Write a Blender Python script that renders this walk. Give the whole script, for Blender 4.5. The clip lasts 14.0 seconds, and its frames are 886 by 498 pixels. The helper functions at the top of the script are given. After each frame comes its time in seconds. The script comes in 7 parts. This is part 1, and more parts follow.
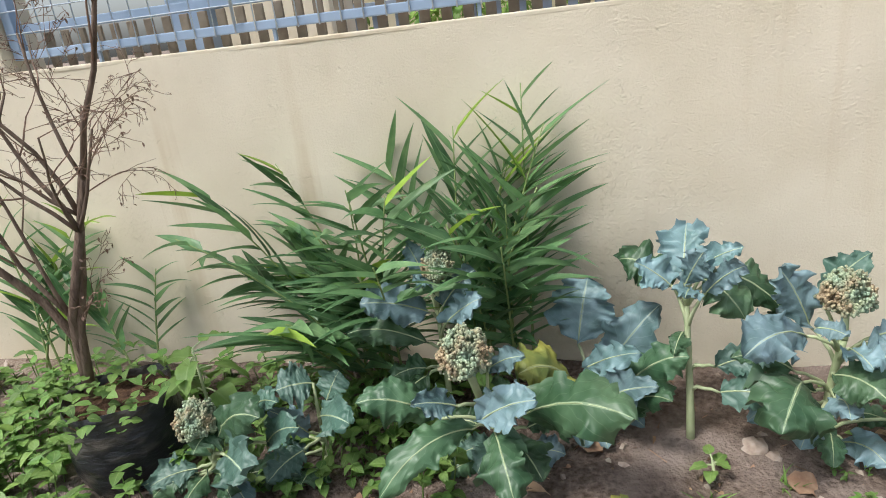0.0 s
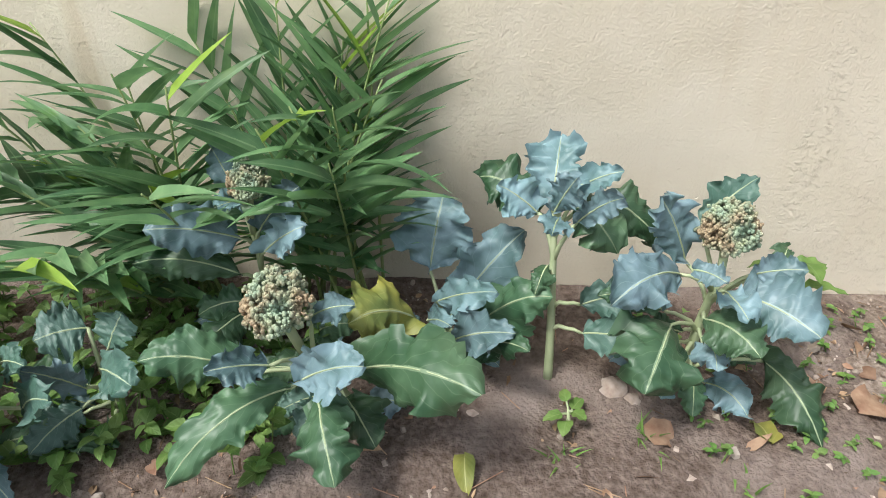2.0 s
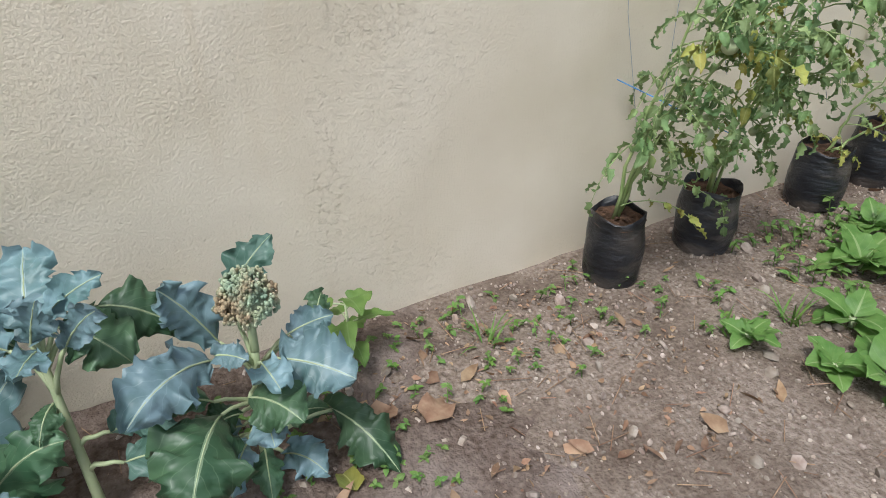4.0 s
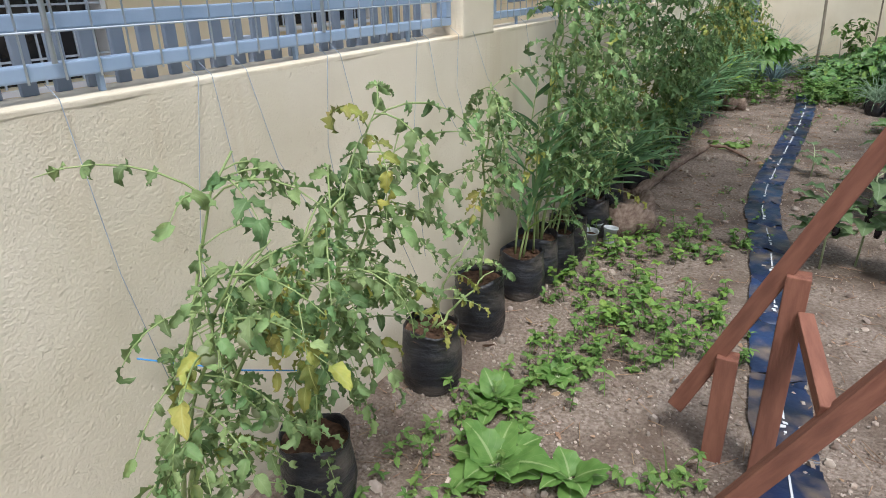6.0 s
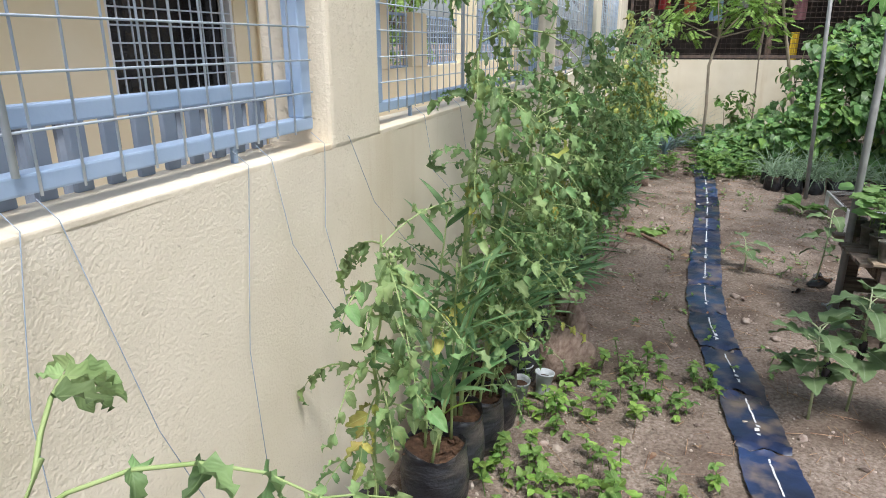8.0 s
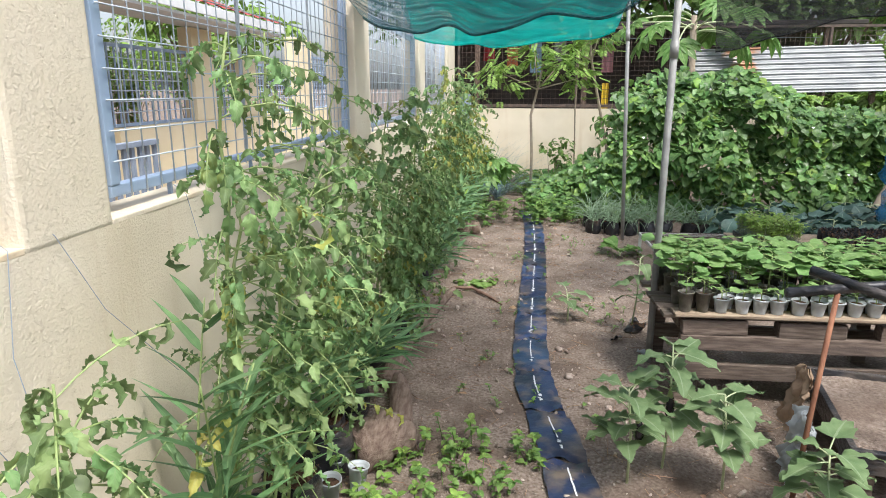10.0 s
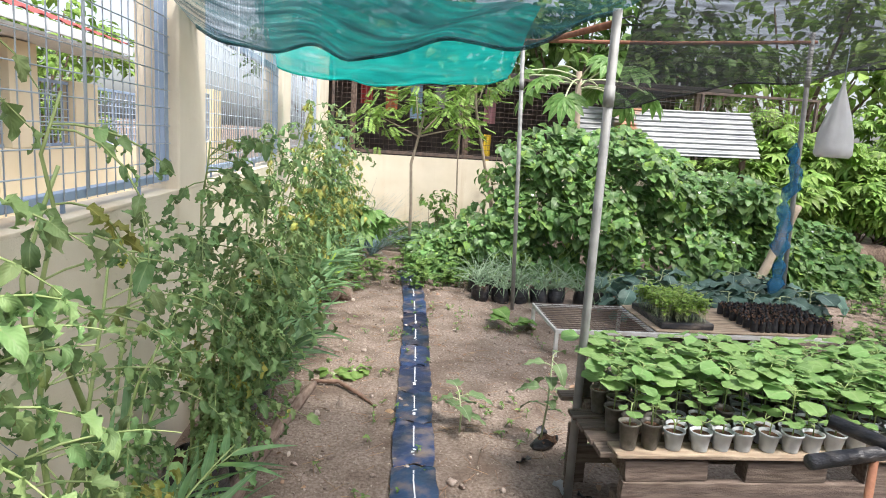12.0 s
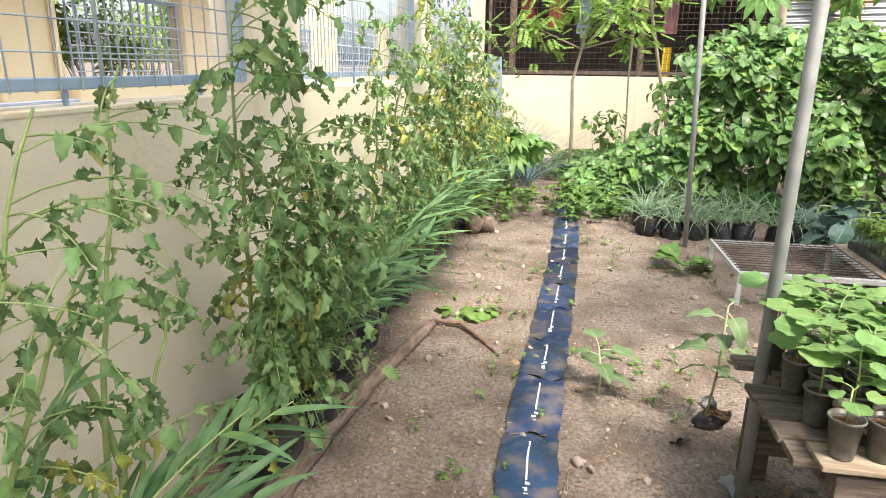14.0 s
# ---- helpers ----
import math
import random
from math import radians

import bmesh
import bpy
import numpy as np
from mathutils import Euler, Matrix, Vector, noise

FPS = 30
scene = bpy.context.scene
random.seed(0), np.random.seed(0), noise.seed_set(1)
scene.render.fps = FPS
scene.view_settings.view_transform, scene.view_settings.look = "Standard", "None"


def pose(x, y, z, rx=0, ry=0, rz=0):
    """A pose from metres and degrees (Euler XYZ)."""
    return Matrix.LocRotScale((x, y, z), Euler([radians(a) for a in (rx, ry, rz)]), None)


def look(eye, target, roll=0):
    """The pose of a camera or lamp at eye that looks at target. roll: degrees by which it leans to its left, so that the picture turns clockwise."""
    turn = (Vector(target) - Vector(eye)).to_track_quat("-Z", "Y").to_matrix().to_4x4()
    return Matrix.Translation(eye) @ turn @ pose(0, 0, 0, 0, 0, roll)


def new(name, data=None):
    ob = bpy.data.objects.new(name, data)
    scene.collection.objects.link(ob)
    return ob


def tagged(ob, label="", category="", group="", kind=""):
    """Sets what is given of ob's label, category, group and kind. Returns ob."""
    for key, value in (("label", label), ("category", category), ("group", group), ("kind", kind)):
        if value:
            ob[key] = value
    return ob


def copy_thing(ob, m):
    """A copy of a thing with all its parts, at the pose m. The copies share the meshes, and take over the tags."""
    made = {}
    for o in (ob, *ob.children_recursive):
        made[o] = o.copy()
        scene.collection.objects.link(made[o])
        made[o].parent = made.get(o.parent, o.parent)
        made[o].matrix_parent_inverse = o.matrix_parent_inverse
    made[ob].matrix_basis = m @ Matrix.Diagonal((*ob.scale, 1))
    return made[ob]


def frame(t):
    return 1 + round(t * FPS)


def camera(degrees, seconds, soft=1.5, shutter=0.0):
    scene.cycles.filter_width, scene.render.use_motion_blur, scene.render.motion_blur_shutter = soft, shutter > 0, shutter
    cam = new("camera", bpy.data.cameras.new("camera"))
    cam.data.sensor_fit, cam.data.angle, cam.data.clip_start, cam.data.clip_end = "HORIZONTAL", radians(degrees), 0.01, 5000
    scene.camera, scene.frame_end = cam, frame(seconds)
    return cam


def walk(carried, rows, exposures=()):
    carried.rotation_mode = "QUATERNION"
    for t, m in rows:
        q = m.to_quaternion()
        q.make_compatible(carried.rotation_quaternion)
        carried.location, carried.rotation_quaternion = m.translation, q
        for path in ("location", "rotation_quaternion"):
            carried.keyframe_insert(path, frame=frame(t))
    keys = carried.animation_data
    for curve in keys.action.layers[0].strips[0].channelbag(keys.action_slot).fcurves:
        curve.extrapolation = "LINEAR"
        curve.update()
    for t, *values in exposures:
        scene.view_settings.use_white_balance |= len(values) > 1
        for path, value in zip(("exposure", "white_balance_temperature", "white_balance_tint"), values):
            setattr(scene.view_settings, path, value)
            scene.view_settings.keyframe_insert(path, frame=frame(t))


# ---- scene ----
cam = camera(69.5, 14.0, soft=0.98)

PATH = [
    (0, (1.996, 0.811, 1.204), (0.176, 0.334, 0.524), -7.0),
    (0.5, (1.797, 0.805, 1.181), (0.054, 0.348, 0.314), -2.9),
    (1, (1.622, 0.736, 1.169), (-0.101, 0.467, 0.189), 0.3),
    (1.5, (1.589, 0.809, 1.173), (-0.096, 0.609, 0.115), -0.8),
    (2, (1.593, 0.87, 1.173), (-0.079, 0.748, 0.082), -1.2),
    (2.5, (1.563, 0.943, 1.178), (-0.111, 0.993, 0.085), -0.6),
    (3, (1.553, 1.043, 1.188), (-0.112, 1.255, 0.101), -1.7),
    (3.5, (1.57, 1.18, 1.222), (-0.051, 1.576, 0.12), -1.7),
    (4, (1.523, 1.234, 1.191), (0.015, 2.074, 0.182), -0.9),
    (4.2, (1.497, 1.264, 1.172), (0.112, 2.349, 0.22), -1.1),
    (6.3, (1.092, 2.141, 1.416), (0.207, 3.768, 0.661), -0.8),
    (6.5, (0.967, 2.243, 1.428), (0.112, 3.896, 0.695), -0.1),
    (7, (0.811, 2.547, 1.473), (0.062, 4.288, 0.835), 2.4),
    (7.5, (0.819, 2.839, 1.522), (0.121, 4.614, 0.92), 1.7),
    (8, (0.795, 2.922, 1.43), (0.169, 4.721, 0.819), -0.2),
    (8.5, (0.903, 3.072, 1.511), (0.376, 4.911, 0.928), 0.6),
    (9, (0.979, 3.138, 1.555), (0.572, 5.028, 1.043), 0.2),
    (9.2, (1.005, 3.161, 1.547), (0.637, 5.062, 1.047), -0.0),
    (11.3, (0.823, 3.759, 1.447), (0.84, 5.704, 0.981), 2.0),
    (11.5, (0.842, 3.939, 1.472), (0.853, 5.888, 1.023), 3.1),
    (12, (0.918, 4.222, 1.491), (1.109, 6.183, 1.15), 3.6),
    (12.5, (0.936, 4.494, 1.441), (1.416, 6.414, 1.154), 0.4),
    (13, (1.072, 4.691, 1.239), (1.372, 6.634, 0.872), 0.9),
    (13.5, (1.231, 4.749, 1.262), (1.147, 6.691, 0.792), 1.0),
    (14, (1.142, 4.845, 1.298), (0.803, 6.737, 0.746), 0.7),
]
walk(cam, [(t, look(eye, target, roll)) for t, eye, target, roll in PATH],
     [(0, .54, 6180, 8), (.5, .72, 6180, 8), (1.2, .67, 6150, 8), (2.5, .6, 6080, 8), (4, .2, 5880, 8), (6.5, .38, 5940, 9), (9, .74, 6080, 10), (11.5, 1.06, 6300, 11), (12.5, 1.22, 6380, 12), (14, 1.48, 6700, 9)])

# ---- light ----
SUN_EL, SUN_AZ = radians(62), radians(140)
world = bpy.data.worlds.new("sky_world")
scene.world = world
world.use_nodes = True
wn, wl = world.node_tree.nodes, world.node_tree.links
sky = wn.new("ShaderNodeTexSky")
sky.sky_type, sky.sun_disc = "NISHITA", False
sky.sun_elevation, sky.sun_rotation = SUN_EL, SUN_AZ
sky.dust_density, sky.air_density = 4.0, 1.0
hsv = wn.new("ShaderNodeHueSaturation")
hsv.inputs["Saturation"].default_value = 0.45
wl.new(sky.outputs[0], hsv.inputs["Color"])
wl.new(hsv.outputs[0], wn["Background"].inputs[0])
wn["Background"].inputs[1].default_value = 0.15
sun = new("sun", bpy.data.lights.new("sun", "SUN"))
sun.data.energy, sun.data.angle, sun.data.color = 2.2, radians(12), (1.0, 0.95, 0.86)
sun.matrix_world = look((0, 0, 0), (-math.sin(SUN_AZ) * math.cos(SUN_EL), -math.cos(SUN_AZ) * math.cos(SUN_EL), -math.sin(SUN_EL)))

# ---- materials ----
R = random.Random(7)


def mat(name, c1, c2, scale=8, rough=0.8, bump=0.15, bscale=60, metal=0.0, lo=0.35, hi=0.65, rnd=0.0, island=0.0, translucent=0.0,
        c3=None, s3=2.0, lo3=0.5, hi3=0.7, spec=0.4, stretch=None, dist=0.01, sheen=0.0):
    """Two tones by noise, a third as larger stains, relief by finer noise."""
    m = bpy.data.materials.new(name)
    m.use_nodes = True
    n, l = m.node_tree.nodes, m.node_tree.links
    b = n["Principled BSDF"]
    tc = n.new("ShaderNodeTexCoord")
    src = tc.outputs["Object"]
    if stretch:
        mp = n.new("ShaderNodeMapping")
        mp.inputs["Scale"].default_value = stretch
        l.new(src, mp.inputs[0])
        src = mp.outputs[0]

    def ramp(s, a, z, detail=6):
        t = n.new("ShaderNodeTexNoise")
        t.inputs["Scale"].default_value, t.inputs["Detail"].default_value = s, detail
        l.new(src, t.inputs["Vector"])
        r = n.new("ShaderNodeMapRange")
        r.inputs[1].default_value, r.inputs[2].default_value = a, z
        l.new(t.outputs["Fac"], r.inputs[0])
        return t, r

    def mix(fac, a, c):
        x = n.new("ShaderNodeMix")
        x.data_type = "RGBA"
        l.new(fac, x.inputs[0])
        for i, v in ((6, a), (7, c)):
            if isinstance(v, tuple):
                x.inputs[i].default_value = (*v, 1)
            else:
                l.new(v, x.inputs[i])
        return x.outputs[2]
    _, r1 = ramp(scale, lo, hi)
    col = mix(r1.outputs[0], c1, c2)
    if c3:
        _, r3 = ramp(s3, lo3, hi3, 8)
        col = mix(r3.outputs[0], col, c3)
    if rnd or island:
        h = n.new("ShaderNodeHueSaturation")
        if island:
            g = n.new("ShaderNodeNewGeometry")
            rv, k = g.outputs["Random Per Island"], island
        else:
            g = n.new("ShaderNodeObjectInfo")
            rv, k = g.outputs["Random"], rnd
        mr = n.new("ShaderNodeMapRange")
        mr.inputs[3].default_value, mr.inputs[4].default_value = 1 - k, 1 + k
        l.new(rv, mr.inputs[0])
        l.new(mr.outputs[0], h.inputs["Value"])
        ma = n.new("ShaderNodeMath")
        ma.operation = "MULTIPLY_ADD"
        ma.inputs[1].default_value, ma.inputs[2].default_value = k * 0.07, 0.5 - k * 0.035
        mf = n.new("ShaderNodeMath")
        mf.operation = "FRACT"
        m7 = n.new("ShaderNodeMath")
        m7.operation = "MULTIPLY"
        m7.inputs[1].default_value = 7.31
        l.new(rv, m7.inputs[0])
        l.new(m7.outputs[0], mf.inputs[0])
        l.new(mf.outputs[0], ma.inputs[0])
        l.new(ma.outputs[0], h.inputs["Hue"])
        l.new(col, h.inputs["Color"])
        col = h.outputs[0]
    l.new(col, b.inputs["Base Color"])
    b.inputs["Roughness"].default_value, b.inputs["Metallic"].default_value = rough, metal
    b.inputs["Specular IOR Level"].default_value = spec
    if bump:
        t, _ = ramp(bscale, 0, 1, 8)
        bp = n.new("ShaderNodeBump")
        bp.inputs["Strength"].default_value, bp.inputs["Distance"].default_value = bump, dist
        l.new(t.outputs["Fac"], bp.inputs["Height"])
        l.new(bp.outputs[0], b.inputs["Normal"])
    if translucent:
        tr = n.new("ShaderNodeBsdfTranslucent")
        l.new(col, tr.inputs[0])
        ms = n.new("ShaderNodeMixShader")
        ms.inputs[0].default_value = translucent
        l.new(b.outputs[0], ms.inputs[1])
        l.new(tr.outputs[0], ms.inputs[2])
        l.new(ms.outputs[0], n["Material Output"].inputs[0])
    return m


def leafmat(name, c1, c2, vein, rough=0.45, veins=7.0, island=0.0, rnd=0.0, translucent=0.25, width=0.035, vscale=18, yellow=None, spec=0.4):
    """A leaf: midrib and side veins from the leaf's own u, v; blotches; per-leaf tone."""
    m = mat(name, c1, c2, scale=vscale, rough=rough, bump=0.0, island=island, rnd=rnd, translucent=translucent, c3=yellow, s3=5, lo3=0.62, hi3=0.75, spec=spec)
    n, l = m.node_tree.nodes, m.node_tree.links
    b = n["Principled BSDF"]
    old = b.inputs["Base Color"].links[0].from_socket
    uv = n.new("ShaderNodeUVMap")
    sep = n.new("ShaderNodeSeparateXYZ")
    l.new(uv.outputs[0], sep.inputs[0])

    def op(kind, a, c=None):
        x = n.new("ShaderNodeMath")
        x.operation = kind
        for i, v in ((0, a), (1, c)):
            if v is None:
                continue
            if isinstance(v, (int, float)):
                x.inputs[i].default_value = v
            else:
                l.new(v, x.inputs[i])
        return x.outputs[0]
    au = op("ABSOLUTE", op("SUBTRACT", sep.outputs[0], 0.5))
    mid = op("LESS_THAN", au, width)
    w = op("FRACT", op("SUBTRACT", op("MULTIPLY", sep.outputs[1], veins), op("MULTIPLY", au, veins * 0.75)))
    side = op("MULTIPLY", op("LESS_THAN", w, 0.07), 0.22)
    fac = op("MAXIMUM", mid, side)
    x = n.new("ShaderNodeMix")
    x.data_type = "RGBA"
    l.new(op("MULTIPLY", fac, 0.75), x.inputs[0])
    l.new(old, x.inputs[6])
    x.inputs[7].default_value = (*vein, 1)
    l.new(x.outputs[2], b.inputs["Base Color"])
    bp = n.new("ShaderNodeBump")
    bp.inputs["Strength"].default_value, bp.inputs["Distance"].default_value = 0.3, 0.003
    l.new(op("ABSOLUTE", op("SUBTRACT", w, 0.5)), bp.inputs["Height"])
    l.new(bp.outputs[0], b.inputs["Normal"])
    return m




def plaster():
    """Cream render: smooth float work with patches of rough ridges, fine grain and old drip stains."""
    m = mat("cream_plaster", (0.70, 0.62, 0.485), (0.77, 0.69, 0.56), scale=2.5, rough=0.9, bump=0, c3=(0.61, 0.53, 0.39), s3=1.1, lo3=0.52, hi3=0.78, spec=0.25)
    n, l = m.node_tree.nodes, m.node_tree.links
    b = n["Principled BSDF"]
    tc = n.new("ShaderNodeTexCoord")

    def field(scale, lo, hi, stretch=(1, 1, 1), detail=9, distortion=0.0, rough=0.6):
        mp = n.new("ShaderNodeMapping")
        mp.inputs["Scale"].default_value = stretch
        l.new(tc.outputs["Object"], mp.inputs[0])
        t = n.new("ShaderNodeTexNoise")
        for k, v in (("Scale", scale), ("Detail", detail), ("Distortion", distortion), ("Roughness", rough)):
            t.inputs[k].default_value = v
        l.new(mp.outputs[0], t.inputs["Vector"])
        r = n.new("ShaderNodeMapRange")
        r.inputs[1].default_value, r.inputs[2].default_value = lo, hi
        l.new(t.outputs["Fac"], r.inputs[0])
        return r.outputs[0]

    def op(kind, x, y):
        q = n.new("ShaderNodeMath")
        q.operation = kind
        for k, v in ((0, x), (1, y)):
            if isinstance(v, (int, float)):
                q.inputs[k].default_value = v
            else:
                l.new(v, q.inputs[k])
        return q.outputs[0]
    patch = op("MAXIMUM", field(1.7, .53, .72), field(1.2, .60, .70, (4, 4, .5), 4))
    ridge = op("MULTIPLY", field(42, .53, .63, (1, 1, 1.3), 12, 0.0, .72), op("ADD", patch, .05))
    fine = op("MULTIPLY", field(130, .3, .7, detail=8), .42)
    pits = op("MULTIPLY", field(30, .64, .70), -.7)
    bp = n.new("ShaderNodeBump")
    bp.inputs["Strength"].default_value, bp.inputs["Distance"].default_value = .62, .0052
    l.new(op("ADD", op("ADD", ridge, fine), pits), bp.inputs["Height"])
    l.new(bp.outputs[0], b.inputs["Normal"])
    old = b.inputs["Base Color"].links[0].from_socket
    x = n.new("ShaderNodeMix")
    x.data_type = "RGBA"
    l.new(op("MULTIPLY", op("MULTIPLY", field(1.0, .56, .74, (8, 8, .45), 5), field(.8, .42, .6)), .42), x.inputs[0])
    l.new(old, x.inputs[6])
    x.inputs[7].default_value = (.50, .36, .20, 1)
    l.new(x.outputs[2], b.inputs["Base Color"])
    return m


PLASTER = plaster()
LEDGE = mat("stained_ledge_plaster", (0.64, 0.56, 0.43), (0.74, 0.66, 0.53), scale=6, rough=0.9, bump=0.4, bscale=40, c3=(0.54, 0.36, 0.18), s3=3, lo3=0.56, hi3=0.76)
YELLOW_WALL = mat("yellow_house_paint", (0.79, 0.68, 0.45), (0.83, 0.73, 0.52), scale=1.5, rough=0.85, bump=0.1)
SOIL = mat("dry_garden_soil", (0.155, 0.115, 0.09), (0.37, 0.305, 0.255), scale=70, lo=.30, hi=.72, rough=0.97, bump=1.0, bscale=110, c3=(0.115, 0.082, 0.062), s3=3.4, lo3=0.42, hi3=0.74, dist=0.012, spec=0.1)
BEDSOIL = mat("darker_bed_soil", (0.085, 0.06, 0.047), (0.215, 0.165, 0.138), scale=55, lo=.3, hi=.72, rough=0.97, bump=1.0, bscale=95, c3=(0.26, 0.21, 0.185), s3=3.2, lo3=0.5, hi3=0.68, dist=0.014, spec=0.1)
PEBBLE = mat("pebble_and_clod", (0.26, 0.20, 0.16), (0.42, 0.36, 0.31), scale=30, rough=0.95, bump=0.3, island=0.35, spec=0.15)
DARKSOIL = mat("potting_soil", (0.045, 0.028, 0.02), (0.12, 0.07, 0.045), scale=40, rough=1, bump=1, bscale=90, spec=0.1)
BLUEPAINT = mat("grey_blue_metal_paint", (0.27, 0.36, 0.50), (0.33, 0.42, 0.56), scale=6, rough=0.5, bump=0.06, c3=(0.30, 0.19, 0.12), s3=9, lo3=0.70, hi3=0.78)
WIRE = mat("painted_wire", (0.46, 0.53, 0.62), (0.58, 0.64, 0.70), scale=12, rough=0.5, bump=0, c3=(0.30, 0.2, 0.14), s3=6, lo3=0.68, hi3=0.76)
RUSTWIRE = mat("rusty_dark_wire", (0.07, 0.055, 0.05), (0.14, 0.10, 0.08), scale=14, rough=0.7, bump=0)
GALV = mat("galvanised_steel", (0.24, 0.24, 0.235), (0.33, 0.33, 0.32), scale=14, rough=0.62, metal=0.2, bump=0.08, c3=(0.30, 0.24, 0.19), s3=5, lo3=0.62, hi3=0.75)
RUST = mat("rusty_steel", (0.20, 0.085, 0.05), (0.30, 0.14, 0.08), scale=15, rough=0.85, bump=0.3)
BAG = mat("black_polythene", (0.012, 0.013, 0.016), (0.03, 0.031, 0.036), scale=9, rough=0.34, bump=0.9, bscale=24, c3=(0.15, 0.125, 0.105), s3=6, lo3=0.50, hi3=0.78, rnd=0.3, stretch=(1, 1, 2.2))
# black plastic; the blue second tone paints in the sky's sheen, third tone is soil
STRIPSHEEN = mat("strip_polythene_sky_sheen", (0.011, 0.016, 0.03), (0.022, 0.042, 0.105), scale=4, rough=0.36, bump=0.6, bscale=16, c3=(0.16, 0.12, 0.095), s3=9, lo3=0.49, hi3=0.72, rnd=0.45)
PRINT = mat("white_print", (0.62, 0.63, 0.65), (0.72, 0.73, 0.74), rough=0.7, bump=0)
WOOD = mat("weathered_wood", (0.095, 0.07, 0.054), (0.21, 0.165, 0.13), scale=9, rough=0.9, bump=0.5, bscale=50, stretch=(1, 9, 9), c3=(0.11, 0.085, 0.07), s3=3, rnd=0.25)
PALEWOOD = mat("pale_plywood", (0.30, 0.22, 0.155), (0.45, 0.36, 0.26), scale=7, rough=0.85, bump=0.4, stretch=(1, 6, 6), rnd=0.1, c3=(0.16, 0.115, 0.08), s3=4, lo3=.52, hi3=.72)
REDWOOD = mat("red_brown_painted_wood", (0.19, 0.075, 0.05), (0.27, 0.115, 0.075), scale=7, rough=0.75, bump=0.35, bscale=40, stretch=(6, 6, 1), c3=(0.12, 0.05, 0.035))
BARK = mat("brown_bark", (0.10, 0.068, 0.05), (0.20, 0.145, 0.11), scale=14, rough=0.95, bump=0.8, bscale=45, stretch=(3, 3, 1))
PALEBARK = mat("pale_bark", (0.25, 0.20, 0.15), (0.36, 0.30, 0.23), scale=10, rough=0.9, bump=0.4)
LOGWOOD = mat("old_log_wood", (0.15, 0.10, 0.075), (0.28, 0.21, 0.165), scale=10, rough=0.95, bump=0.9, bscale=30, stretch=(6, 1, 6))
ROOF_RED = mat("red_roof_sheet", (0.36, 0.05, 0.045), (0.45, 0.09, 0.075), rough=0.6, bump=0.1)
TIN = mat("corrugated_tin", (0.23, 0.24, 0.25), (0.34, 0.35, 0.35), scale=3, rough=0.4, metal=0.3, bump=0.1, c3=(0.30, 0.15, 0.08), s3=1.6, lo3=0.57, hi3=0.62)
DARKGLASS = mat("dark_window_glass", (0.012, 0.013, 0.015), (0.025, 0.026, 0.03), rough=0.12, bump=0, spec=0.6)
WHITEPAINT = mat("white_window_paint", (0.70, 0.71, 0.72), (0.78, 0.78, 0.78), rough=0.6, bump=0.05)
GREYPAINT = mat("grey_blue_paint", (0.21, 0.255, 0.33), (0.27, 0.315, 0.39), rough=0.6, bump=0.1)
CUPMAT = mat("translucent_plastic_cup", (0.47, 0.50, 0.52), (0.60, 0.63, 0.64), scale=20, rough=0.35, bump=0.05, translucent=0.3, c3=(0.25, 0.2, 0.16), s3=14, lo3=0.55, hi3=0.8, rnd=0.15)
CUPDARK = mat("brown_tinted_plastic_cup", (0.13, 0.12, 0.10), (0.24, 0.22, 0.19), scale=34, rough=0.3, bump=0.1, translucent=0.3, rnd=0.25, c3=(0.09, 0.10, 0.05), s3=16, lo3=0.5, hi3=0.7)
STEMG = mat("green_stem", (0.22, 0.30, 0.10), (0.33, 0.40, 0.17), scale=20, rough=0.6, bump=0.1)
STEMPALE = mat("pale_green_stem", (0.34, 0.40, 0.22), (0.45, 0.50, 0.30), scale=20, rough=0.6, bump=0.1)
TWIG = mat("dry_twig", (0.14, 0.085, 0.06), (0.26, 0.17, 0.125), scale=20, rough=0.9, bump=0.4)
DRYLEAF = mat("dry_leaf", (0.22, 0.125, 0.075), (0.38, 0.26, 0.165), scale=25, rough=0.85, bump=0.3, island=0.35, translucent=0.15)
STRING = mat("blue_grey_string", (0.22, 0.27, 0.33), (0.30, 0.35, 0.41), rough=0.9, bump=0)
BLUESTRING = mat("bright_blue_string", (0.05, 0.22, 0.55), (0.08, 0.30, 0.62), rough=0.8, bump=0)

TOMATO = leafmat("tomato_leaf", (0.145, 0.255, 0.095), (0.255, 0.385, 0.155), (0.28, 0.38, 0.18), island=0.45, rough=0.5, translucent=0.38, yellow=(0.36, 0.36, 0.08))
TOMATO2 = leafmat("pale_tomato_leaf", (0.175, 0.265, 0.095), (0.275, 0.37, 0.155), (0.30, 0.38, 0.18), island=0.4, rough=0.6, translucent=0.36, yellow=(0.42, 0.42, 0.12))
YTOMATO = leafmat("yellowing_leaf", (0.22, 0.27, 0.06), (0.40, 0.38, 0.09), (0.45, 0.45, 0.16), island=0.4, rough=0.6, translucent=0.3, yellow=(0.35, 0.24, 0.08))
GINGER = leafmat("ginger_blade", (0.10, 0.21, 0.09), (0.175, 0.31, 0.135), (0.24, 0.36, 0.18), island=0.4, rough=0.40, veins=3, width=0.05, translucent=0.38, yellow=(0.13, 0.25, 0.04))
YOUNG = leafmat("young_yellow_green_blade", (0.23, 0.38, 0.045), (0.30, 0.45, 0.07), (0.35, 0.5, 0.1), island=0.2, veins=3, translucent=0.35)
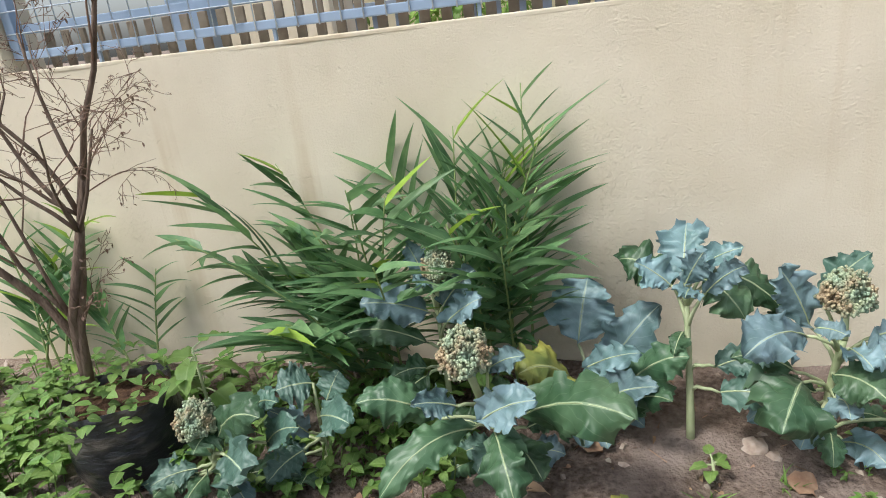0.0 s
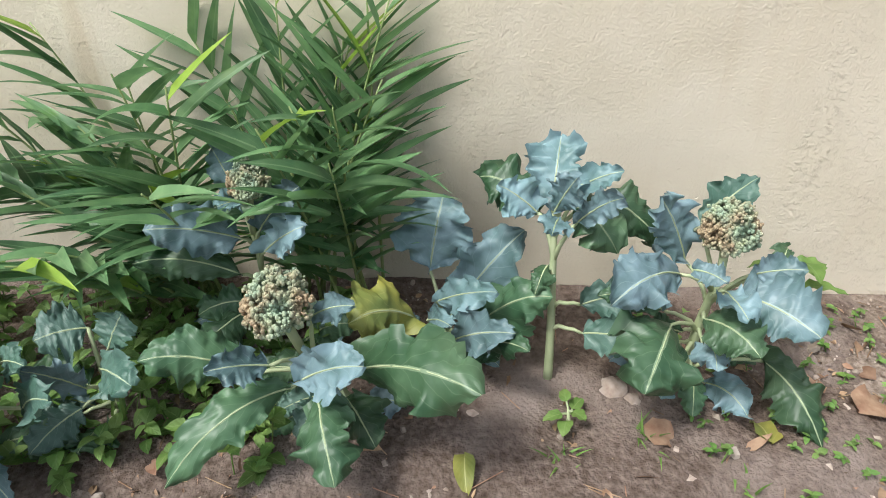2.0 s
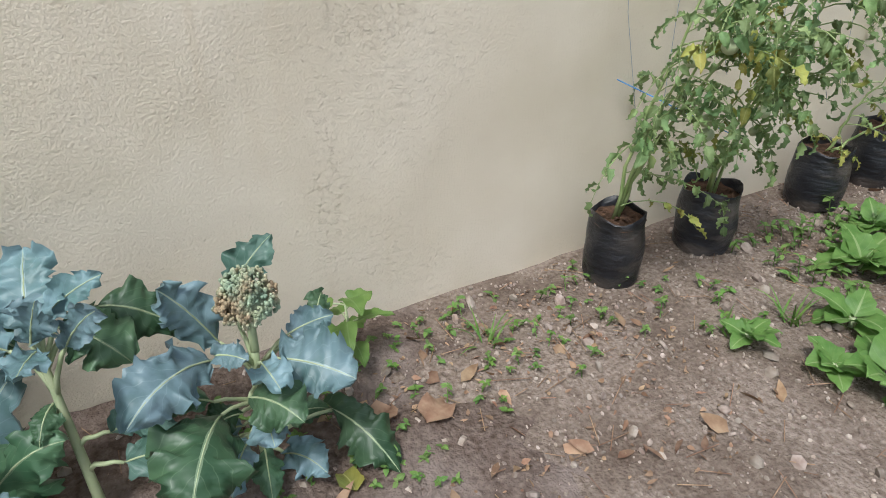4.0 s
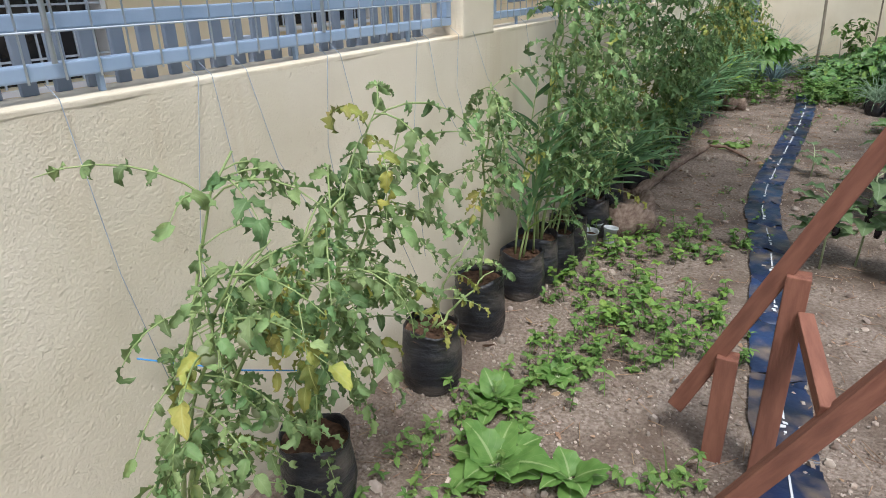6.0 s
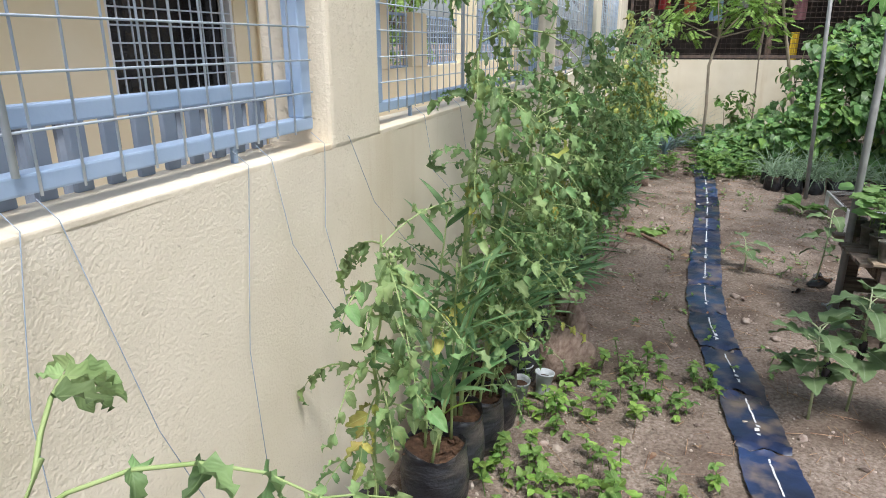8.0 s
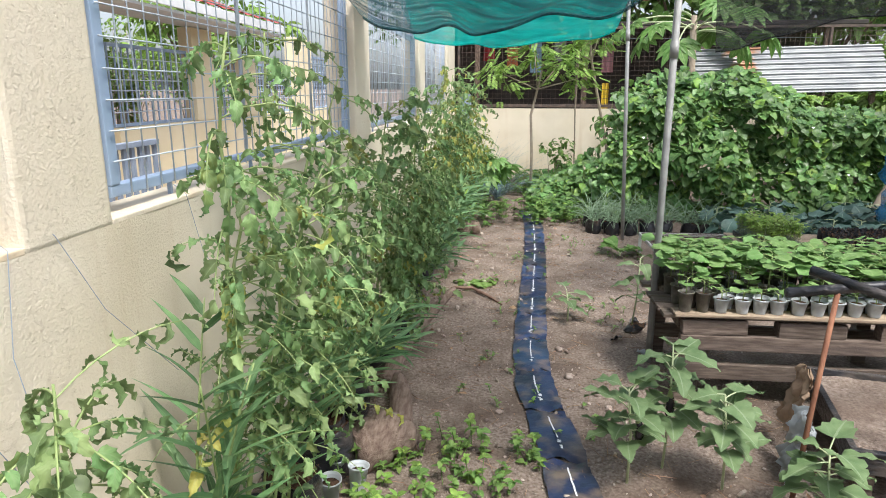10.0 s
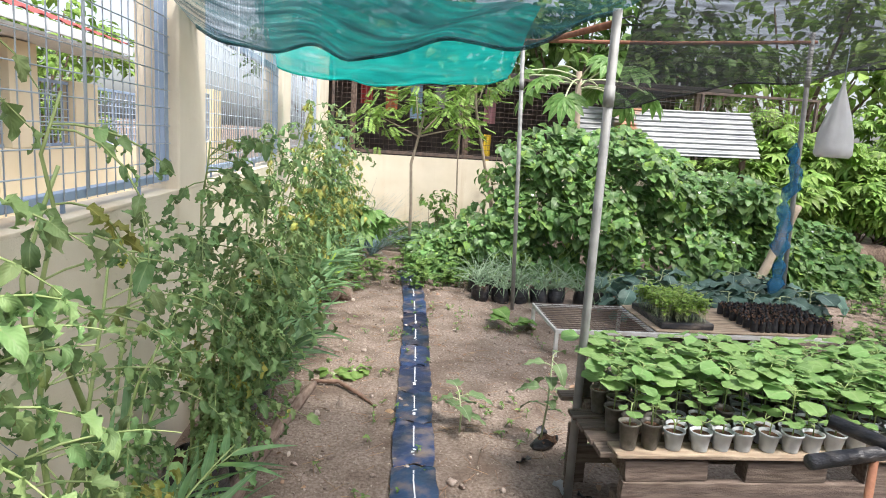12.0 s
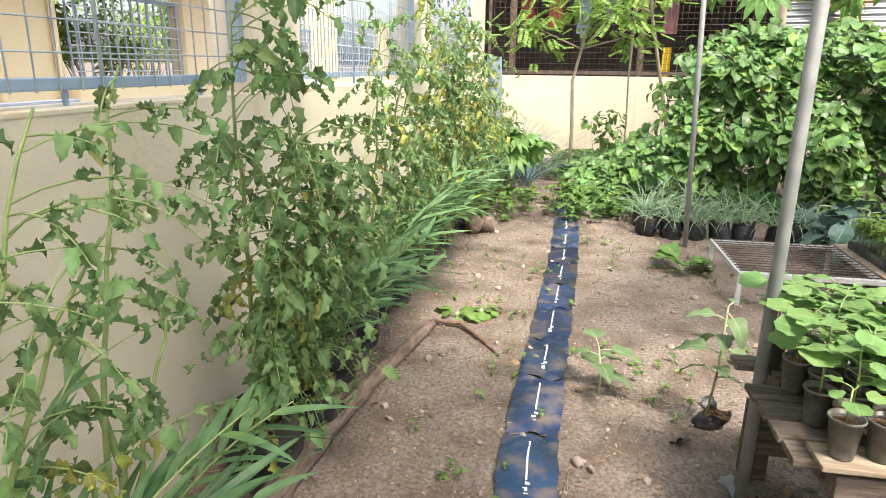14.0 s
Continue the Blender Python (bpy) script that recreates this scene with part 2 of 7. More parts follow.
GRASS = leafmat("grass_blade", (0.10, 0.20, 0.04), (0.17, 0.29, 0.06), (0.2, 0.32, 0.09), island=0.35, veins=2, translucent=0.3)
BROC = leafmat("broccoli_leaf", (0.11, 0.19, 0.19), (0.215, 0.315, 0.35), (0.38, 0.48, 0.47), rnd=0.25, rough=0.42, veins=6, width=0.024, translucent=0.12, vscale=14)
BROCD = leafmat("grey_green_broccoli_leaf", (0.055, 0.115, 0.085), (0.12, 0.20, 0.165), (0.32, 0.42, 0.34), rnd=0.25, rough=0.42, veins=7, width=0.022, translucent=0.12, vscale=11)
BROCG = leafmat("dark_green_broccoli_leaf", (0.035, 0.085, 0.04), (0.09, 0.165, 0.085), (0.27, 0.36, 0.22), rnd=0.25, rough=0.42, veins=7, width=0.022, translucent=0.15, vscale=9)
BROCY = leafmat("yellowed_broccoli_leaf", (0.16, 0.21, 0.06), (0.40, 0.36, 0.07), (0.5, 0.5, 0.2), rnd=0.2, rough=0.5, veins=6, width=0.03, vscale=6)
HEAD = mat("broccoli_florets", (0.26, 0.35, 0.25), (0.40, 0.45, 0.29), scale=30, rough=0.85, bump=0.5, bscale=260, island=0.18, c3=(0.38, 0.29, 0.18), s3=11, lo3=0.46, hi3=0.6)
SEEDLING = leafmat("bright_seedling_leaf", (0.135, 0.245, 0.07), (0.20, 0.325, 0.115), (0.28, 0.40, 0.17), island=0.28, rough=0.5, translucent=0.35, veins=5)
VINE = leafmat("vine_leaf", (0.085, 0.18, 0.05), (0.15, 0.265, 0.08), (0.21, 0.32, 0.12), island=0.42, rough=0.42, translucent=0.25, veins=4)
FARLEAF = leafmat("sunlit_shrub_leaf", (0.16, 0.28, 0.05), (0.25, 0.39, 0.085), (0.32, 0.44, 0.14), island=0.4, rough=0.5, translucent=0.35, veins=4)
TREELEAF = leafmat("tree_leaf", (0.09, 0.175, 0.04), (0.15, 0.25, 0.065), (0.2, 0.3, 0.1), island=0.45, rough=0.5, translucent=0.35, veins=4)
WEED = leafmat("weed_leaf", (0.11, 0.21, 0.045), (0.18, 0.29, 0.075), (0.24, 0.34, 0.12), island=0.35, rough=0.55, translucent=0.3, veins=4)
EGGLEAF = leafmat("eggplant_leaf", (0.105, 0.175, 0.07), (0.16, 0.235, 0.105), (0.27, 0.34, 0.2), island=0.25, rough=0.65, translucent=0.2, veins=4)
SPROUT = leafmat("bright_sprout_leaf", (0.25, 0.39, 0.07), (0.34, 0.47, 0.12), (0.38, 0.5, 0.16), island=0.25, veins=3, translucent=0.4)
ONION = mat("onion_leaf", (0.16, 0.25, 0.14), (0.27, 0.37, 0.24), scale=12, rough=0.5, bump=0.05)
RACKSTEEL = mat("pale_grey_steel", (0.50, 0.50, 0.49), (0.62, 0.62, 0.60), scale=9, rough=0.5, metal=0.2, bump=0.08, c3=(0.28, 0.2, 0.15), s3=6, lo3=0.62, hi3=0.75)
MUSTARD = leafmat("mustard_leaf", (0.10, 0.215, 0.045), (0.165, 0.30, 0.075), (0.36, 0.46, 0.2), island=0.2, rough=0.5, translucent=0.3, veins=5)


# ---- mesh tools ----
class Geo:
    """Collects pieces of geometry with u, v for one mesh."""

    def __init__(self):
        self.v, self.f, self.uv, self.mi, self.n = [], [], [], [], 0

    def add(self, v, f, uv=None, m=None, mi=0):
        v = np.asarray(v, float)
        if m is not None:
            a = np.array(m)
            v = v @ a[:3, :3].T + a[:3, 3]
        self.v.append(v)
        self.uv.append(np.asarray(uv, float) if uv is not None else np.zeros((len(v), 2)))
        self.f.extend(tuple(i + self.n for i in q) for q in f)
        self.mi.extend([mi] * len(f))
        self.n += len(v)
        return self

    def box(self, a, c, m=None, mi=0):
        (x0, y0, z0), (x1, y1, z1) = a, c
        v = [(x0, y0, z0), (x1, y0, z0), (x1, y1, z0), (x0, y1, z0), (x0, y0, z1), (x1, y0, z1), (x1, y1, z1), (x0, y1, z1)]
        return self.add(v, [(3, 2, 1, 0), (4, 5, 6, 7), (0, 1, 5, 4), (1, 2, 6, 5), (2, 3, 7, 6), (3, 0, 4, 7)], None, m, mi)

    def tube(self, pts, radii, sides=6, mi=0, caps=True):
        """A round bar along points; radii one number or one each."""
        pts = [Vector(p) for p in pts]
        if isinstance(radii, (int, float)):
            radii = [radii] * len(pts)
        vs, fs = [], []
        up = Vector((0.31, 0.2, 0.93))
        for i, p in enumerate(pts):
            d = (pts[min(i + 1, len(pts) - 1)] - pts[max(i - 1, 0)])
            d = d.normalized() if d.length > 1e-9 else Vector((0, 0, 1))
            s = d.cross(up)
            s = s.normalized() if s.length > 0.05 else d.cross(Vector((1, 0, 0))).normalized()
            w = d.cross(s)
            for k in range(sides):
                a = 2 * math.pi * k / sides
                vs.append(p + (s * math.cos(a) + w * math.sin(a)) * radii[i])
        for i in range(len(pts) - 1):
            for k in range(sides):
                j = (k + 1) % sides
                fs.append((i * sides + k, i * sides + j, (i + 1) * sides + j, (i + 1) * sides + k))
        if caps:
            fs.append(tuple(range(sides))[::-1])
            fs.append(tuple((len(pts) - 1) * sides + k for k in range(sides)))
        return self.add([tuple(v) for v in vs], fs, None, None, mi)

    def mesh(self, name, mats, smooth=True):
        me = bpy.data.meshes.new(name)
        v = np.concatenate(self.v) if self.v else np.zeros((0, 3))
        me.from_pydata(v.tolist(), [], self.f)
        for m in (mats if isinstance(mats, (list, tuple)) else [mats]):
            me.materials.append(m)
        uv = np.concatenate(self.uv)
        layer = me.uv_layers.new(name="UVMap")
        idx = np.empty(len(me.loops), dtype=np.int32)
        me.loops.foreach_get("vertex_index", idx)
        layer.data.foreach_set("uv", uv[idx].astype(np.float32).ravel())
        me.polygons.foreach_set("use_smooth", np.full(len(me.polygons), smooth))
        if any(self.mi):
            me.polygons.foreach_set("material_index", np.array(self.mi, dtype=np.int32))
        me.update()
        return me


def gpart(name, geo, mats, parent, label="", smooth=True, m=None):
    ob = new(name, geo.mesh(name, mats, smooth))
    if parent is not None:
        ob.parent = parent
    if m is not None:
        ob.matrix_basis = m
    return tagged(ob, label)


def thing(name, label, category, m=None, group="", kind=""):
    e = new(name)
    e.empty_display_size = 0.1
    if m is not None:
        e.matrix_basis = m
    return tagged(e, label, category, group, kind)


def bevelled(name, a, c, material, parent=None, bev=0.006, label="", wob=0.0):
    """A block with rounded edges and slightly uneven corners."""
    bm = bmesh.new()
    bmesh.ops.create_cube(bm, size=1)
    for v in bm.verts:
        v.co = Vector([a[i] + (c[i] - a[i]) * (v.co[i] + 0.5) + (R.uniform(-wob, wob) if wob else 0) for i in range(3)])
    bmesh.ops.bevel(bm, geom=bm.edges[:], offset=bev, segments=2, affect="EDGES", profile=0.6)
    me = bpy.data.meshes.new(name)
    bm.to_mesh(me)
    bm.free()
    me.materials.append(material)
    ob = new(name, me)
    if parent is not None:
        ob.parent = parent
    return tagged(ob, label)


def ground_z(x, y):
    """Height of the soil."""
    z = 0.022 * noise.noise((x * 0.9, y * 0.9, 3)) + 0.012 * noise.noise((x * 4, y * 4, 1))
    dip = max(0.0, 1 - ((x - 3.2) / 1.7) ** 2) * max(0.0, 1 - ((y - 9.0) / 1.6) ** 2)
    return z - 0.08 * dip


# ---- ground ----
def build_ground():
    xs = [-4000, -800, -200, -60, -25, -12, -6, -3, -1, -0.3] + [0.045 * i - 0.09 for i in range(110)] + [4.9 + 0.15 * i for i in range(50)] + [13, 15, 20, 40, 90, 300, 1200, 4000]
    ys = [-4000, -800, -200, -60, -25, -12, -6, -3.5] + [-2.2 + 0.045 * i for i in range(300)] + [11.35 + 0.12 * i for i in range(40)] + [16.5, 18, 22, 30, 50, 120, 400, 1200, 4000]
    v = []
    for y in ys:
        for x in xs:
            near = -0.5 < x < 13 and -3 < y < 16.4
            z = ground_z(x, y) + (0.003 * noise.noise((x * 11, y * 11, 7)) + 0.004 * noise.noise((x * 9.7, y * 10.3, 9)) if near else 0)
            v.append((x, y, z))
    w = len(xs)
    f = [(j * w + i, j * w + i + 1, (j + 1) * w + i + 1, (j + 1) * w + i) for j in range(len(ys) - 1) for i in range(w - 1)]
    ob = new("ground", Geo().add(v, f).mesh("ground", SOIL))
    tagged(ob, "bare dry brown garden soil with small stones", "ground", kind="structure")


build_ground()


def planting_bed():
    """Darker soil raised a little round the broccoli, with a ragged edge."""
    nx, ny = 44, 110
    v = []
    for j in range(ny + 1):
        y = -0.95 + 2.95 * j / ny
        for i in range(nx + 1):
            x = 0.004 + 1.0 * i / nx
            edge = min((0.92 - x) / 0.25, (y + 0.95) / 0.3, (1.95 - y) / 0.3, 1.0) + 0.9 * noise.noise((x * 4.5, y * 4.5, 11)) + 0.3 * noise.noise((x * 17, y * 17, 2))
            lift = 0.016 * max(-0.6, min(1.0, edge)) + 0.009 * noise.noise((x * 9, y * 9, 21)) + 0.006 * noise.noise((x * 24, y * 24, 5))
            v.append((x, y, ground_z(x, y) + lift))
    w = nx + 1
    f = [(j * w + i, j * w + i + 1, (j + 1) * w + i + 1, (j + 1) * w + i) for j in range(ny) for i in range(nx)]
    tagged(new("planting_bed", Geo().add(v, f).mesh("planting_bed", BEDSOIL)), "darker brown bed soil along the wall", "soil bed", kind="structure")


planting_bed()

# ---- garden wall with pillars ----
WALL_TOP = 1.18
PILLARS = [(-1.64, -1.25), (1.51, 1.91), (4.36, 4.65), (7.2, 7.62), (10.05, 10.5), (13.1, 14.38)]


def plaster_wall(name, label, length, height, thick, step=0.05):
    """A rendered wall face: front relief is real, in local x along, z up, y into the wall."""
    g = Geo()
    nx, nz = int(length / step), int(height / step)
    v = []
    for k in range(nz + 1):
        for i in range(nx + 1):
            x, z = i * length / nx, k * height / nz
            e = 0.004 * noise.noise((x * 2.2, z * 2.2, 4.4)) + 0.003 * noise.noise((x * 9, z * 9, 2))
            v.append((x, -e, z))
    w = nx + 1
    g.add(v, [(k * w + i, k * w + i + 1, (k + 1) * w + i + 1, (k + 1) * w + i) for k in range(nz) for i in range(nx)])
    g.box((0, 0.012, 0), (length, thick, height - 0.001))
    ob = new(name, g.mesh(name, PLASTER))
    return tagged(ob, label, "wall", kind="structure")


wall = plaster_wall("wall_west", "low cream rendered garden wall with rough plaster", 17.4, WALL_TOP + 0.12, 0.15, 0.045)
wall.matrix_basis = pose(0, -3.0, -0.12, 0, 0, 90)
for a, c in zip([(None, -3.0)] + PILLARS, PILLARS + [(14.38, None)]):
    if c[1] is None or c[0] - a[1] < 0.3:
        continue
    ledge = bevelled("ledge", (-0.152, a[1], WALL_TOP - 0.004), (0.0005, c[0], WALL_TOP + 0.012), LEDGE, bev=0.004)
    tagged(ledge, "rust-stained cream wall ledge", "ledge", kind="structure")
for a, c in PILLARS:
    p = bevelled("pillar", (-0.19, a, WALL_TOP - 0.004), (0.002, c, 2.62), PLASTER, bev=0.012)
    tagged(p, "square cream rendered wall pillar", "pillar", kind="structure")
cross = plaster_wall("wall_north", "cream rendered wall closing the garden's far end", 8.2, WALL_TOP + 0.12, 0.15, 0.06)
cross.matrix_basis = pose(-0.16, 14.38, -0.12)


def mesh_panel(y0, y1, slats, z0=1.230, z1=2.5, mid=None, dense=0.075):
    """A welded wire panel in a painted angle frame, standing on the ledge."""
    t = thing("fence_panel", "grey-blue welded wire fence panel above the wall", "fence", group="wire panels on the wall")
    x = -0.06
    fr = bevelled("bottom_rail", (x - 0.02, y0, z0), (x + 0.02, y1, z0 + 0.030), BLUEPAINT, t, 0.004)
    for k in range(4):
        yy = y0 + (y1 - y0) * (k + 0.5) / 4
        bevelled("lug", (x - 0.006, yy, WALL_TOP + 0.012), (x + 0.006, yy + 0.012, z0), BLUEPAINT, t, 0.002)
    bevelled("top_rail", (x - 0.02, y0, z1 - 0.05), (x + 0.02, y1, z1), BLUEPAINT, t, 0.004)
    for yy in (y0, y1 - 0.045):
        bevelled("side_post", (x - 0.022, yy, z0 + 0.03), (x + 0.022, yy + 0.040, z1 - 0.05), BLUEPAINT, t, 0.004)
    if slats:
        bevelled("upper_rail", (x - 0.04, y0 + 0.045, z0 + 0.088), (x - 0.008, y1 - 0.045, z0 + 0.120), BLUEPAINT, t, 0.004)
        yy = y0 + 0.07
        while yy < y1 - 0.08:
            bevelled("slat", (x - 0.085, yy, WALL_TOP + 0.012), (x - 0.072, yy + 0.034, z0 + 0.087), slats, t, 0.003)
            yy += 0.072
    if mid:
        bevelled("middle_rail", (x - 0.018, y0 + 0.045, mid), (x + 0.018, y1 - 0.045, mid + 0.05), BLUEPAINT, t, 0.004)
    g = Geo()
    yy = y0 + 0.08
    while yy < y1 - 0.05:
        b = R.uniform(-0.004, 0.004)
        g.tube([(x + 0.024, yy, z0 - 0.004), (x + 0.026 + b, yy + b, (z0 + z1) / 2), (x + 0.024, yy, z1 - 0.02)], 0.0023, 5)
        yy += dense
    zz = z0 + 0.09
    while zz < z1 - 0.05:
        g.tube([(x + 0.029, y0 + 0.01, zz), (x + 0.03, (y0 + y1) / 2, zz + R.uniform(-0.003, 0.003)), (x + 0.029, y1 - 0.01, zz)], 0.0023, 5)
        zz += 0.075
    gpart("wire_mesh", g, WIRE, t)
    n = max(1, int((y1 - y0) / 1.1))
    for i in range(1, n + 1):
        yy = y0 + (y1 - y0) * i / (n + 1)
        g = Geo().tube([(x + 0.035, yy, z0 + 0.03), (x + 0.035, yy + 0.004, z1 - 0.03)], 0.0055, 7)
        gpart("rebar", g, WIRE, t, "ribbed bar painted pale blue")
    return t


mesh_panel(-1.24, 1.50, PALEBARK)
mesh_panel(1.92, 4.34, GREYPAINT)
mesh_panel(4.72, 7.18, None)
mesh_panel(7.64, 10.03, None, mid=1.96, dense=0.05)
mesh_panel(10.52, 13.08, None, dense=0.05)


def far_fence():
    t = thing("fence_panel", "dark rusty wire fence above the far cream wall", "fence")
    bevelled("bottom_rail", (0.05, 14.42, 1.20), (8.0, 14.46, 1.25), RUSTWIRE, t, 0.004)
    bevelled("top_rail", (0.05, 14.42, 2.45), (8.0, 14.46, 2.49), RUSTWIRE, t, 0.004)
    for i in range(5):
        bevelled("post", (0.05 + i * 1.97, 14.41, 1.25), (0.09 + i * 1.97, 14.47, 2.45), RUSTWIRE, t, 0.004)
    g = Geo()
    for i in range(106):
        g.tube([(0.05 + i * 0.075, 14.44, 1.22), (0.05 + i * 0.075, 14.44, 2.47)], 0.003, 4)
    for k in range(16):
        g.tube([(0.05, 14.445, 1.27 + k * 0.075), (8, 14.445, 1.27 + k * 0.075)], 0.003, 4)
    gpart("wire_mesh", g, RUSTWIRE, t)


far_fence()

# ---- leaves ----
def leaf(L, W, kind="lance", nv=6, cols=2, fold=0.25, curl=0.7, wave=0.0, waves=3.0, lobe=0.0, lobes=5, twist=0.0, ph=0.0):
    """A leaf blade along +x from its base, normal +z: verts, faces, uv."""
    v, uv, f = [], [], []
    x = z = 0.0
    w = 2 * cols + 1
    for i in range(nv + 1):
        t = i / nv
        if kind == "lance":
            h = math.sin(math.pi * min(1, t ** 0.75)) ** 0.9
        elif kind == "ovate":
            h = math.sin(math.pi * t ** 0.62) ** 0.75
        elif kind == "round":
            h = math.sqrt(max(0.0, 1 - (2 * t - 1) ** 2)) ** 0.8
        elif kind == "heart":
            h = min(1.0, (t * 7 + 0.25)) ** 0.6 * (1 - t ** 1.7) ** 0.8 if t < 1 else 0.0
        elif kind == "paddle":
            h = (0.12 + 0.88 * min(1, max(0, (t - 0.18) / 0.35)) ** 0.8) * (max(0, 1 - max(0, (t - 0.55) / 0.45) ** 2.4)) ** 0.55
        else:
            h = min(1.0, t * 6 + 0.15) * (1 - t ** 2.2)
        if lobe:
            h *= 1 - lobe * (0.5 + 0.5 * math.cos(2 * math.pi * lobes * t + ph))
        h = max(h, 0.012) * W / 2
        a = curl * t
        if i:
            x += math.cos(a) * L / nv
            z -= math.sin(a) * L / nv
        for k in range(w):
            s = (k - cols) / cols
            yy = s * h
            zz = fold * abs(yy) + wave * W * math.sin(2 * math.pi * waves * t + ph + (1.7 if s > 0 else 0)) * abs(s) ** 2.3
            if twist:
                ca, sa = math.cos(twist * t), math.sin(twist * t)
                yy, zz = yy * ca - zz * sa, yy * sa + zz * ca
            v.append((x + math.sin(a) * zz, yy, z + math.cos(a) * zz))
            uv.append((0.5 + 0.5 * s, t))
    for i in range(nv):
        for k in range(w - 1):
            f.append((i * w + k, i * w + k + 1, (i + 1) * w + k + 1, (i + 1) * w + k))
    return v, f, uv


def aim(p, az, el, roll=0.0, s=1.0):
    """Pose at p with +x towards azimuth az and elevation el (radians)."""
    return Matrix.Translation(p) @ Euler((0, -el, az), "XYZ").to_matrix().to_4x4() @ Euler((roll, 0, 0)).to_matrix().to_4x4() @ Matrix.Scale(s, 4)


def arc(p, az, el, L, droop, n=5):
    """Points of a stalk that starts at azimuth and elevation and bends down."""
    pts, q = [Vector(p)], Vector(p)
    for i in range(n):
        e = el - droop * (i + 0.5) / n
        q = q + Vector((math.cos(az) * math.cos(e), math.sin(az) * math.cos(e), math.sin(e))) * (L / n)
        pts.append(q)
    return pts


LEAFLETS = {k: [leaf(1, w, "lance" if k != "broad" else "ovate", 9, 2, fold=0.55, curl=c, wave=0.20, waves=3.1, lobe=0.12, lobes=3.5, twist=tw, ph=p)
                for w, c, tw, p in ((0.50, 1.5, 0.7, 0), (0.42, 2.4, -1.1, 1), (0.56, 0.9, 0.4, 2), (0.40, 3.2, 1.4, 3), (0.52, 0.6, -0.7, 4))] for k in ("narrow", "broad")}


def bag(parent, r=0.105, h=0.24, rng=R, name="grow_bag", lean=0.0):
    """A creased black polythene grow bag with an open folded rim and its soil."""
    g = Geo()
    n, rows = 22, 11
    v = []
    ph = rng.uniform(0, 6)
    for k in range(rows + 1):
        t = k / rows
        for i in range(n):
            a = 2 * math.pi * i / n
            crease = 0.034 * math.sin(5 * a + ph) * math.sin(t * 9 + ph) + 0.03 * noise.noise((math.cos(a) * 2, math.sin(a) * 2, t * 5 + ph))
            rr = r * (0.93 + 0.09 * math.sin(math.pi * min(1, t * 1.15)) + crease) * (0.97 if k == 0 else 1)
            zz = h * t + (0.012 * math.sin(3 * a + ph) if k >= rows - 1 else 0)
            v.append((rr * math.cos(a) + lean * t * h, rr * math.sin(a), zz))
    for k, (rr, zz) in enumerate(((0.93, 1.0), (0.90, 0.86))):
        for i in range(n):
            a = 2 * math.pi * i / n
            v.append((r * rr * math.cos(a) + lean * zz * h, r * rr * math.sin(a), h * zz + 0.012 * math.sin(3 * a + ph) * (1 - k)))
    f = [(k * n + i, k * n + (i + 1) % n, (k + 1) * n + (i + 1) % n, (k + 1) * n + i) for k in range(rows + 2) for i in range(n)]
    g.add(v, f)
    gpart(name, g, BAG, parent, "creased black polythene bag")
    s = Geo()
    sv = [(lean * h * 0.88, 0, h * 0.9)]
    for q in (0.5, 0.93):
        for i in range(n):
            a = 2 * math.pi * i / n
            sv.append((r * q * math.cos(a) + lean * h * 0.88, r * q * math.sin(a), h * 0.885 + 0.012 * noise.noise((i, q * 9, ph))))
    sf = [(0, 1 + i, 1 + (i + 1) % n) for i in range(n)] + [(1 + i, 1 + n + i, 1 + n + (i + 1) % n, 1 + (i + 1) % n) for i in range(n)]
    for _ in range(26):
        a, q = rng.uniform(0, 6.28), r * 0.85 * math.sqrt(rng.random())
        c = rng.uniform(0.006, 0.014)
        s.add(*leaf(c * 3, c * 1.5, "lance", 2, 1), aim((q * math.cos(a) + lean * h * .88, q * math.sin(a), h * 0.9), rng.uniform(0, 6), rng.uniform(-.3, .8)))
    s.add(sv, sf)
    tagged(gpart("potting_soil", s, DARKSOIL, parent), kind="stuff")


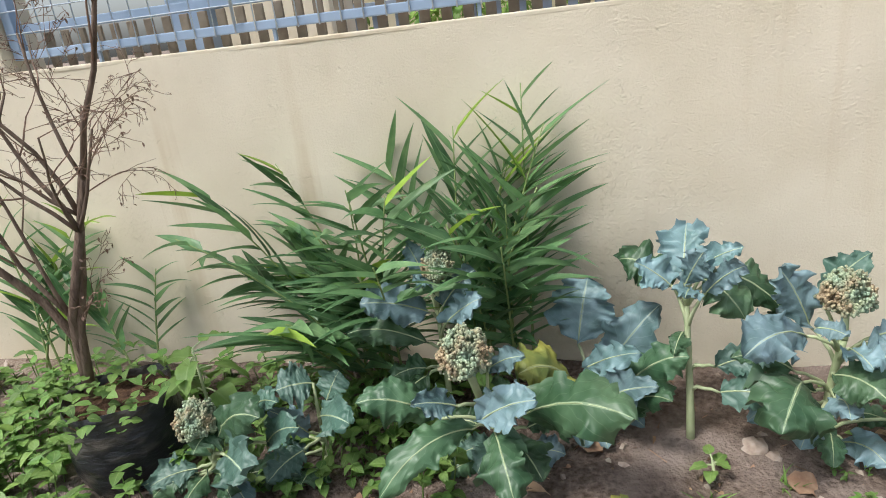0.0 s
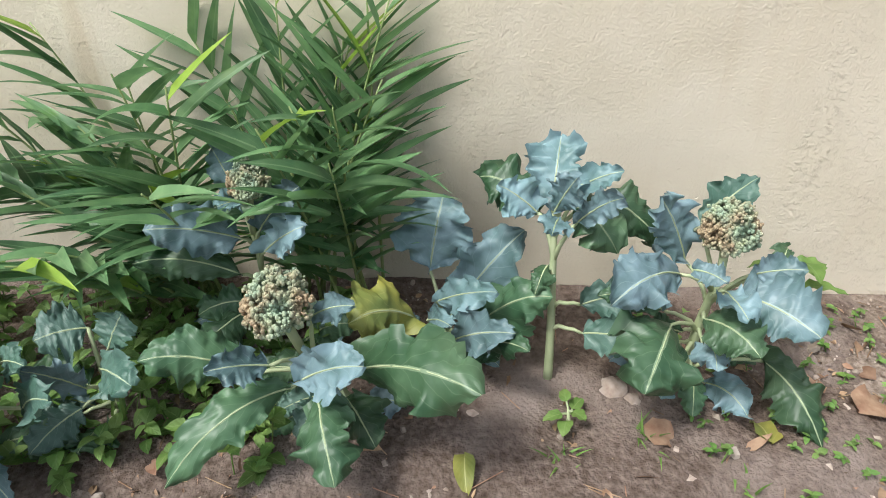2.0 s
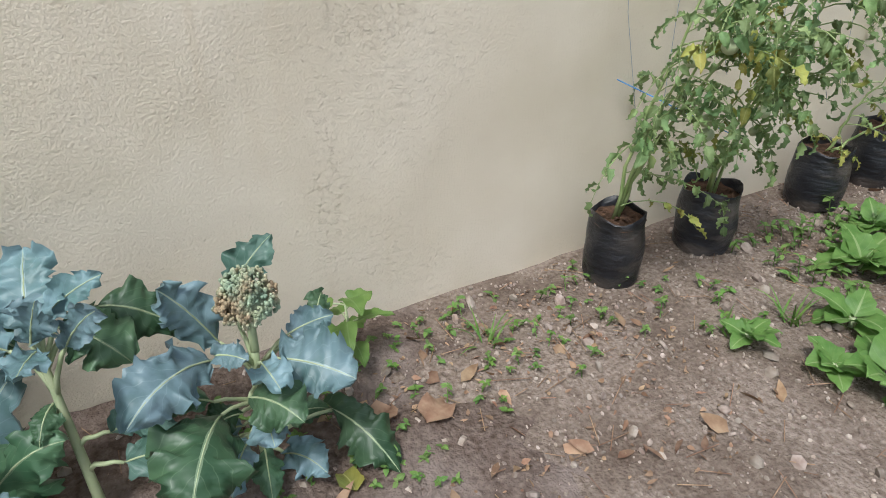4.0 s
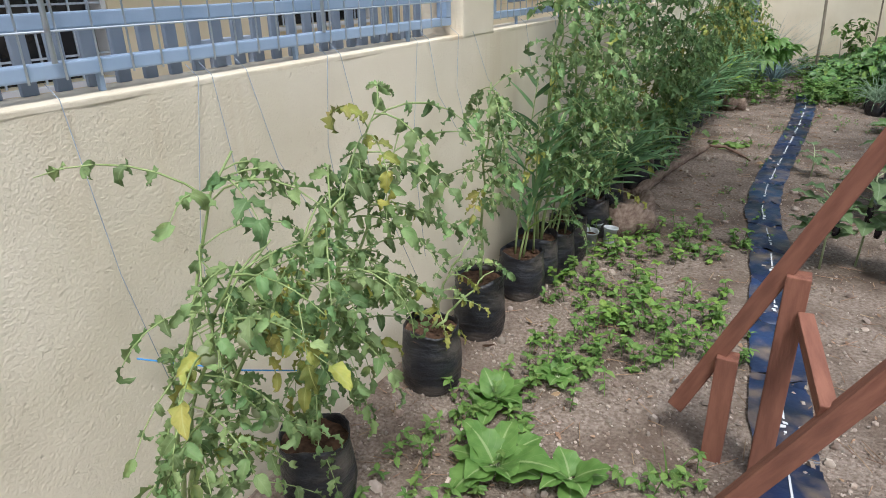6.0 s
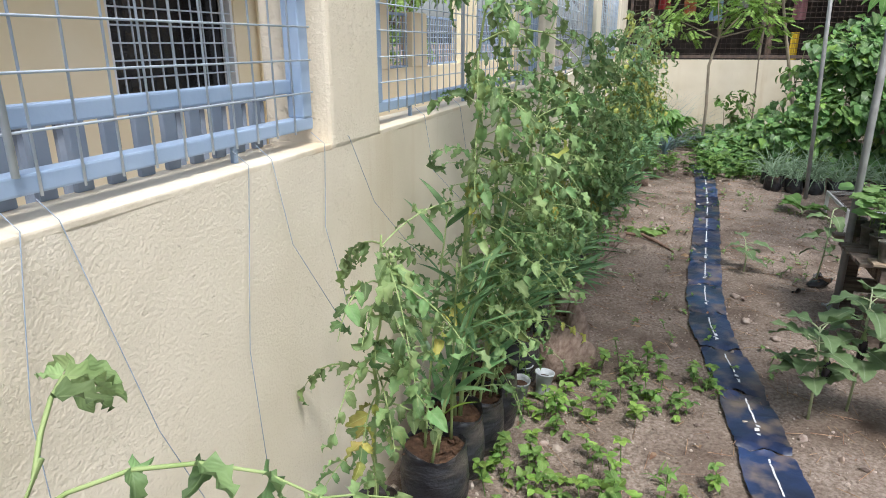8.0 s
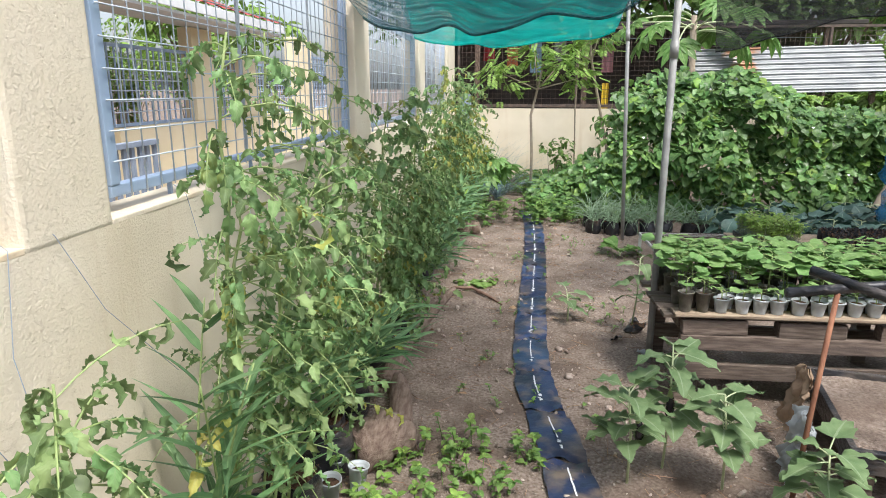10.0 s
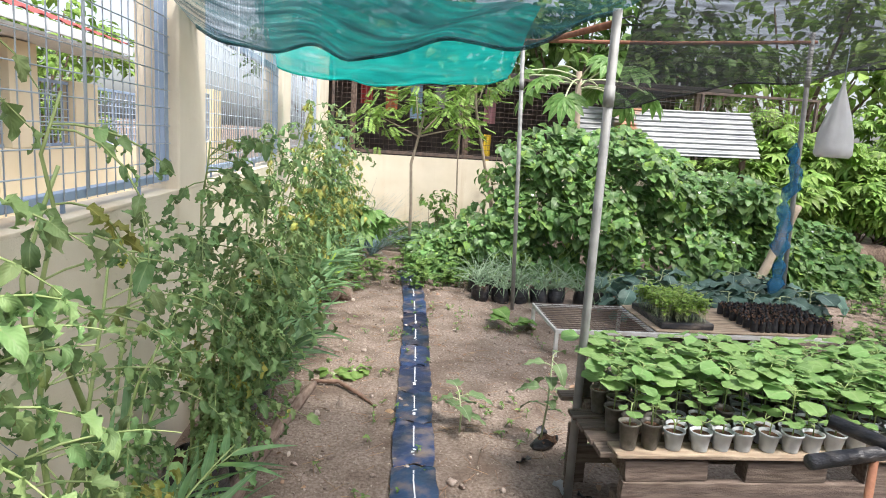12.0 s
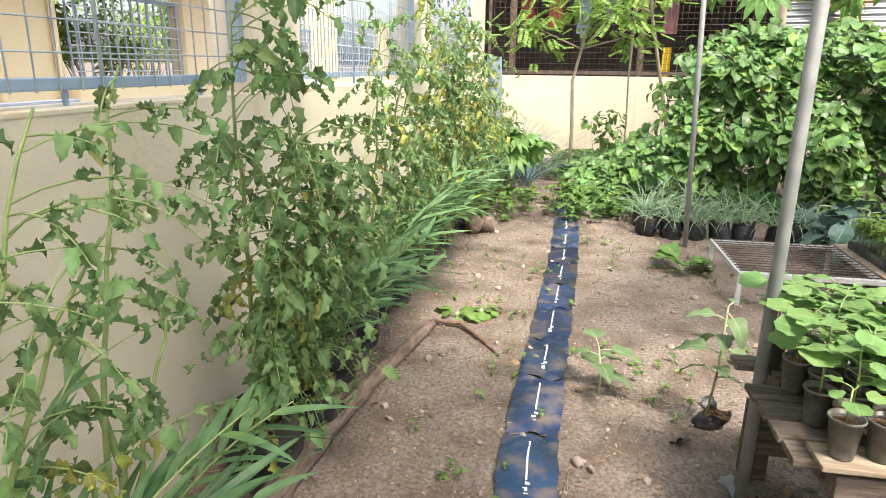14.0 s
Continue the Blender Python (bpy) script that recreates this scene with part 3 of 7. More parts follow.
def tomato(x, y, h, leaves, seed, label, bagged=True, lean=(0.0, 0.0), spread=0.24, pale=0.2, yellow=0.05, r=0.105, bh=0.24, fruits=0, size=1.0, stems=2, low=0.12, bough=False):
    rng = random.Random(seed)
    t = thing("tomato_plant", label, "tomato plant", pose(x, y, ground_z(x, y), 0, 0, 0), group="potted tomato plants along the wall")
    z0 = 0.0
    if bagged:
        bag(t, r, bh, rng)
        z0 = bh * 0.86
    sg, fg = Geo(), Geo()
    nodes = []
    for s in range(stems):
        p = Vector((rng.uniform(-.02, .02), rng.uniform(-.02, .02), z0))
        hh = h * (1 if s == 0 else rng.uniform(0.6, 0.95))
        n = 10
        dx, dy = lean[0] + rng.uniform(-.10, .10), lean[1] + rng.uniform(-.26, .26)
        pts = [p]
        for i in range(n):
            k = (i + 1) / n
            pts.append(Vector((p.x + dx * k ** 1.3 + rng.uniform(-.012, .012), p.y + dy * k ** 1.3 + rng.uniform(-.012, .012), z0 + (hh - z0) * (k if k < 0.8 else k - 0.25 * (k - 0.8)))))
        sg.tube(pts, [(0.0088 if h > 1.3 else 0.007) * (1 - 0.7 * i / n) for i in range(n + 1)], 6)
        nodes += [(pts, i) for i in range(n)]
    if bough:
        # one thick stem that sags out sideways and turns up again
        pts = [Vector(q) for q in ((0, 0, z0), (-.03, .05, .38), (-.05, .02, .58), (-.06, -.04, .74), (-.06, -.12, .88), (-.06, -.2, .94), (-.06, -.28, .98), (-.05, -.31, 1.04), (-.05, -.31, 1.14), (-.03, -.26, 1.28), (-.01, -.22, 1.38))]
        sg.tube(pts, [0.0115 * (1 - 0.06 * i) for i in range(len(pts))], 7)
        nodes += [(pts, i) for i in (3, 4, 5, 7, 8, 9)]
    for i in range(leaves):
        pts, k = nodes[i % len(nodes)]
        if pts[k].z < low and rng.random() < 0.85:
            continue
        p = pts[k].lerp(pts[k + 1], rng.random())
        az, el = rng.uniform(0, 6.283), rng.uniform(-0.1, 0.9)
        if math.cos(az) < -0.2 and rng.random() < 0.75:
            az = math.pi - az
        L = spread * rng.uniform(0.55, 1.15)
        rach = arc(p, az, el, L, rng.uniform(0.7, 1.9), 6)
        if x + rach[-1].x < 0.02:
            continue
        sg.tube(rach, [0.0021] * 4 + [0.0016, 0.0012, 0.0009], 4, caps=False)
        u = rng.random()
        mi = 2 if u < yellow or (p.z < 0.35 and u < yellow * 4) else 1 if u < yellow + pale else 0
        for j in range(2, 7):
            q = rach[min(j, 6)]
            d = rach[min(j, 6)] - rach[min(j, 6) - 1]
            az2, el2 = math.atan2(d.y, d.x), math.asin(max(-1, min(1, d.z / max(d.length, 1e-6))))
            for side in ((-1, 1) if j < 6 else (0,)):
                if rng.random() < 0.12:
                    continue
                s = size * rng.uniform(0.034, 0.064) * (1.2 if side == 0 else 1)
                fg.add(*rng.choice(LEAFLETS["broad"]), aim(q, az2 + side * rng.uniform(0.7, 1.2), el2 * 0.6 - rng.uniform(-0.3, 0.7), rng.uniform(-0.9, 0.9), s), mi)
    gpart("stem", sg, STEMG, t)
    gpart("foliage", fg, [TOMATO, TOMATO2, YTOMATO], t)
    high = [q for q in nodes if q[0][q[1]].z > .5]
    for i in range(fruits):
        pts, k = rng.choice(high)
        p = pts[k] + Vector((rng.uniform(.02, .09), rng.uniform(-.08, .08), -0.03))
        gpart("tomato_fruit", ball(rng.uniform(0.016, 0.024), 8), STEMPALE, t, "unripe pale green tomato", m=Matrix.Translation(p))
        sg2 = Geo().tube([pts[k], (pts[k] + p) / 2 + Vector((0, 0, .02)), p], 0.0018, 4)
        gpart("fruit_stalk", sg2, STEMG, t)
    return t


def ball(r, n=8, sq=0.9, rough=0.0, seed=0):
    v, f = [(0, 0, r * sq)], []
    for k in range(1, n):
        for i in range(2 * n):
            a, c = math.pi * k / n, math.pi * i / n
            q = (math.sin(a) * math.cos(c), math.sin(a) * math.sin(c), math.cos(a))
            e = 1 + (rough * noise.noise((q[0] * 1.7 + seed, q[1] * 1.7, q[2] * 1.7)) if rough else 0)
            v.append((r * e * q[0], r * e * q[1], r * e * sq * q[2]))
    v.append((0, 0, -r * sq))
    m = 2 * n
    f += [(0, 1 + i, 1 + (i + 1) % m) for i in range(m)]
    f += [(1 + k * m + i, 1 + (k + 1) * m + i, 1 + (k + 1) * m + (i + 1) % m, 1 + k * m + (i + 1) % m) for k in range(n - 2) for i in range(m)]
    e = len(v) - 1
    f += [(e, e - 1 - i, e - 1 - (i + 1) % m) for i in range(m)]
    return Geo().add(v, f)


def ginger(x, y, n, seed, label, h=(0.45, 0.75), az=(-1.5, 1.5), tilt=(0.15, 0.7), blade=(0.18, 0.27), bagged=False, group="ginger clumps", flat=0.0, young=0.12, wid=1.0, pairs=9, up=0.85, bend=1.0):
    """A clump of canes with two rows of long blades."""
    rng = random.Random(seed)
    t = thing("ginger_plant", label, "ginger plant", pose(x, y, ground_z(x, y)), group=group)
    z0 = 0
    if bagged:
        bag(t, 0.11, 0.22, rng)
        z0 = 0.19
    for c in range(n):
        a, tl, hh = rng.uniform(*az), rng.uniform(*tilt), rng.uniform(*h)
        if flat:
            a = (math.pi / 2 if n == 1 or rng.random() < 0.5 else -math.pi / 2) + rng.uniform(-flat, flat)
        p = Vector((rng.uniform(-.05, .06), rng.uniform(-.09, .09), z0)) if n > 1 else Vector((0, 0, z0))
        pts = arc(p, a, math.pi / 2 - tl * 0.6, hh, tl * 0.7, 9)
        g, fg = Geo(), Geo()
        g.tube(pts, [0.0055 - 0.0004 * i for i in range(10)], 5)
        fan = a + math.pi / 2 + rng.uniform(-0.5, 0.5)
        if flat:
            fan = math.pi / 2 + rng.uniform(-0.35, 0.35)
        k0 = 2
        for j in range(pairs * 2):
            u = k0 + (9 - k0) * j / (pairs * 2)
            i = min(8, int(u))
            q = pts[i].lerp(pts[i + 1], u - i)
            d = (pts[i + 1] - pts[i]).normalized()
            s = Vector((math.cos(fan), math.sin(fan), 0)) * (1 if j % 2 else -1)
            w = (d * rng.uniform(0.8, 1.25) * up + s * rng.uniform(0.65, 0.95) + Vector((rng.uniform(-.15, .15), rng.uniform(-.15, .15), 0))).normalized()
            if x + q.x + w.x * 0.2 < 0.01:
                w.x = abs(w.x) * 0.3
                w.normalize()
            L = rng.uniform(*blade) * (0.75 + 0.5 * math.sin(math.pi * (j + 3) / (pairs * 2 + 4)))
            mi = 1 if (u > 8.3 and rng.random() < young * 1.5) or rng.random() < young * 0.12 else 0
            fg.add(*leaf(L, 0.030 * wid * rng.uniform(.8, 1.2), "blade", 7, 1, fold=0.35, curl=rng.uniform(0.05, 0.8) * bend, twist=rng.uniform(-.5, .5)),
                   aim(q, math.atan2(w.y, w.x), math.asin(w.z), rng.uniform(-0.6, 0.6)), mi)
        cane = gpart("cane", g, STEMG, t)
        gpart("foliage", fg, [GINGER, YOUNG], cane)
    return t


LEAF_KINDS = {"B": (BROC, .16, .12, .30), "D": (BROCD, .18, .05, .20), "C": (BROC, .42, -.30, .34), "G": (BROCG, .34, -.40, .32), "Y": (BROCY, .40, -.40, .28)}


def cole_leaf(parent, crown, base, tip, W, kind, rng):
    """One large leaf from base to tip: bowed spine, uneven ruffled margin, raised pale midrib, and its stalk from the crown."""
    material, arch, cup, ruffle = LEAF_KINDS[kind]
    base, tip = Vector(base), Vector(tip)
    L = (tip - base).length
    W *= 1.18
    mid = (base + tip) / 2 + Vector((.25, 0, 1)) * L * arch * rng.uniform(.8, 1.2)
    ph = rng.uniform(0, 50)
    n, cols = 34, 6
    spine = [base * (1 - k) ** 2 + mid * 2 * k * (1 - k) + tip * k * k for k in (i / n for i in range(n + 1))]
    v, uv = [], []
    for i, p in enumerate(spine):
        k = i / n
        d = (spine[min(i + 1, n)] - spine[max(i - 1, 0)]).normalized()
        side = d.cross(Vector((.72, -.05, .66)))
        side = side.normalized() if side.length > .1 else Vector((0, 1, 0))
        up = side.cross(d).normalized()
        if up.x + up.z < 0:
            up, side = -up, -side
        body = math.sin(math.pi * max(0, min(1, (k - .05) / .95)) ** .82) ** .55 if .05 < k < 1 else 0
        ear = .22 * math.exp(-((k - .10) / .05) ** 2)
        for j in range(-cols, cols + 1):
            q = j / cols
            e = 1 if q > 0 else -1
            h = W / 2 * max(.03, body * (1 + .45 * noise.noise((k * 6, e * 3, ph)) + .34 * noise.noise((k * 15, e * 5, ph))) * (1 - .25 * (k < .3) * (.3 - k) / .3) + ear)
            w = cup * h * q * q + ruffle * W * abs(q) ** 2.2 * (1.4 * noise.noise((k * 8, e * 2.5, ph + 7)) + .7 * noise.noise((k * 19, e * 2, ph + 3)))
            w += .09 * W * (noise.noise((k * 9, q * 4, ph)) + .5 * noise.noise((k * 22, q * 9, ph))) * (.3 + abs(q))
            v.append(tuple(p + side * h * q * (1 - .12 * abs(q)) + up * w))
            uv.append((.5 + .5 * q, k))
    m = 2 * cols + 1
    f = [(i * m + j, i * m + j + 1, (i + 1) * m + j + 1, (i + 1) * m + j) for i in range(n) for j in range(m - 1)]
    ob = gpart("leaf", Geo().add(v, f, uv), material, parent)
    g = Geo()
    g.tube([v[i * m + cols] for i in range(0, n + 1, 2)], [.0024 * (1 - .05 * i) for i in range(18)], 6, caps=False)
    crown = Vector(crown)
    bow = (crown + base) / 2 + Vector((0, 0, .12 * (base - crown).length))
    g.tube([crown, (crown + bow) / 2 + Vector((0, 0, .01)), bow, (bow + base) / 2 + Vector((0, 0, .004)), base], [.006, .0055, .005, .0045, .004], 7)
    gpart("stalk", g, STEMPALE, ob, "pale green leaf stalk and midrib")
    return ob


def floret_head(r, rng):
    """A loose flowering head: hundreds of small buds on a dome, uneven."""
    g = Geo()
    b = ball(1, 3, 1.0)
    bv, bf = b.v[0], b.f
    for i in range(1150):
        u, a = rng.random(), rng.uniform(0, 6.283)
        z = 1 - 1.25 * u
        q = math.sqrt(max(0, 1 - z * z))
        d = Vector((q * math.cos(a), q * math.sin(a), z))
        e = 1 + 0.42 * noise.noise(d * 2.6) + 0.16 * noise.noise(d * 7) + rng.uniform(-.08, .05)
        p = d * r * e
        p.z *= 1.2
        s = r * rng.uniform(0.05, 0.10)
        g.add(bv, bf, None, Matrix.Translation(p) @ Matrix.Diagonal((s, s, s * rng.uniform(.8, 1.5), 1)))
    g.add(*[(np.array(ball(1, 6).v[0]) * r * 0.82), ball(1, 6).f])
    return g


def broccoli(x, y, top, leaves, seed, label, head=None, fill=3, stem_r=.012):
    """A plant with its stem up to top; each leaf from base to tip with width and kind; head: place and radius; fill: small leaves low on the stem."""
    rng = random.Random(seed)
    t = thing("broccoli_plant", label, "broccoli plant", pose(x, y, ground_z(x, y)), group="broccoli bed")
    top = Vector(top)
    pts = [Vector((top.x * k ** 1.5 + .006 * math.sin(5 * k + seed), top.y * k ** 1.5, -.012 + (top.z + .012) * k)) for k in (i / 8 for i in range(9))]
    gpart("stem", Geo().tube(pts, [stem_r * (1.1 - .06 * i) for i in range(9)], 9), STEMPALE, t)
    for base, tip, W, kind in leaves:
        i = max(1, min(7, int(8 * (base[2] - .05) / max(top.z, .05))))
        cole_leaf(t, pts[i], base, tip, W, kind, rng)
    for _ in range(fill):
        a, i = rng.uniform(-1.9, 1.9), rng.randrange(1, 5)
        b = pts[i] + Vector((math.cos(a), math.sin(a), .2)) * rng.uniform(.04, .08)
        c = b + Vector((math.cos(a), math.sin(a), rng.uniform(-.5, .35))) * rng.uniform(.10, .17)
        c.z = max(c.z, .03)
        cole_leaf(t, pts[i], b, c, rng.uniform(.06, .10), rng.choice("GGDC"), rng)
    if head:
        gpart("flower_head", floret_head(head[3], rng), HEAD, t, "overgrown green and brown broccoli head", m=Matrix.Translation(head[:3]))
        gpart("head_stalk", Geo().tube([pts[-1], (pts[-1] + Vector(head[:3])) / 2, head[:3]], [stem_r * .7, stem_r * .7, stem_r * .9], 8), STEMPALE, t)
    return t


# ---- broccoli bed ----
broccoli(0.52, 0.56, (0.08, -0.06, 0.24), [
    ((0.1, -0.172, 0.208), (0.16, -0.378, 0.29), 0.113, 'G'),
    ((0.14, -0.082, 0.209), (0.34, -0.284, 0.136), 0.094, 'G'),
    ((0.16, -0.019, 0.216), (0.34, 0.046, 0.161), 0.121, 'G'),
    ((0.16, -0.106, 0.29), (0.24, -0.199, 0.345), 0.080, 'B'),
    ((0.16, -0.049, 0.252), (0.22, 0.098, 0.353), 0.100, 'B'),
    ((0.1, 0.038, 0.221), (0.28, 0.314, 0.351), 0.158, 'G'),
    ((-0.06, 0.16, 0.242), (0.08, 0.04, 0.335), 0.137, 'Y'),
    ((0.06, -0.041, 0.336), (0.1, 0.06, 0.399), 0.060, 'B'),
], 11, 'overgrown broccoli plant with drooping leaves and brown-green head', head=(0.113, -0.087, 0.395, 0.06), fill=9, stem_r=0.015)
broccoli(0.36, 0.35, (0.03, 0, 0.4), [
    ((0.06, -0.008, 0.405), (0.14, -0.186, 0.474), 0.111, 'B'),
    ((0.04, 0.019, 0.412), (0.02, 0.121, 0.518), 0.080, 'B'),
    ((0.06, -0.032, 0.308), (0.1, -0.26, 0.36), 0.077, 'G'),
    ((0.08, 0.038, 0.384), (0.1, 0.149, 0.468), 0.079, 'B'),
    ((0.0, -0.027, 0.477), (-0.06, -0.093, 0.573), 0.064, 'B'),
    ((0.04, 0.008, 0.489), (0.12, -0.023, 0.521), 0.062, 'B'),
], 12, 'broccoli plant with blue-green leaves among ginger blades', head=(0.045, 0.02, 0.53, 0.04), fill=5, stem_r=0.01)
broccoli(0.3, 0.77, (0.0, 0.0, 0.14), [
    ((0.0, 0.015, 0.101), (-0.02, 0.201, 0.366), 0.145, 'B'),
    ((-0.04, -0.032, 0.23), (-0.1, 0.003, 0.418), 0.176, 'B'),
    ((0.12, 0.019, 0.129), (0.22, 0.176, 0.248), 0.096, 'B'),
    ((0.06, 0.074, 0.111), (0.14, 0.261, 0.289), 0.117, 'G'),
    ((0.05, -0.009, 0.199), (0.15, 0.136, 0.307), 0.079, 'B'),
    ((0.1, -0.027, 0.18), (0.22, 0.039, 0.26), 0.056, 'B'),
    ((0.1, 0.065, 0.071), (0.26, 0.206, 0.232), 0.070, 'G'),
], 17, 'leafy broccoli plant with upright blue-green leaves', head=None, fill=8, stem_r=0.013)
broccoli(0.41, 1.04, (-0.06, -0.01, 0.45), [
    ((-0.08, -0.016, 0.466), (-0.21, 0.008, 0.574), 0.131, 'B'),
    ((-0.08, -0.039, 0.441), (-0.14, -0.18, 0.502), 0.116, 'G'),
    ((-0.05, -0.048, 0.458), (-0.05, -0.14, 0.528), 0.077, 'B'),
    ((-0.09, 0.012, 0.485), (-0.07, 0.131, 0.554), 0.058, 'B'),
    ((-0.04, 0.036, 0.44), (0.04, 0.114, 0.548), 0.062, 'B'),
    ((-0.08, 0.029, 0.463), (-0.03, 0.134, 0.368), 0.121, 'G'),
    ((-0.14, 0.095, 0.45), (-0.11, 0.258, 0.334), 0.100, 'G'),
    ((-0.05, -0.017, 0.319), (0.03, -0.05, 0.293), 0.049, 'G'),
    ((-0.05, -0.014, 0.46), (-0.01, 0.024, 0.567), 0.083, 'B'),
    ((-0.03, -0.006, 0.455), (0.09, -0.032, 0.484), 0.061, 'B'),
], 13, 'tall broccoli plant with blue-green wavy leaves and bare stem', head=None, fill=2, stem_r=0.011)
broccoli(0.38, 1.38, (0.02, 0.02, 0.32), [
    ((-0.12, 0.002, 0.377), (-0.18, 0.136, 0.474), 0.083, 'D'),
    ((-0.04, -0.04, 0.326), (-0.02, -0.132, 0.506), 0.098, 'B'),
    ((0.02, -0.066, 0.33), (0.16, -0.244, 0.346), 0.128, 'C'),
    ((0.06, -0.077, 0.219), (0.28, -0.18, 0.219), 0.192, 'G'),
    ((0.08, -0.018, 0.255), (0.22, 0.054, 0.269), 0.106, 'G'),
    ((0.04, 0.06, 0.298), (0.18, 0.182, 0.292), 0.143, 'B'),
    ((0.0, 0.096, 0.32), (0.04, 0.194, 0.363), 0.064, 'B'),
    ((0.08, -0.063, 0.386), (0.14, -0.013, 0.394), 0.053, 'B'),
    ((0.04, 0.165, 0.097), (0.22, 0.248, 0.013), 0.120, 'G'),
    ((-0.04, 0.174, 0.303), (-0.12, 0.221, 0.32), 0.055, 'G'),
    ((0.02, -0.083, 0.225), (0.02, -0.242, 0.266), 0.069, 'G'),
    ((0.06, 0.02, 0.317), (0.18, 0.029, 0.332), 0.078, 'B'),
], 14, 'broccoli plant with opened green head and wavy leaves', head=(-0.02, 0.03, 0.415, 0.056), fill=9, stem_r=0.014)
broccoli(0.72, -0.24, (0.02, -0.02, 0.2), [
    ((0.02, 0.033, 0.201), (0.08, 0.217, 0.317), 0.112, 'G'),
    ((0.06, 0.075, 0.181), (0.18, 0.213, 0.219), 0.121, 'D'),
    ((-0.02, 0.151, 0.29), (0.02, 0.236, 0.322), 0.066, 'D'),
    ((0.0, 0.167, 0.181), (0.08, 0.319, 0.292), 0.086, 'D'),
    ((-0.02, 0.013, 0.199), (0.08, -0.006, 0.194), 0.109, 'G'),
], 15, 'small dark broccoli plant with a spent flowering head', head=(0.02, -0.02, 0.245, 0.05), fill=10, stem_r=0.01)
broccoli(0.57, 0.01, (0.01, 0.01, 0.17), [
    ((-0.01, -0.002, 0.267), (0.05, -0.087, 0.278), 0.120, 'D'),
    ((0.01, 0.039, 0.221), (-0.03, 0.076, 0.297), 0.091, 'D'),
    ((0.03, 0.018, 0.183), (0.13, 0.154, 0.237), 0.109, 'D'),
    ((0.05, -0.015, 0.142), (0.13, -0.067, 0.268), 0.070, 'B'),
], 16, 'young broccoli plant with rounded grey-green leaves', head=None, fill=5, stem_r=0.007)

# ---- ginger in the bed ----
ginger(0.09, 0.37, 7, 21, "tall ginger clump with fans of long green blades", h=(0.72, 1.04), flat=0.5, tilt=(0.02, 0.42), young=.45, blade=(0.20, 0.28), group="ginger clumps in the bed", wid=1.35, pairs=8, up=1.15, bend=0.5)
ginger(0.075, 0.58, 1, 26, "single tall ginger cane with blades fanned flat", h=(0.98, 1.0), flat=0.05, tilt=(0.02, 0.03), young=.3, blade=(0.15, 0.17), group="ginger clumps in the bed", wid=1.0, pairs=8, up=.85, bend=0.25)
ginger(0.13, 0.50, 5, 23, "tall ginger clump with fans of long green blades", h=(0.5, 0.85), az=(-1.3, 0.3), tilt=(0.15, 0.5), blade=(0.20, 0.27), group="ginger clumps in the bed", pairs=7, wid=1.4, bend=1.3)
ginger(0.13, 0.06, 17, 22, "lower ginger clump leaning over the bed", h=(0.5, 0.92), az=(-2.0, 0.9), tilt=(0.2, 0.8), blade=(0.17, 0.26), group="ginger clumps in the bed", young=0.25, pairs=8, wid=1.4, bend=1.1)
ginger(0.07, -0.95, 2, 24, "small ginger shoot against the wall", h=(0.35, 0.5), flat=0.3, tilt=(0.1, 0.4), blade=(0.12, 0.18), group="ginger clumps in the bed", pairs=6)
ginger(0.10, -1.35, 5, 25, "ginger shoots behind the potted dry shrub", h=(0.4, 0.75), flat=0.5, tilt=(0.1, 0.5), blade=(0.14, 0.2), group="ginger clumps in the bed", pairs=7, young=0.4)


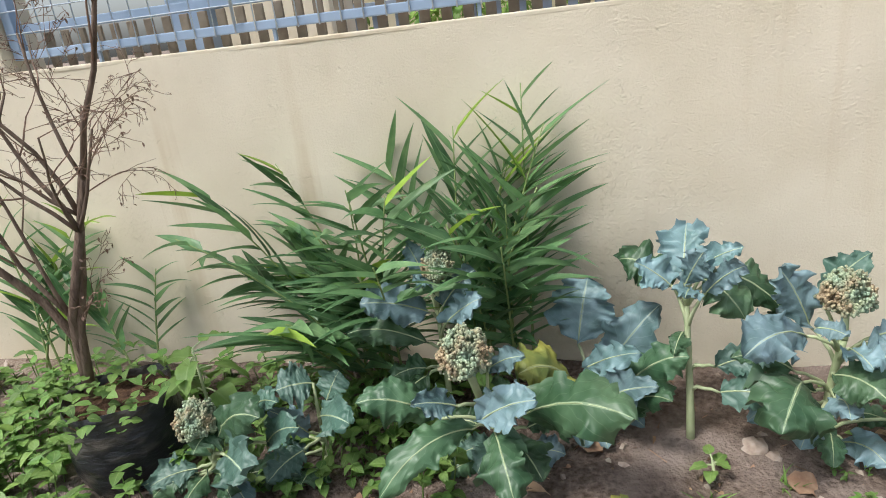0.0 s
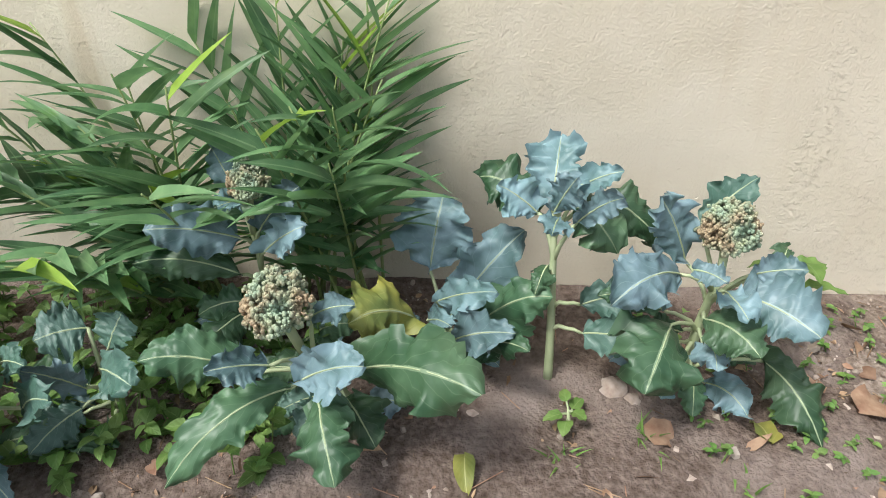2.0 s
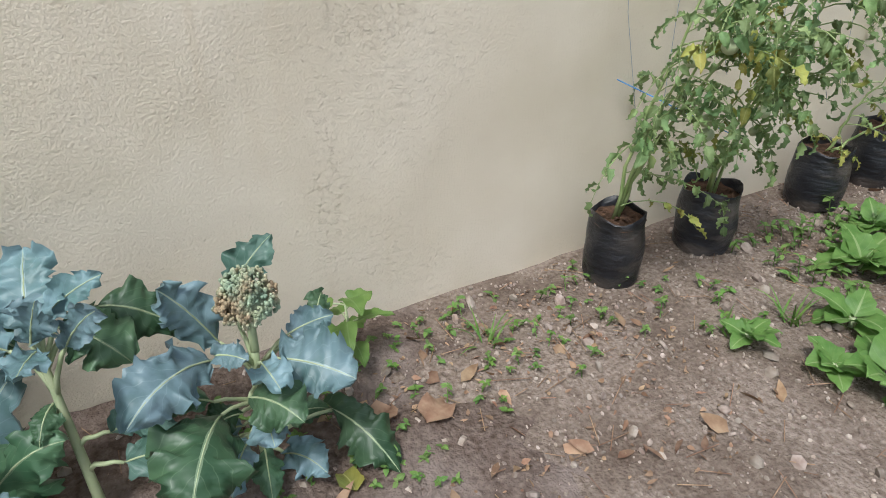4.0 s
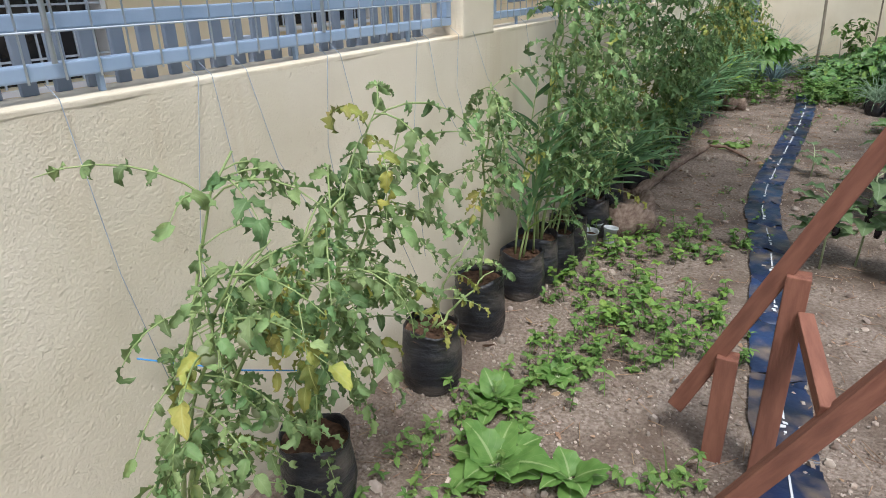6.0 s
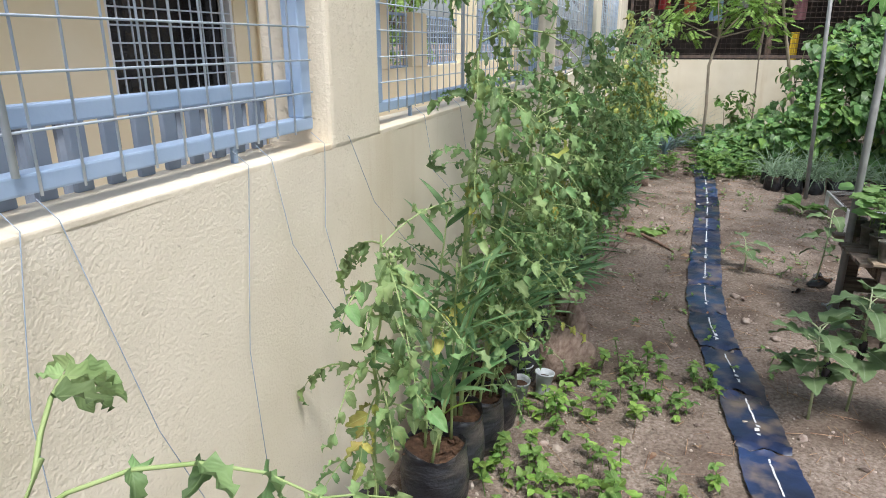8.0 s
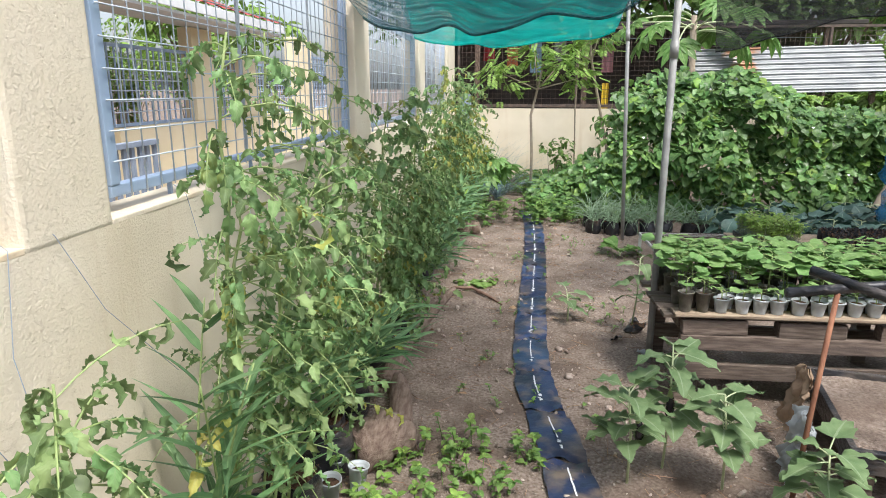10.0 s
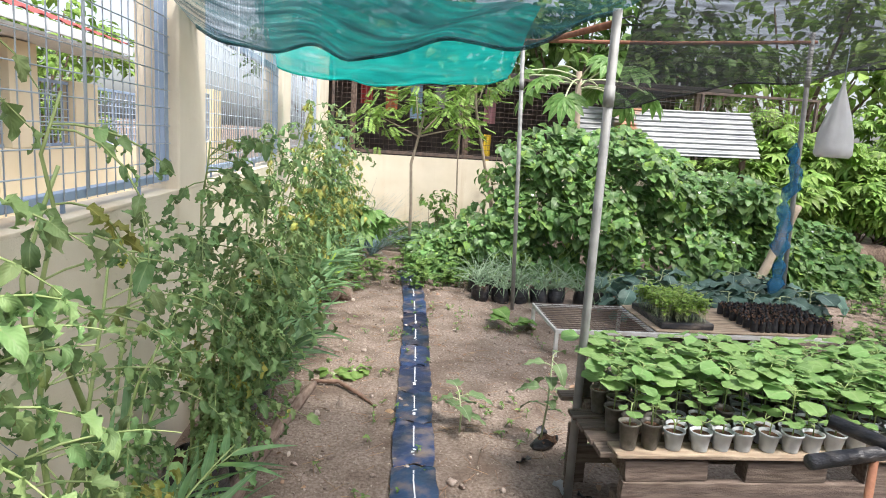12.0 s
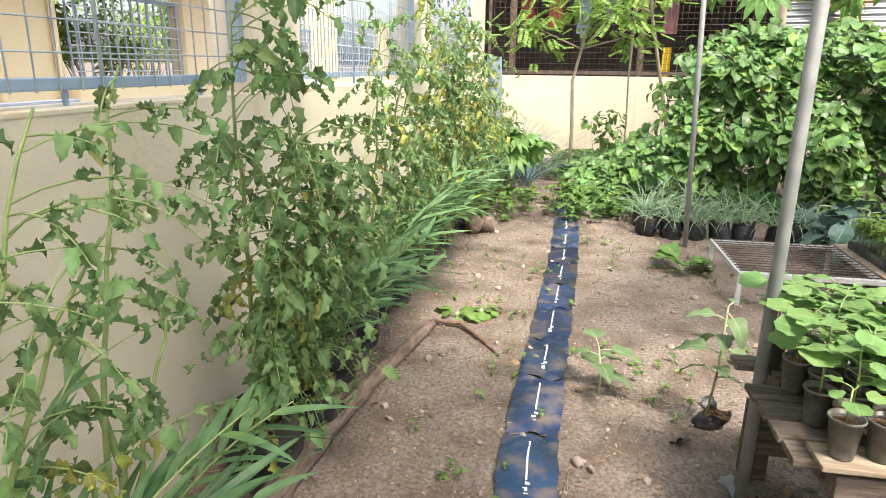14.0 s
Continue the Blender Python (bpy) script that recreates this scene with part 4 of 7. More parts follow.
# ---- dry shrub in a black pot ----
def dry_shrub():
    rng = random.Random(31)
    t = thing("dry_shrub", "leafless dry shrub in a torn black polythene pot", "potted shrub", pose(0.62, -0.60, ground_z(.62, -.6)))
    bag(t, 0.165, 0.27, rng)
    sg, tg = Geo(), Geo()

    def branch(p, az, el, L, r, depth):
        pts, rad = [p], [r]
        for i in range(5):
            az += rng.uniform(-.3, .3)
            el = min(1.35, el + rng.uniform(-.2, .2))
            p = p + Vector((math.cos(az) * math.cos(el), math.sin(az) * math.cos(el), math.sin(el))) * L / 5
            pts.append(p)
            rad.append(r * (1 - 0.1 * (i + 1)))
            if depth < 5 and i > 0 and rng.random() < (0.8 if depth < 3 else 0.7):
                branch(p, az + rng.choice((-1, 1)) * rng.uniform(.5, 1.2), el - rng.uniform(-.2, .7), L * rng.uniform(.4, .7), max(.0011, rad[-1] * 0.56), depth + 1)
        (sg if depth < 2 else tg).tube(pts, rad, 6 if depth < 2 else 4)
        if depth >= 3 and rng.random() < .4:
            tg.add(*leaf(0.016, 0.007, "lance", 3, 1), aim(p, rng.uniform(0, 6), rng.uniform(-1, 1)))
    # three thick stems from the back of the pot, then finer boughs that fork out of them
    stems = (((-.03, -.13, .2), (-.03, -.12, .36), (-.02, -.09, .5), (-.03, .02, .76)),
             ((-.03, -.14, .2), (-.04, -.12, .42), (-.02, -.17, .55), (.02, -.25, .68), (.03, -.28, .82)),
             ((-.02, -.12, .2), (-.03, -.09, .45), (-.04, -.03, .62), (-.05, .02, .8), (-.06, .06, .9)))
    for pts, r in zip(stems, (.019, .017, .015)):
        pts = [Vector(q) for q in pts]
        sg.tube(pts, [r * (1 - .12 * i) for i in range(len(pts))], 8)
    for p, az, el, L, r in ((stems[0][3], -1.9, 1.2, .42, .008), (stems[0][3], -1.4, .8, .40, .007), (stems[0][2], -1.5, .95, .5, .008), (stems[1][4], -1.7, 1.0, .45, .007), (stems[1][4], 1.6, 1.0, .40, .006),
                            (stems[2][4], 1.35, 1.38, .75, .009), (stems[2][3], -1.6, 1.15, .5, .008), (stems[0][1], 1.7, 1.1, .22, .006), (stems[0][3], 1.6, 1.15, .30, .006), (stems[1][3], -2.2, 1.2, .5, .006),
                            (stems[0][2], -1.2, 1.2, .45, .007), (stems[0][3], -2.6, 1.0, .4, .006), (stems[1][4], -1.2, 1.25, .4, .006), (stems[2][3], -1.0, .9, .4, .006), (stems[2][4], -1.8, 1.1, .4, .006), (stems[0][3], .4, 1.2, .35, .005)):
        branch(Vector(p), az, el, L, r, 1)
    gpart("trunk", sg, BARK, t)
    tagged(gpart("twig_mass", tg, TWIG, t), kind="stuff")
    g = Geo()
    for i in range(130):
        a, q = rng.uniform(0, 6.28), rng.uniform(.05, .24)
        p = (q * math.cos(a), q * math.sin(a), 0.25 + rng.uniform(-.02, .1))
        g.add(*leaf(rng.uniform(.03, .055), .028, "ovate", 4, 1, curl=.6), aim(p, rng.uniform(0, 6.28), rng.uniform(-.3, .7), rng.uniform(-.5, .5)))
    tagged(gpart("weed_mass", g, WEED, t, "small green weeds growing in the pot"), kind="stuff")


dry_shrub()


# ---- weeds ----
def weed_patch(name, label, cat, spots, seed, material, size=(0.03, 0.05), kind="ovate", height=(0.02, 0.10), wid=0.6, per=6, m2=None, stuff=True):
    """Many small plants: a stalk with a whorl of leaves at each spot."""
    rng = random.Random(seed)
    g = Geo()
    for x, y in spots:
        h = rng.uniform(*height)
        z = ground_z(x, y)
        top = Vector((x + rng.uniform(-.03, .03), y + rng.uniform(-.03, .03), z + h))
        g.tube([(x, y, z - .01), top], 0.0018, 4, 0, False)
        a0 = rng.uniform(0, 6.28)
        mi = 1 if m2 and rng.random() < .35 else 0
        for k in range(per):
            s = rng.uniform(*size)
            q = Vector((x, y, z)).lerp(top, 1 if k < 4 else rng.uniform(.3, .8))
            g.add(*leaf(s, s * wid * rng.uniform(.8, 1.2), kind, 4, 1, fold=.3, curl=rng.uniform(.2, 1.0)), aim(q, a0 + k * 2.4 + rng.uniform(-.3, .3), rng.uniform(0, .7), rng.uniform(-.3, .3)), mi)
    ob = new(name, g.mesh(name, [material] + ([m2] if m2 else [])))
    tagged(ob, label, cat, kind="stuff" if stuff else "")
    return ob


def scatter(rng, n, x0, x1, y0, y1, dense=None):
    out = []
    while len(out) < n:
        x, y = rng.uniform(x0, x1), rng.uniform(y0, y1)
        if dense is None or noise.noise((x * 1.6, y * 1.6, 5)) + rng.uniform(-.25, .25) > dense:
            out.append((x, y))
    return out


rw = random.Random(41)
weed_patch("weeds", "low bright green broadleaf weeds on the soil", "weeds", scatter(rw, 200, 0.32, 1.12, 4.0, 5.75, -0.12), 42, WEED, (0.018, 0.046), "ovate", (0.01, 0.13), .7, 7, FARLEAF)
weed_patch("weeds", "sparse small weeds by the potted plants", "weeds", scatter(rw, 140, 0.3, 1.2, 3.1, 4.6, -0.1), 43, WEED, (0.02, 0.045), "lance", (0.02, 0.10), .5, 7)
weed_patch("weeds", "weeds and grass round the shrub pot", "weeds", scatter(rw, 420, 0.2, 1.0, -2.0, -0.45), 44, WEED, (0.03, 0.06), "ovate", (0.03, 0.16), .6, 7, GRASS)
weed_patch("weeds", "weeds under the broccoli plants", "weeds", scatter(rw, 170, 0.12, 0.75, -0.45, 0.5), 45, WEED, (0.025, 0.055), "ovate", (0.02, 0.14), .65, 7)
weed_patch("weeds", "few small weeds on the bare soil", "weeds", scatter(rw, 170, 0.1, 1.5, 1.3, 2.9, .05), 46, WEED, (0.010, 0.026), "ovate", (0.01, 0.05), .6, 6, GRASS)
weed_patch("weeds", "few small weeds on the path soil", "weeds", scatter(rw, 120, 0.5, 2.2, 5.8, 10.5, 0.08), 47, WEED, (0.012, 0.03), "ovate", (0.01, 0.05), .6, 6)
weed_patch("weeds", "green creeping weeds at the far end of the path", "weeds", scatter(rw, 700, 0.25, 2.2, 10.3, 14.2, -0.2), 48, WEED, (0.04, 0.08), "heart", (0.03, 0.2), .9, 6, TREELEAF)


def leafy(name, label, cat, x, y, seed, n, L, W, material, el=(0.3, 1.1), kind="paddle", curl=(0.5, 1.2), h=0.0, lobe=0.0, group="", m_stem=None):
    """A rosette or small bush with each leaf its own part."""
    rng = random.Random(seed)
    t = thing(name, label, cat, pose(x, y, ground_z(x, y)), group=group)
    sg = Geo()
    if h:
        top = Vector((rng.uniform(-.04, .04), rng.uniform(-.04, .04), h))
        sg.tube([(0, 0, -.01), top * .5 + Vector((.01, 0, 0)), top], [.006, .005, .003], 6)
    else:
        sg.tube([(0, 0, -.01), (0, 0, .03)], .01, 6)
    for i in range(n):
        k = (i + 1) / n
        p = Vector((0, 0, 0.02)) if not h else top * (0.35 + .65 * k)
        az = i * 2.4 + rng.uniform(-.4, .4)
        e = rng.uniform(*el)
        Lf = L * rng.uniform(.7, 1.15)
        st = arc(p, az, e, Lf * (.35 if h else .15), .3, 3)
        sg.tube(st, .0028, 4, caps=False)
        g = Geo().add(*leaf(Lf, W * rng.uniform(.8, 1.15), kind, 9, 3, fold=.2, curl=rng.uniform(*curl), wave=.06, waves=2.5, lobe=lobe, lobes=3, ph=rng.uniform(0, 6)), aim(st[-1], az, e - .3, rng.uniform(-.3, .3)))
        gpart("leaf", g, material, t)
    gpart("stem", sg, m_stem or STEMPALE, t)
    return t


for i, (x, y, n, L) in enumerate(((0.60, 3.40, 8, .17), (0.68, 2.70, 5, .09), (0.98, 2.86, 7, .14), (1.10, 2.84, 6, .12), (0.88, 2.80, 6, .10), (1.06, 3.12, 8, .14), (0.46, 3.72, 6, .13), (0.78, 3.05, 6, .12), (0.82, 3.45, 6, .12), (0.60, 3.95, 5, .09))):
    leafy("mustard_plant", "bright green mustard plant growing in the soil", "mustard plant", x, y, 60 + i, n + 2, L, L * .78, MUSTARD, (0.55, 1.25), "ovate", (0.5, 1.3), lobe=.08, group="mustard greens")
leafy("lettuce_plant", "single pale green leafy plant in the bare soil", "leafy vegetable", 2.02, 9.25, 70, 8, .24, .15, MUSTARD, (.5, 1.1))
leafy("weed_plant", "small leafy plant on the path soil", "plant", 0.78, 8.05, 71, 7, .13, .09, WEED, (.2, .8))
leafy("weed_plant", "small leafy plant on the path soil", "plant", 0.66, 7.98, 72, 6, .12, .08, WEED, (.2, .8))
leafy("broadleaf_weed", "yellow-green broadleaf weed beside the broccoli", "plant", 0.2, 1.68, 73, 9, .09, .07, WEED, (.2, .8), "heart", h=.22)
leafy("broadleaf_weed", "tall broadleaf weed beside the shrub pot", "plant", 0.5, -0.38, 74, 10, .12, .085, WEED, (.1, .7), "heart", h=.36)
leafy("seedling", "small green seedling in bare soil", "plant", 0.55, 1.08, 75, 5, .05, .035, WEED, (.3, .8), "ovate", h=.06)
leafy("eggplant_seedling", "young eggplant seedling beside the plastic strip", "eggplant", 1.36, 7.28, 76, 7, .13, .10, EGGLEAF, (.1, .6), "heart", h=.2, lobe=.2)
tb = leafy("eggplant_seedling", "thin eggplant seedling in a torn black bag", "eggplant", 1.74, 7.12, 77, 12, .11, .075, EGGLEAF, (0, .6), "heart", h=.48, lobe=.2)
bag(tb, .05, .05, random.Random(3), lean=.9)
for i, (x, y, n, h) in enumerate(((1.44, 5.50, 13, .40), (1.60, 5.62, 14, .52), (1.80, 5.50, 12, .40), (2.05, 5.25, 11, .32))):
    leafy("eggplant", "eggplant bush with dull green lobed leaves", "eggplant", x, y, 80 + i, n + 6, .135, .125, EGGLEAF, (.1, .9), "heart", (.3, .9), h=h, lobe=.30, group="eggplants by the tables")


def eggplant_fruit(x, y, z, L, tilt):
    """A long dark fruit hanging from its stalk, touching the leaves of the bush."""
    t = thing("eggplant_fruit", "slim dark purple eggplant hanging in the bush", "eggplant fruit", pose(x, y, z, tilt, 0, 0), group="eggplant fruits")
    gpart("fruit", Geo().tube([(0, 0, -L), (.004, 0, -L * .93), (.008, 0, -L * .6), (.004, 0, -L * .2), (0, 0, 0)], [.003, .014, .018, .013, .006], 10), FRUITSKIN, t)
    gpart("calyx", Geo().tube([(0, 0, .03), (0, 0, .004), (.002, 0, -.016)], [.003, .008, .0125], 8), STEMG, t, "green calyx and stalk")


FRUITSKIN = mat("eggplant_skin", (.012, .008, .014), (.03, .018, .03), rough=.22, bump=.03, spec=.6)
for x, y, z, L, tilt in ((1.60, 5.60, .34, .11, 8), (1.47, 5.53, .26, .09, -12), (1.66, 5.66, .22, .08, 10)):
    eggplant_fruit(x, y, z, L, tilt)


def grass_tuft(x, y, seed, n, L, label, material=None, width=0.008, wide=0.6):
    rng = random.Random(seed)
    g = Geo()
    for _ in range(n):
        az, el = rng.uniform(0, 6.28), math.pi / 2 - rng.uniform(0.05, wide)
        l = L * rng.uniform(.5, 1.1)
        g.add(*leaf(l, width, "blade", 6, 1, fold=.4, curl=rng.uniform(.3, 1.6)), aim((rng.uniform(-.03, .03), rng.uniform(-.03, .03), -.005), az, el))
    ob = new("grass_tuft", g.mesh("grass_tuft", material or GRASS))
    ob.matrix_basis = pose(x, y, ground_z(x, y))
    return tagged(ob, label, "grass")


for i, (x, y, n, L) in enumerate(((.68, 2.92, 14, .14), (.62, 2.7, 10, .1), (.58, 1.25, 16, .08), (.66, 1.05, 14, .07), (.7, 1.45, 9, .06), (.6, .02, 8, .28), (.95, -1.3, 40, .22), (.85, -1.0, 30, .18), (.3, 2.05, 9, .14), (1.05, 3.6, 10, .12), (.9, 4.9, 10, .1))):
    grass_tuft(x, y, 90 + i, n, L, "tuft of green grass in the soil")
for i, (x, y) in enumerate(((.55, 11.9), (.65, 12.4), (.35, 12.5), (.8, 12.0))):
    grass_tuft(x, y, 110 + i, 70, 1.05, "tall blue-green lemongrass clump by the wall", BROC, .012, .75)

# ---- tomatoes along the wall ----
T = "staked tomato plant in a black grow bag against the wall"
tomato(.20, 2.62, 1.16, 92, 201, "lanky tomato plant with curled leaves in a black grow bag", lean=(.24, .06), pale=.75, fruits=4, r=.095, bh=.25, spread=.28, stems=4, low=.42, size=.85)
tomato(.20, 3.06, 1.2, 105, 202, "tomato plant with curled yellowing leaves in a black bag", lean=(.2, .1), pale=.7, yellow=.1, fruits=5, r=.105, bh=.24, spread=.25, stems=3, low=.45, size=.85)
tomato(.18, 3.74, .58, 9, 203, "small withered tomato plant in a black grow bag", lean=(.04, .1), pale=.6, yellow=.4, r=.11, bh=.25, spread=.16, size=.7)
tomato(.165, 4.17, 1.12, 44, 204, "tomato plant with curled pale leaves in a black bag", lean=(.06, -.10), pale=.6, yellow=.04, r=.11, bh=.27, spread=.24, stems=1, size=.95, fruits=1, low=.5)
tomato(.20, 4.74, 1.68, 110, 216, T, lean=(.14, -.02), pale=.25, spread=.30, stems=3, low=.5, size=.9)
tomato(.24, 5.08, 1.72, 100, 205, T, lean=(.16, .05), pale=.25, spread=.31, stems=3, low=.45, size=.9)
tomato(.22, 5.48, 1.6, 60, 206, T, lean=(.14, .02), pale=.3, spread=.30, stems=3, low=.4, size=.9)
tomato(.20, 5.95, 1.35, 16, 207, T, lean=(.05, .2), pale=.3, spread=.26, stems=2, low=.35, fruits=2, bough=True)
tomato(.25, 6.54, 1.5, 225, 208, T, lean=(.2, -.24), pale=.2, spread=.33, stems=4, low=.3, r=.125)
tomato(.20, 7.35, 1.2, 24, 209, T, lean=(.08, .3), pale=.25, spread=.26, stems=2, low=.4)
tomato(.20, 7.95, 1.72, 135, 210, T, lean=(.22, .05), pale=.2, yellow=.18, spread=.33, stems=3, low=.3)
tomato(.22, 8.45, 1.68, 130, 211, T, lean=(.25, .1), pale=.2, yellow=.12, spread=.33, stems=3, low=.3)
tomato(.24, 9.05, 1.55, 120, 212, T, lean=(.26, .05), pale=.2, yellow=.25, spread=.33, stems=3, low=.2)
tomato(.24, 9.7, 1.3, 110, 213, T, lean=(.26, .05), pale=.3, yellow=.2, spread=.33, stems=3, low=.2)
tomato(.24, 10.4, 1.15, 80, 214, T, lean=(.26, .05), pale=.3, yellow=.25, spread=.33, stems=3, low=.2)
tomato(.26, 11.0, .95, 45, 215, T, lean=(.26, .05), pale=.3, yellow=.2, spread=.33, stems=3, low=.2)
G = "ginger plant arching over from a black grow bag"
for i, (x, y, n) in enumerate(((.19, 4.57, 4), (.22, 4.92, 4))):
    ginger(x, y, n, 321 + i, "upright ginger shoots in a black grow bag", h=(.55, .85), az=(-1.2, 1.2), tilt=(.08, .4), blade=(.14, .22), bagged=True, group="potted ginger along the wall", young=.06, pairs=7, wid=.9)
for i, (x, y, n, h0, h1) in enumerate(((.25, 5.45, 6, .4, .7), (.21, 5.92, 2, .35, .5), (.30, 6.80, 6, .45, .7), (.24, 7.2, 4, .35, .6), (.24, 7.55, 6, .4, .7), (.26, 8.15, 7, .4, .7), (.28, 8.7, 8, .4, .7), (.28, 9.3, 8, .4, .7), (.3, 9.9, 7, .4, .65))):
    ginger(x, y, n, 301 + i, G, h=(h0, h1), az=(-1.1, 1.1), tilt=(.4, 1.15), blade=(.17, .27), bagged=True, group="potted ginger along the wall", young=.05, pairs=6, wid=.9)

# ---- strip of linked plastic bags on the path ----
LINE = [(1.6, 1.62), (3.0, 1.47), (3.4, 1.42), (4.24, 1.33), (5.2, 1.24), (5.7, 1.2), (6.3, 1.11), (6.75, 1.10), (7.2, 1.12), (7.8, 1.15), (9.1, 1.215), (10.0, 1.24), (10.6, 1.235), (11.4, 1.18)]


def line_x(y):
    for (a, p), (c, q) in zip(LINE, LINE[1:]):
        if y <= c:
            k = (y - a) / (c - a)
            return p + (q - p) * k
    return LINE[-1][1]


def bag_strip():
    t = thing("bag_strip", "strip of linked black plastic bags with blue sky sheen in their colour", "plastic strip")
    y, i = 1.73, 0
    while y < 11.2:
        L = 0.42
        ph = i * 1.7

        def top(u, v, ph=ph):
            yy = y + v * L
            end = 1 - math.sin(math.pi * v)
            e = 0.013 * (math.sin(math.pi * v) ** 0.5) * (1 - 0.6 * abs(u)) + 0.008 * noise.noise((u * 2 + ph, v * 9, ph)) + 0.012 * math.sin(v * 46 + 4 * u + ph) * end
            w = 0.094 + 0.008 * math.sin(math.pi * v) + 0.009 * noise.noise((v * 5, ph, 1 if u > 0 else 2))
            x = line_x(yy) + u * w
            return (x, yy + .012 * noise.noise((u * 1.5, ph, 4)), ground_z(x, yy) + 0.012 + e)
        nu, nv = 8, 18
        v = [top(a / nu * 2 - 1, c / nv) for c in range(nv + 1) for a in range(nu + 1)]
        f = [(c * 9 + a, c * 9 + a + 1, (c + 1) * 9 + a + 1, (c + 1) * 9 + a) for c in range(nv) for a in range(nu)]
        b = gpart("plastic_bag", Geo().add(v, f), STRIPSHEEN, t)
        g = Geo()

        def mark(u0, u1, v0, v1):
            m = max(2, int((v1 - v0) * 30))
            q = [Vector(top(u, v0 + (v1 - v0) * k / m)) + Vector((0, 0, .003)) for k in range(m + 1) for u in (u0, u1)]
            g.add([tuple(s) for s in q], [(2 * k, 2 * k + 1, 2 * k + 3, 2 * k + 2) for k in range(m)])
        mark(-.035, .03, .36, .84)
        mark(-.08, .07, .18, .215)
        mark(-.12, .04, .24, .27)
        mark(-.04, .12, .29, .33)
        gpart("print", g, PRINT, b, "white printed marks")
        y += L + 0.012
        i += 1


bag_strip()


# ---- wooden pallet table with seedling cups ----
def pallet_table():
    t = thing("pallet_table", "low weathered pallet table with a plywood front board", "table", pose(0, 0, 0))
    rng = random.Random(5)
    for k in range(6):
        y0 = 6.24 + k * 0.098
        for a, c in ((1.80 if k == 4 else 1.73 - rng.uniform(0, .03), 2.95), (2.96, 4.25)):
            bevelled("deck_board", (a, y0, .424), (c, y0 + .08, .444), WOOD, t, .003, wob=.002)
    bevelled("front_board", (1.755, 6.195, .4455), (4.2, 6.30, .459), PALEWOOD, t, .003, "pale plywood board along the edge")
    for y0 in (6.215, 6.76):
        for a, c in ((1.80, 2.10), (2.24, 2.55), (2.70, 3.12), (3.2, 3.6), (3.7, 4.2)):
            bevelled("block", (a, y0, .352), (c, y0 + .07, .423), WOOD, t, .005, wob=.004)
        bevelled("stringer", (1.79, y0 - .006, .275), (4.22, y0 + .03, .350), WOOD, t, .004, wob=.003)
        bevelled("stringer", (1.79, y0 + .004, .125), (4.2, y0 + .04, .20), WOOD, t, .004, wob=.003)
        for x0 in (1.79, 2.9, 4.1):
            bevelled("leg", (x0, y0 + .032, -.03), (x0 + .075, y0 + .10, .274), WOOD, t, .005)
    for x0 in (1.80, 2.92, 4.15):
        bevelled("cross_beam", (x0, 6.30, .352), (x0 + .05, 6.75, .423), WOOD, t, .004)


pallet_table()


def cup_geo(r, h):
    n = 18
    v = []
    for rr, z in ((.70, 0), (.72, .004), (.97, h), (1.06, h), (1.06, h - .006), (.96, h - .008), (.90, h * .86)):
        for i in range(n):
            v.append((r * rr * math.cos(2 * math.pi * i / n), r * rr * math.sin(2 * math.pi * i / n), z))
    rows = 7
    f = [(k * n + i, k * n + (i + 1) % n, (k + 1) * n + (i + 1) % n, (k + 1) * n + i) for k in range(rows - 1) for i in range(n)]
    f.append(tuple(range(n))[::-1])
    return Geo().add(v, f)


def seedling_cup(seed, dark, h=.07, full=1.0, leaves=10):
    rng = random.Random(seed)
    t = thing("seedling_cup", "vegetable seedling in a brown-tinted plastic cup" if dark else "vegetable seedling in a clear plastic cup", "seedling", group="seedlings on the pallet table")
    h = h * (1.4 if dark else 1)
    gpart("cup", cup_geo(.037, h), CUPDARK if dark else CUPMAT, t)
    n = 14
    sv = [(0, 0, h * .86)] + [(.0325 * math.cos(2 * math.pi * i / n), .0325 * math.sin(2 * math.pi * i / n), h * .84) for i in range(n)]
    gpart("soil", Geo().add(sv, [(0, 1 + i, 1 + (i + 1) % n) for i in range(n)]), DARKSOIL, t)
    sg, fg = Geo(), Geo()
    H = rng.uniform(.11, .18) * full
    top = Vector((rng.uniform(-.03, .03), rng.uniform(-.03, .03), h + H))
    pts = [Vector((0, 0, h * .8)), Vector((0, 0, h + H * .5)), top]
    sg.tube(pts, [.003, .0026, .002], 5)
    for k in range(leaves):
        p = pts[1].lerp(top, (k + 1) / leaves) if k > 1 else pts[1]
        az = k * 2.3 + rng.uniform(-.5, .5)
        L = rng.uniform(.05, .09) * (1 if k < 9 else .6) * (.5 + .5 * full)
        st = arc(p, az, rng.uniform(.3, .9), L * .65, .5, 3)
        fg.tube(st, .0016, 4, 1, False)
        fg.add(*leaf(L, L * 1.0, "round" if k % 3 else "heart", 6, 2, fold=.10, curl=rng.uniform(.1, .4), wave=.04, waves=2, ph=rng.uniform(0, 6)), aim(st[-1], az, rng.uniform(-.1, .35), rng.uniform(-.35, .35)))
    gpart("stem", sg, STEMG, t)
    gpart("foliage", fg, [SEEDLING, STEMG], t)
    return t


